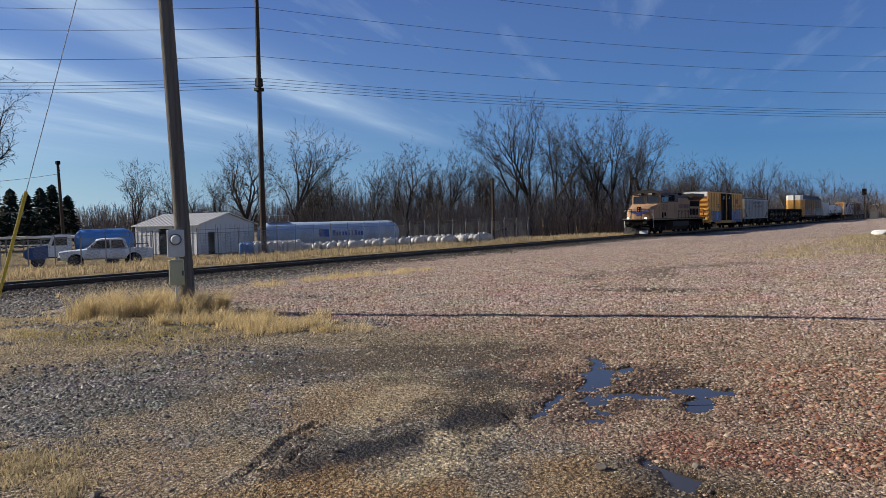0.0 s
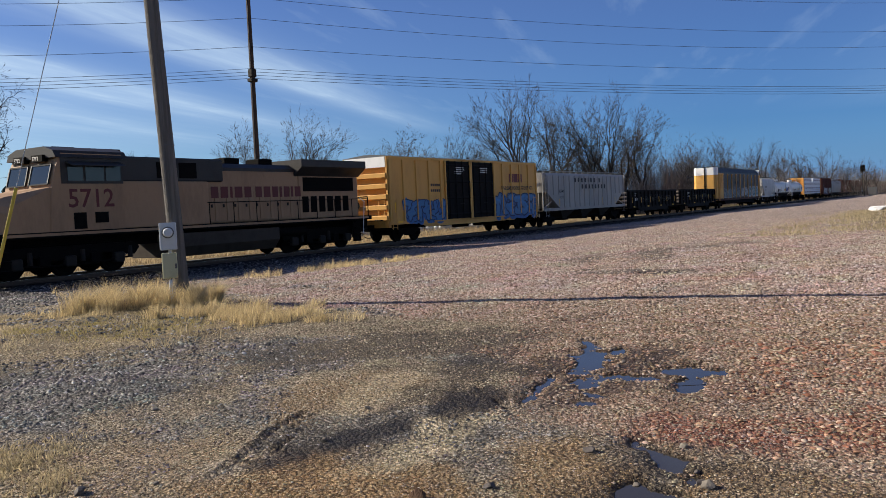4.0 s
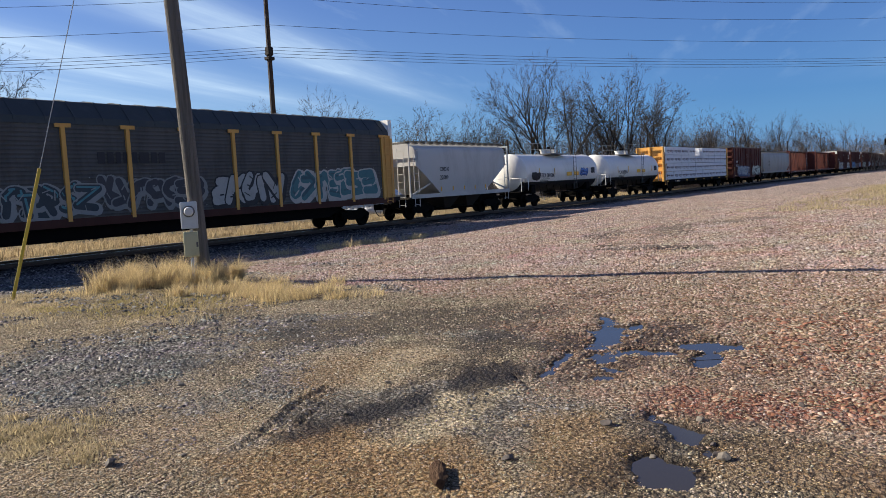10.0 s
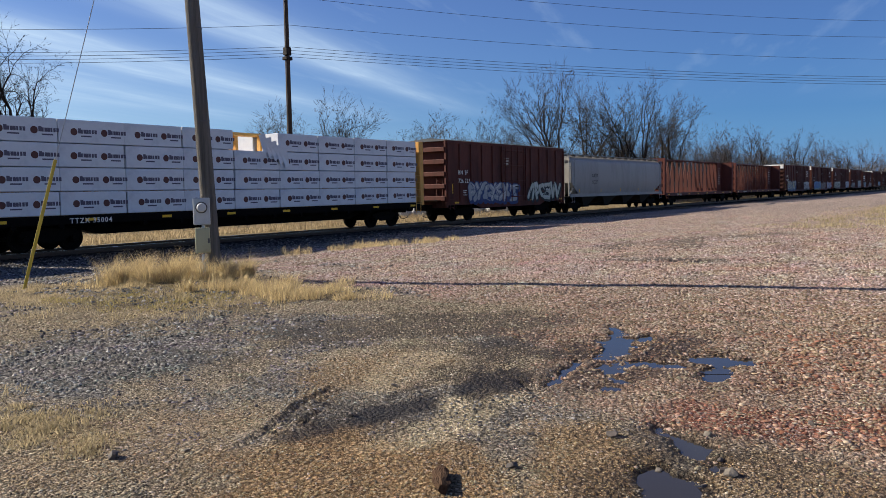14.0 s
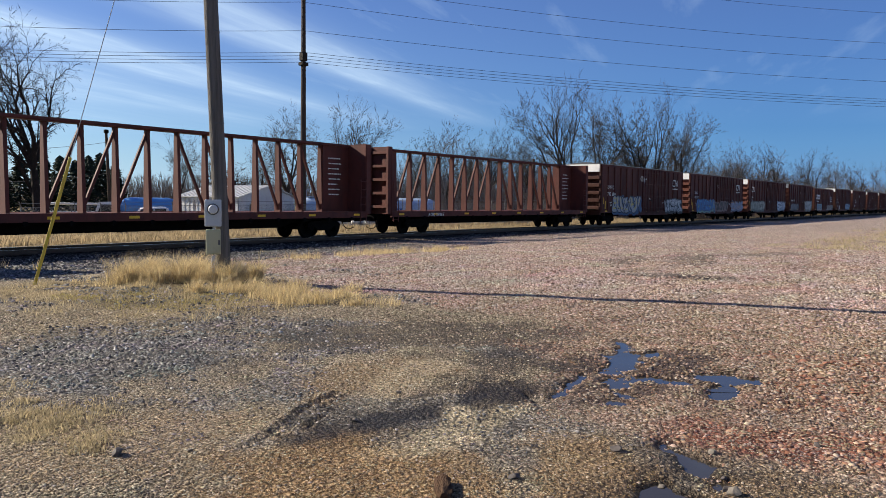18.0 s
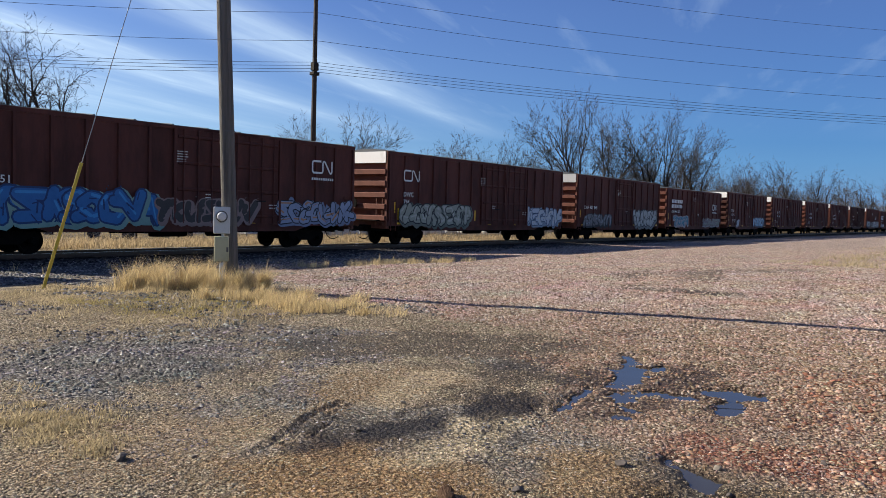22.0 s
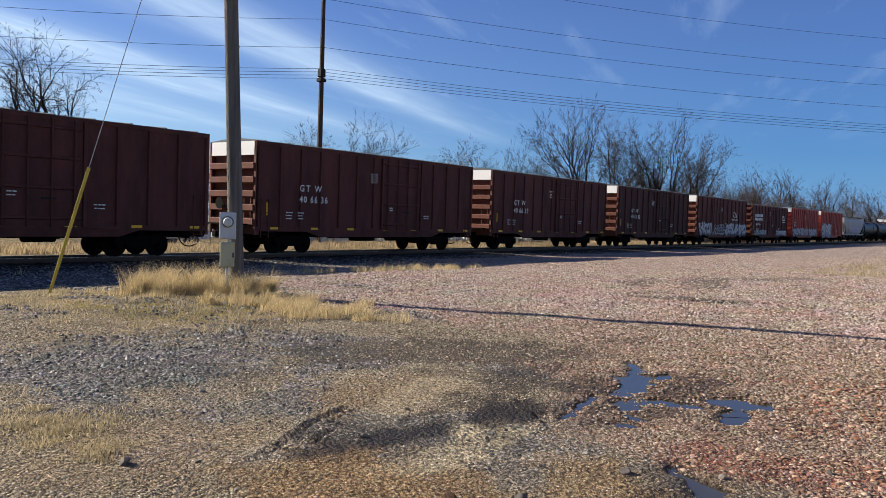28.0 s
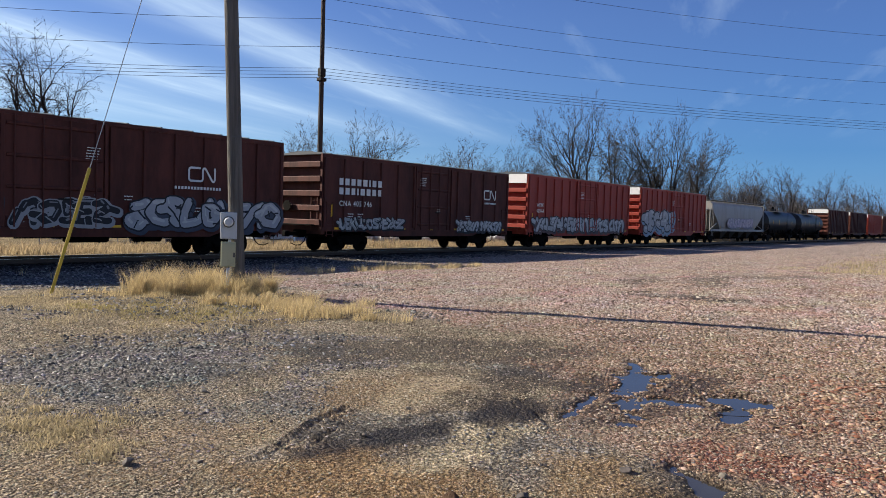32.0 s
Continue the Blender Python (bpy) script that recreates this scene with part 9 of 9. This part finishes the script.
graffiti(c, -h + 1.0, -2.2, 1.05, 1.75, (0.3, 0.31, 0.32), BLACK_G, 54, -1.668, WHITE_G)
graffiti(c, 2.6, h - 0.6, 1.02, 1.7, (0.34, 0.35, 0.36), BLACK_G, 55, -1.668, WHITE_G)
stencils(c, h, M_LETTER, 17)
for k, (a, b) in enumerate(((594.2, 610.1), (612.6, 628.6))):
    c, h = boxcar(a, b, ("faded red boxcar with white graffiti along the sill", "faded red boxcar with a pale blue graffiti panel")[k], M_RED, M_RED, 4.95, True, ((0.4, 3.0),), 15)
    lettering(c, "WFRX", -h + 1.0, 2.75, 0.32, M_LETTER, -1.668)
    lettering(c, "56006" + "48"[k], -h + 1.0, 2.35, 0.32, M_LETTER, -1.668)
    graffiti(c, -h + 0.6, (h - 1.0, -0.4)[k], 1.02, (2.1, 3.0)[k], (0.36, 0.36, 0.37), BLACK_G, 56 + k, -1.668, WHITE_G, ((0.1, 0.06, 0.06), (0.25, 0.32, 0.4))[k])
    stencils(c, h, M_LETTER, 20 + k)
c, h = covered_hopper(630.3, 650.4, "pale grey covered hopper with faded graffiti", M_GREY, 4.32, 0, 4, 0.2, 3.0, 3.4)
graffiti(c, -4.5, 4.5, 1.6, 2.7, (0.4, 0.34, 0.42), (0.2, 0.2, 0.25), 60, -1.668, WHITE_G)
tank_car(652.0, 667.5, "black tank car with top platform", M_TANKB, M_TANKB, 3)
tank_car(669.0, 684.5, "black tank car behind another tank car", M_TANKB, M_TANKB, 4)
boxcar(687.0, 703.0, "dark brown boxcar with white clearance panel", M_DARK, O, 5.0, True)
boxcar(705.4, 721.4, "dark brown boxcar with orange-red ends", M_DARK, O, 5.0, True)
boxcar(723.8, 739.8, "faded red boxcar near the end of view", M_RED, M_RED, 4.95, True)
boxcar(742.2, 758.2, "brown boxcar at the end of view", M_BROWN, O, 5.0, True)


def motions():
    """The train rolls past."""
    for c, u in CARS:
        walk(c, [(t, pose(u - s, TRACK_Y, RAIL_Z)) for t, s in S_ROWS])


motions()
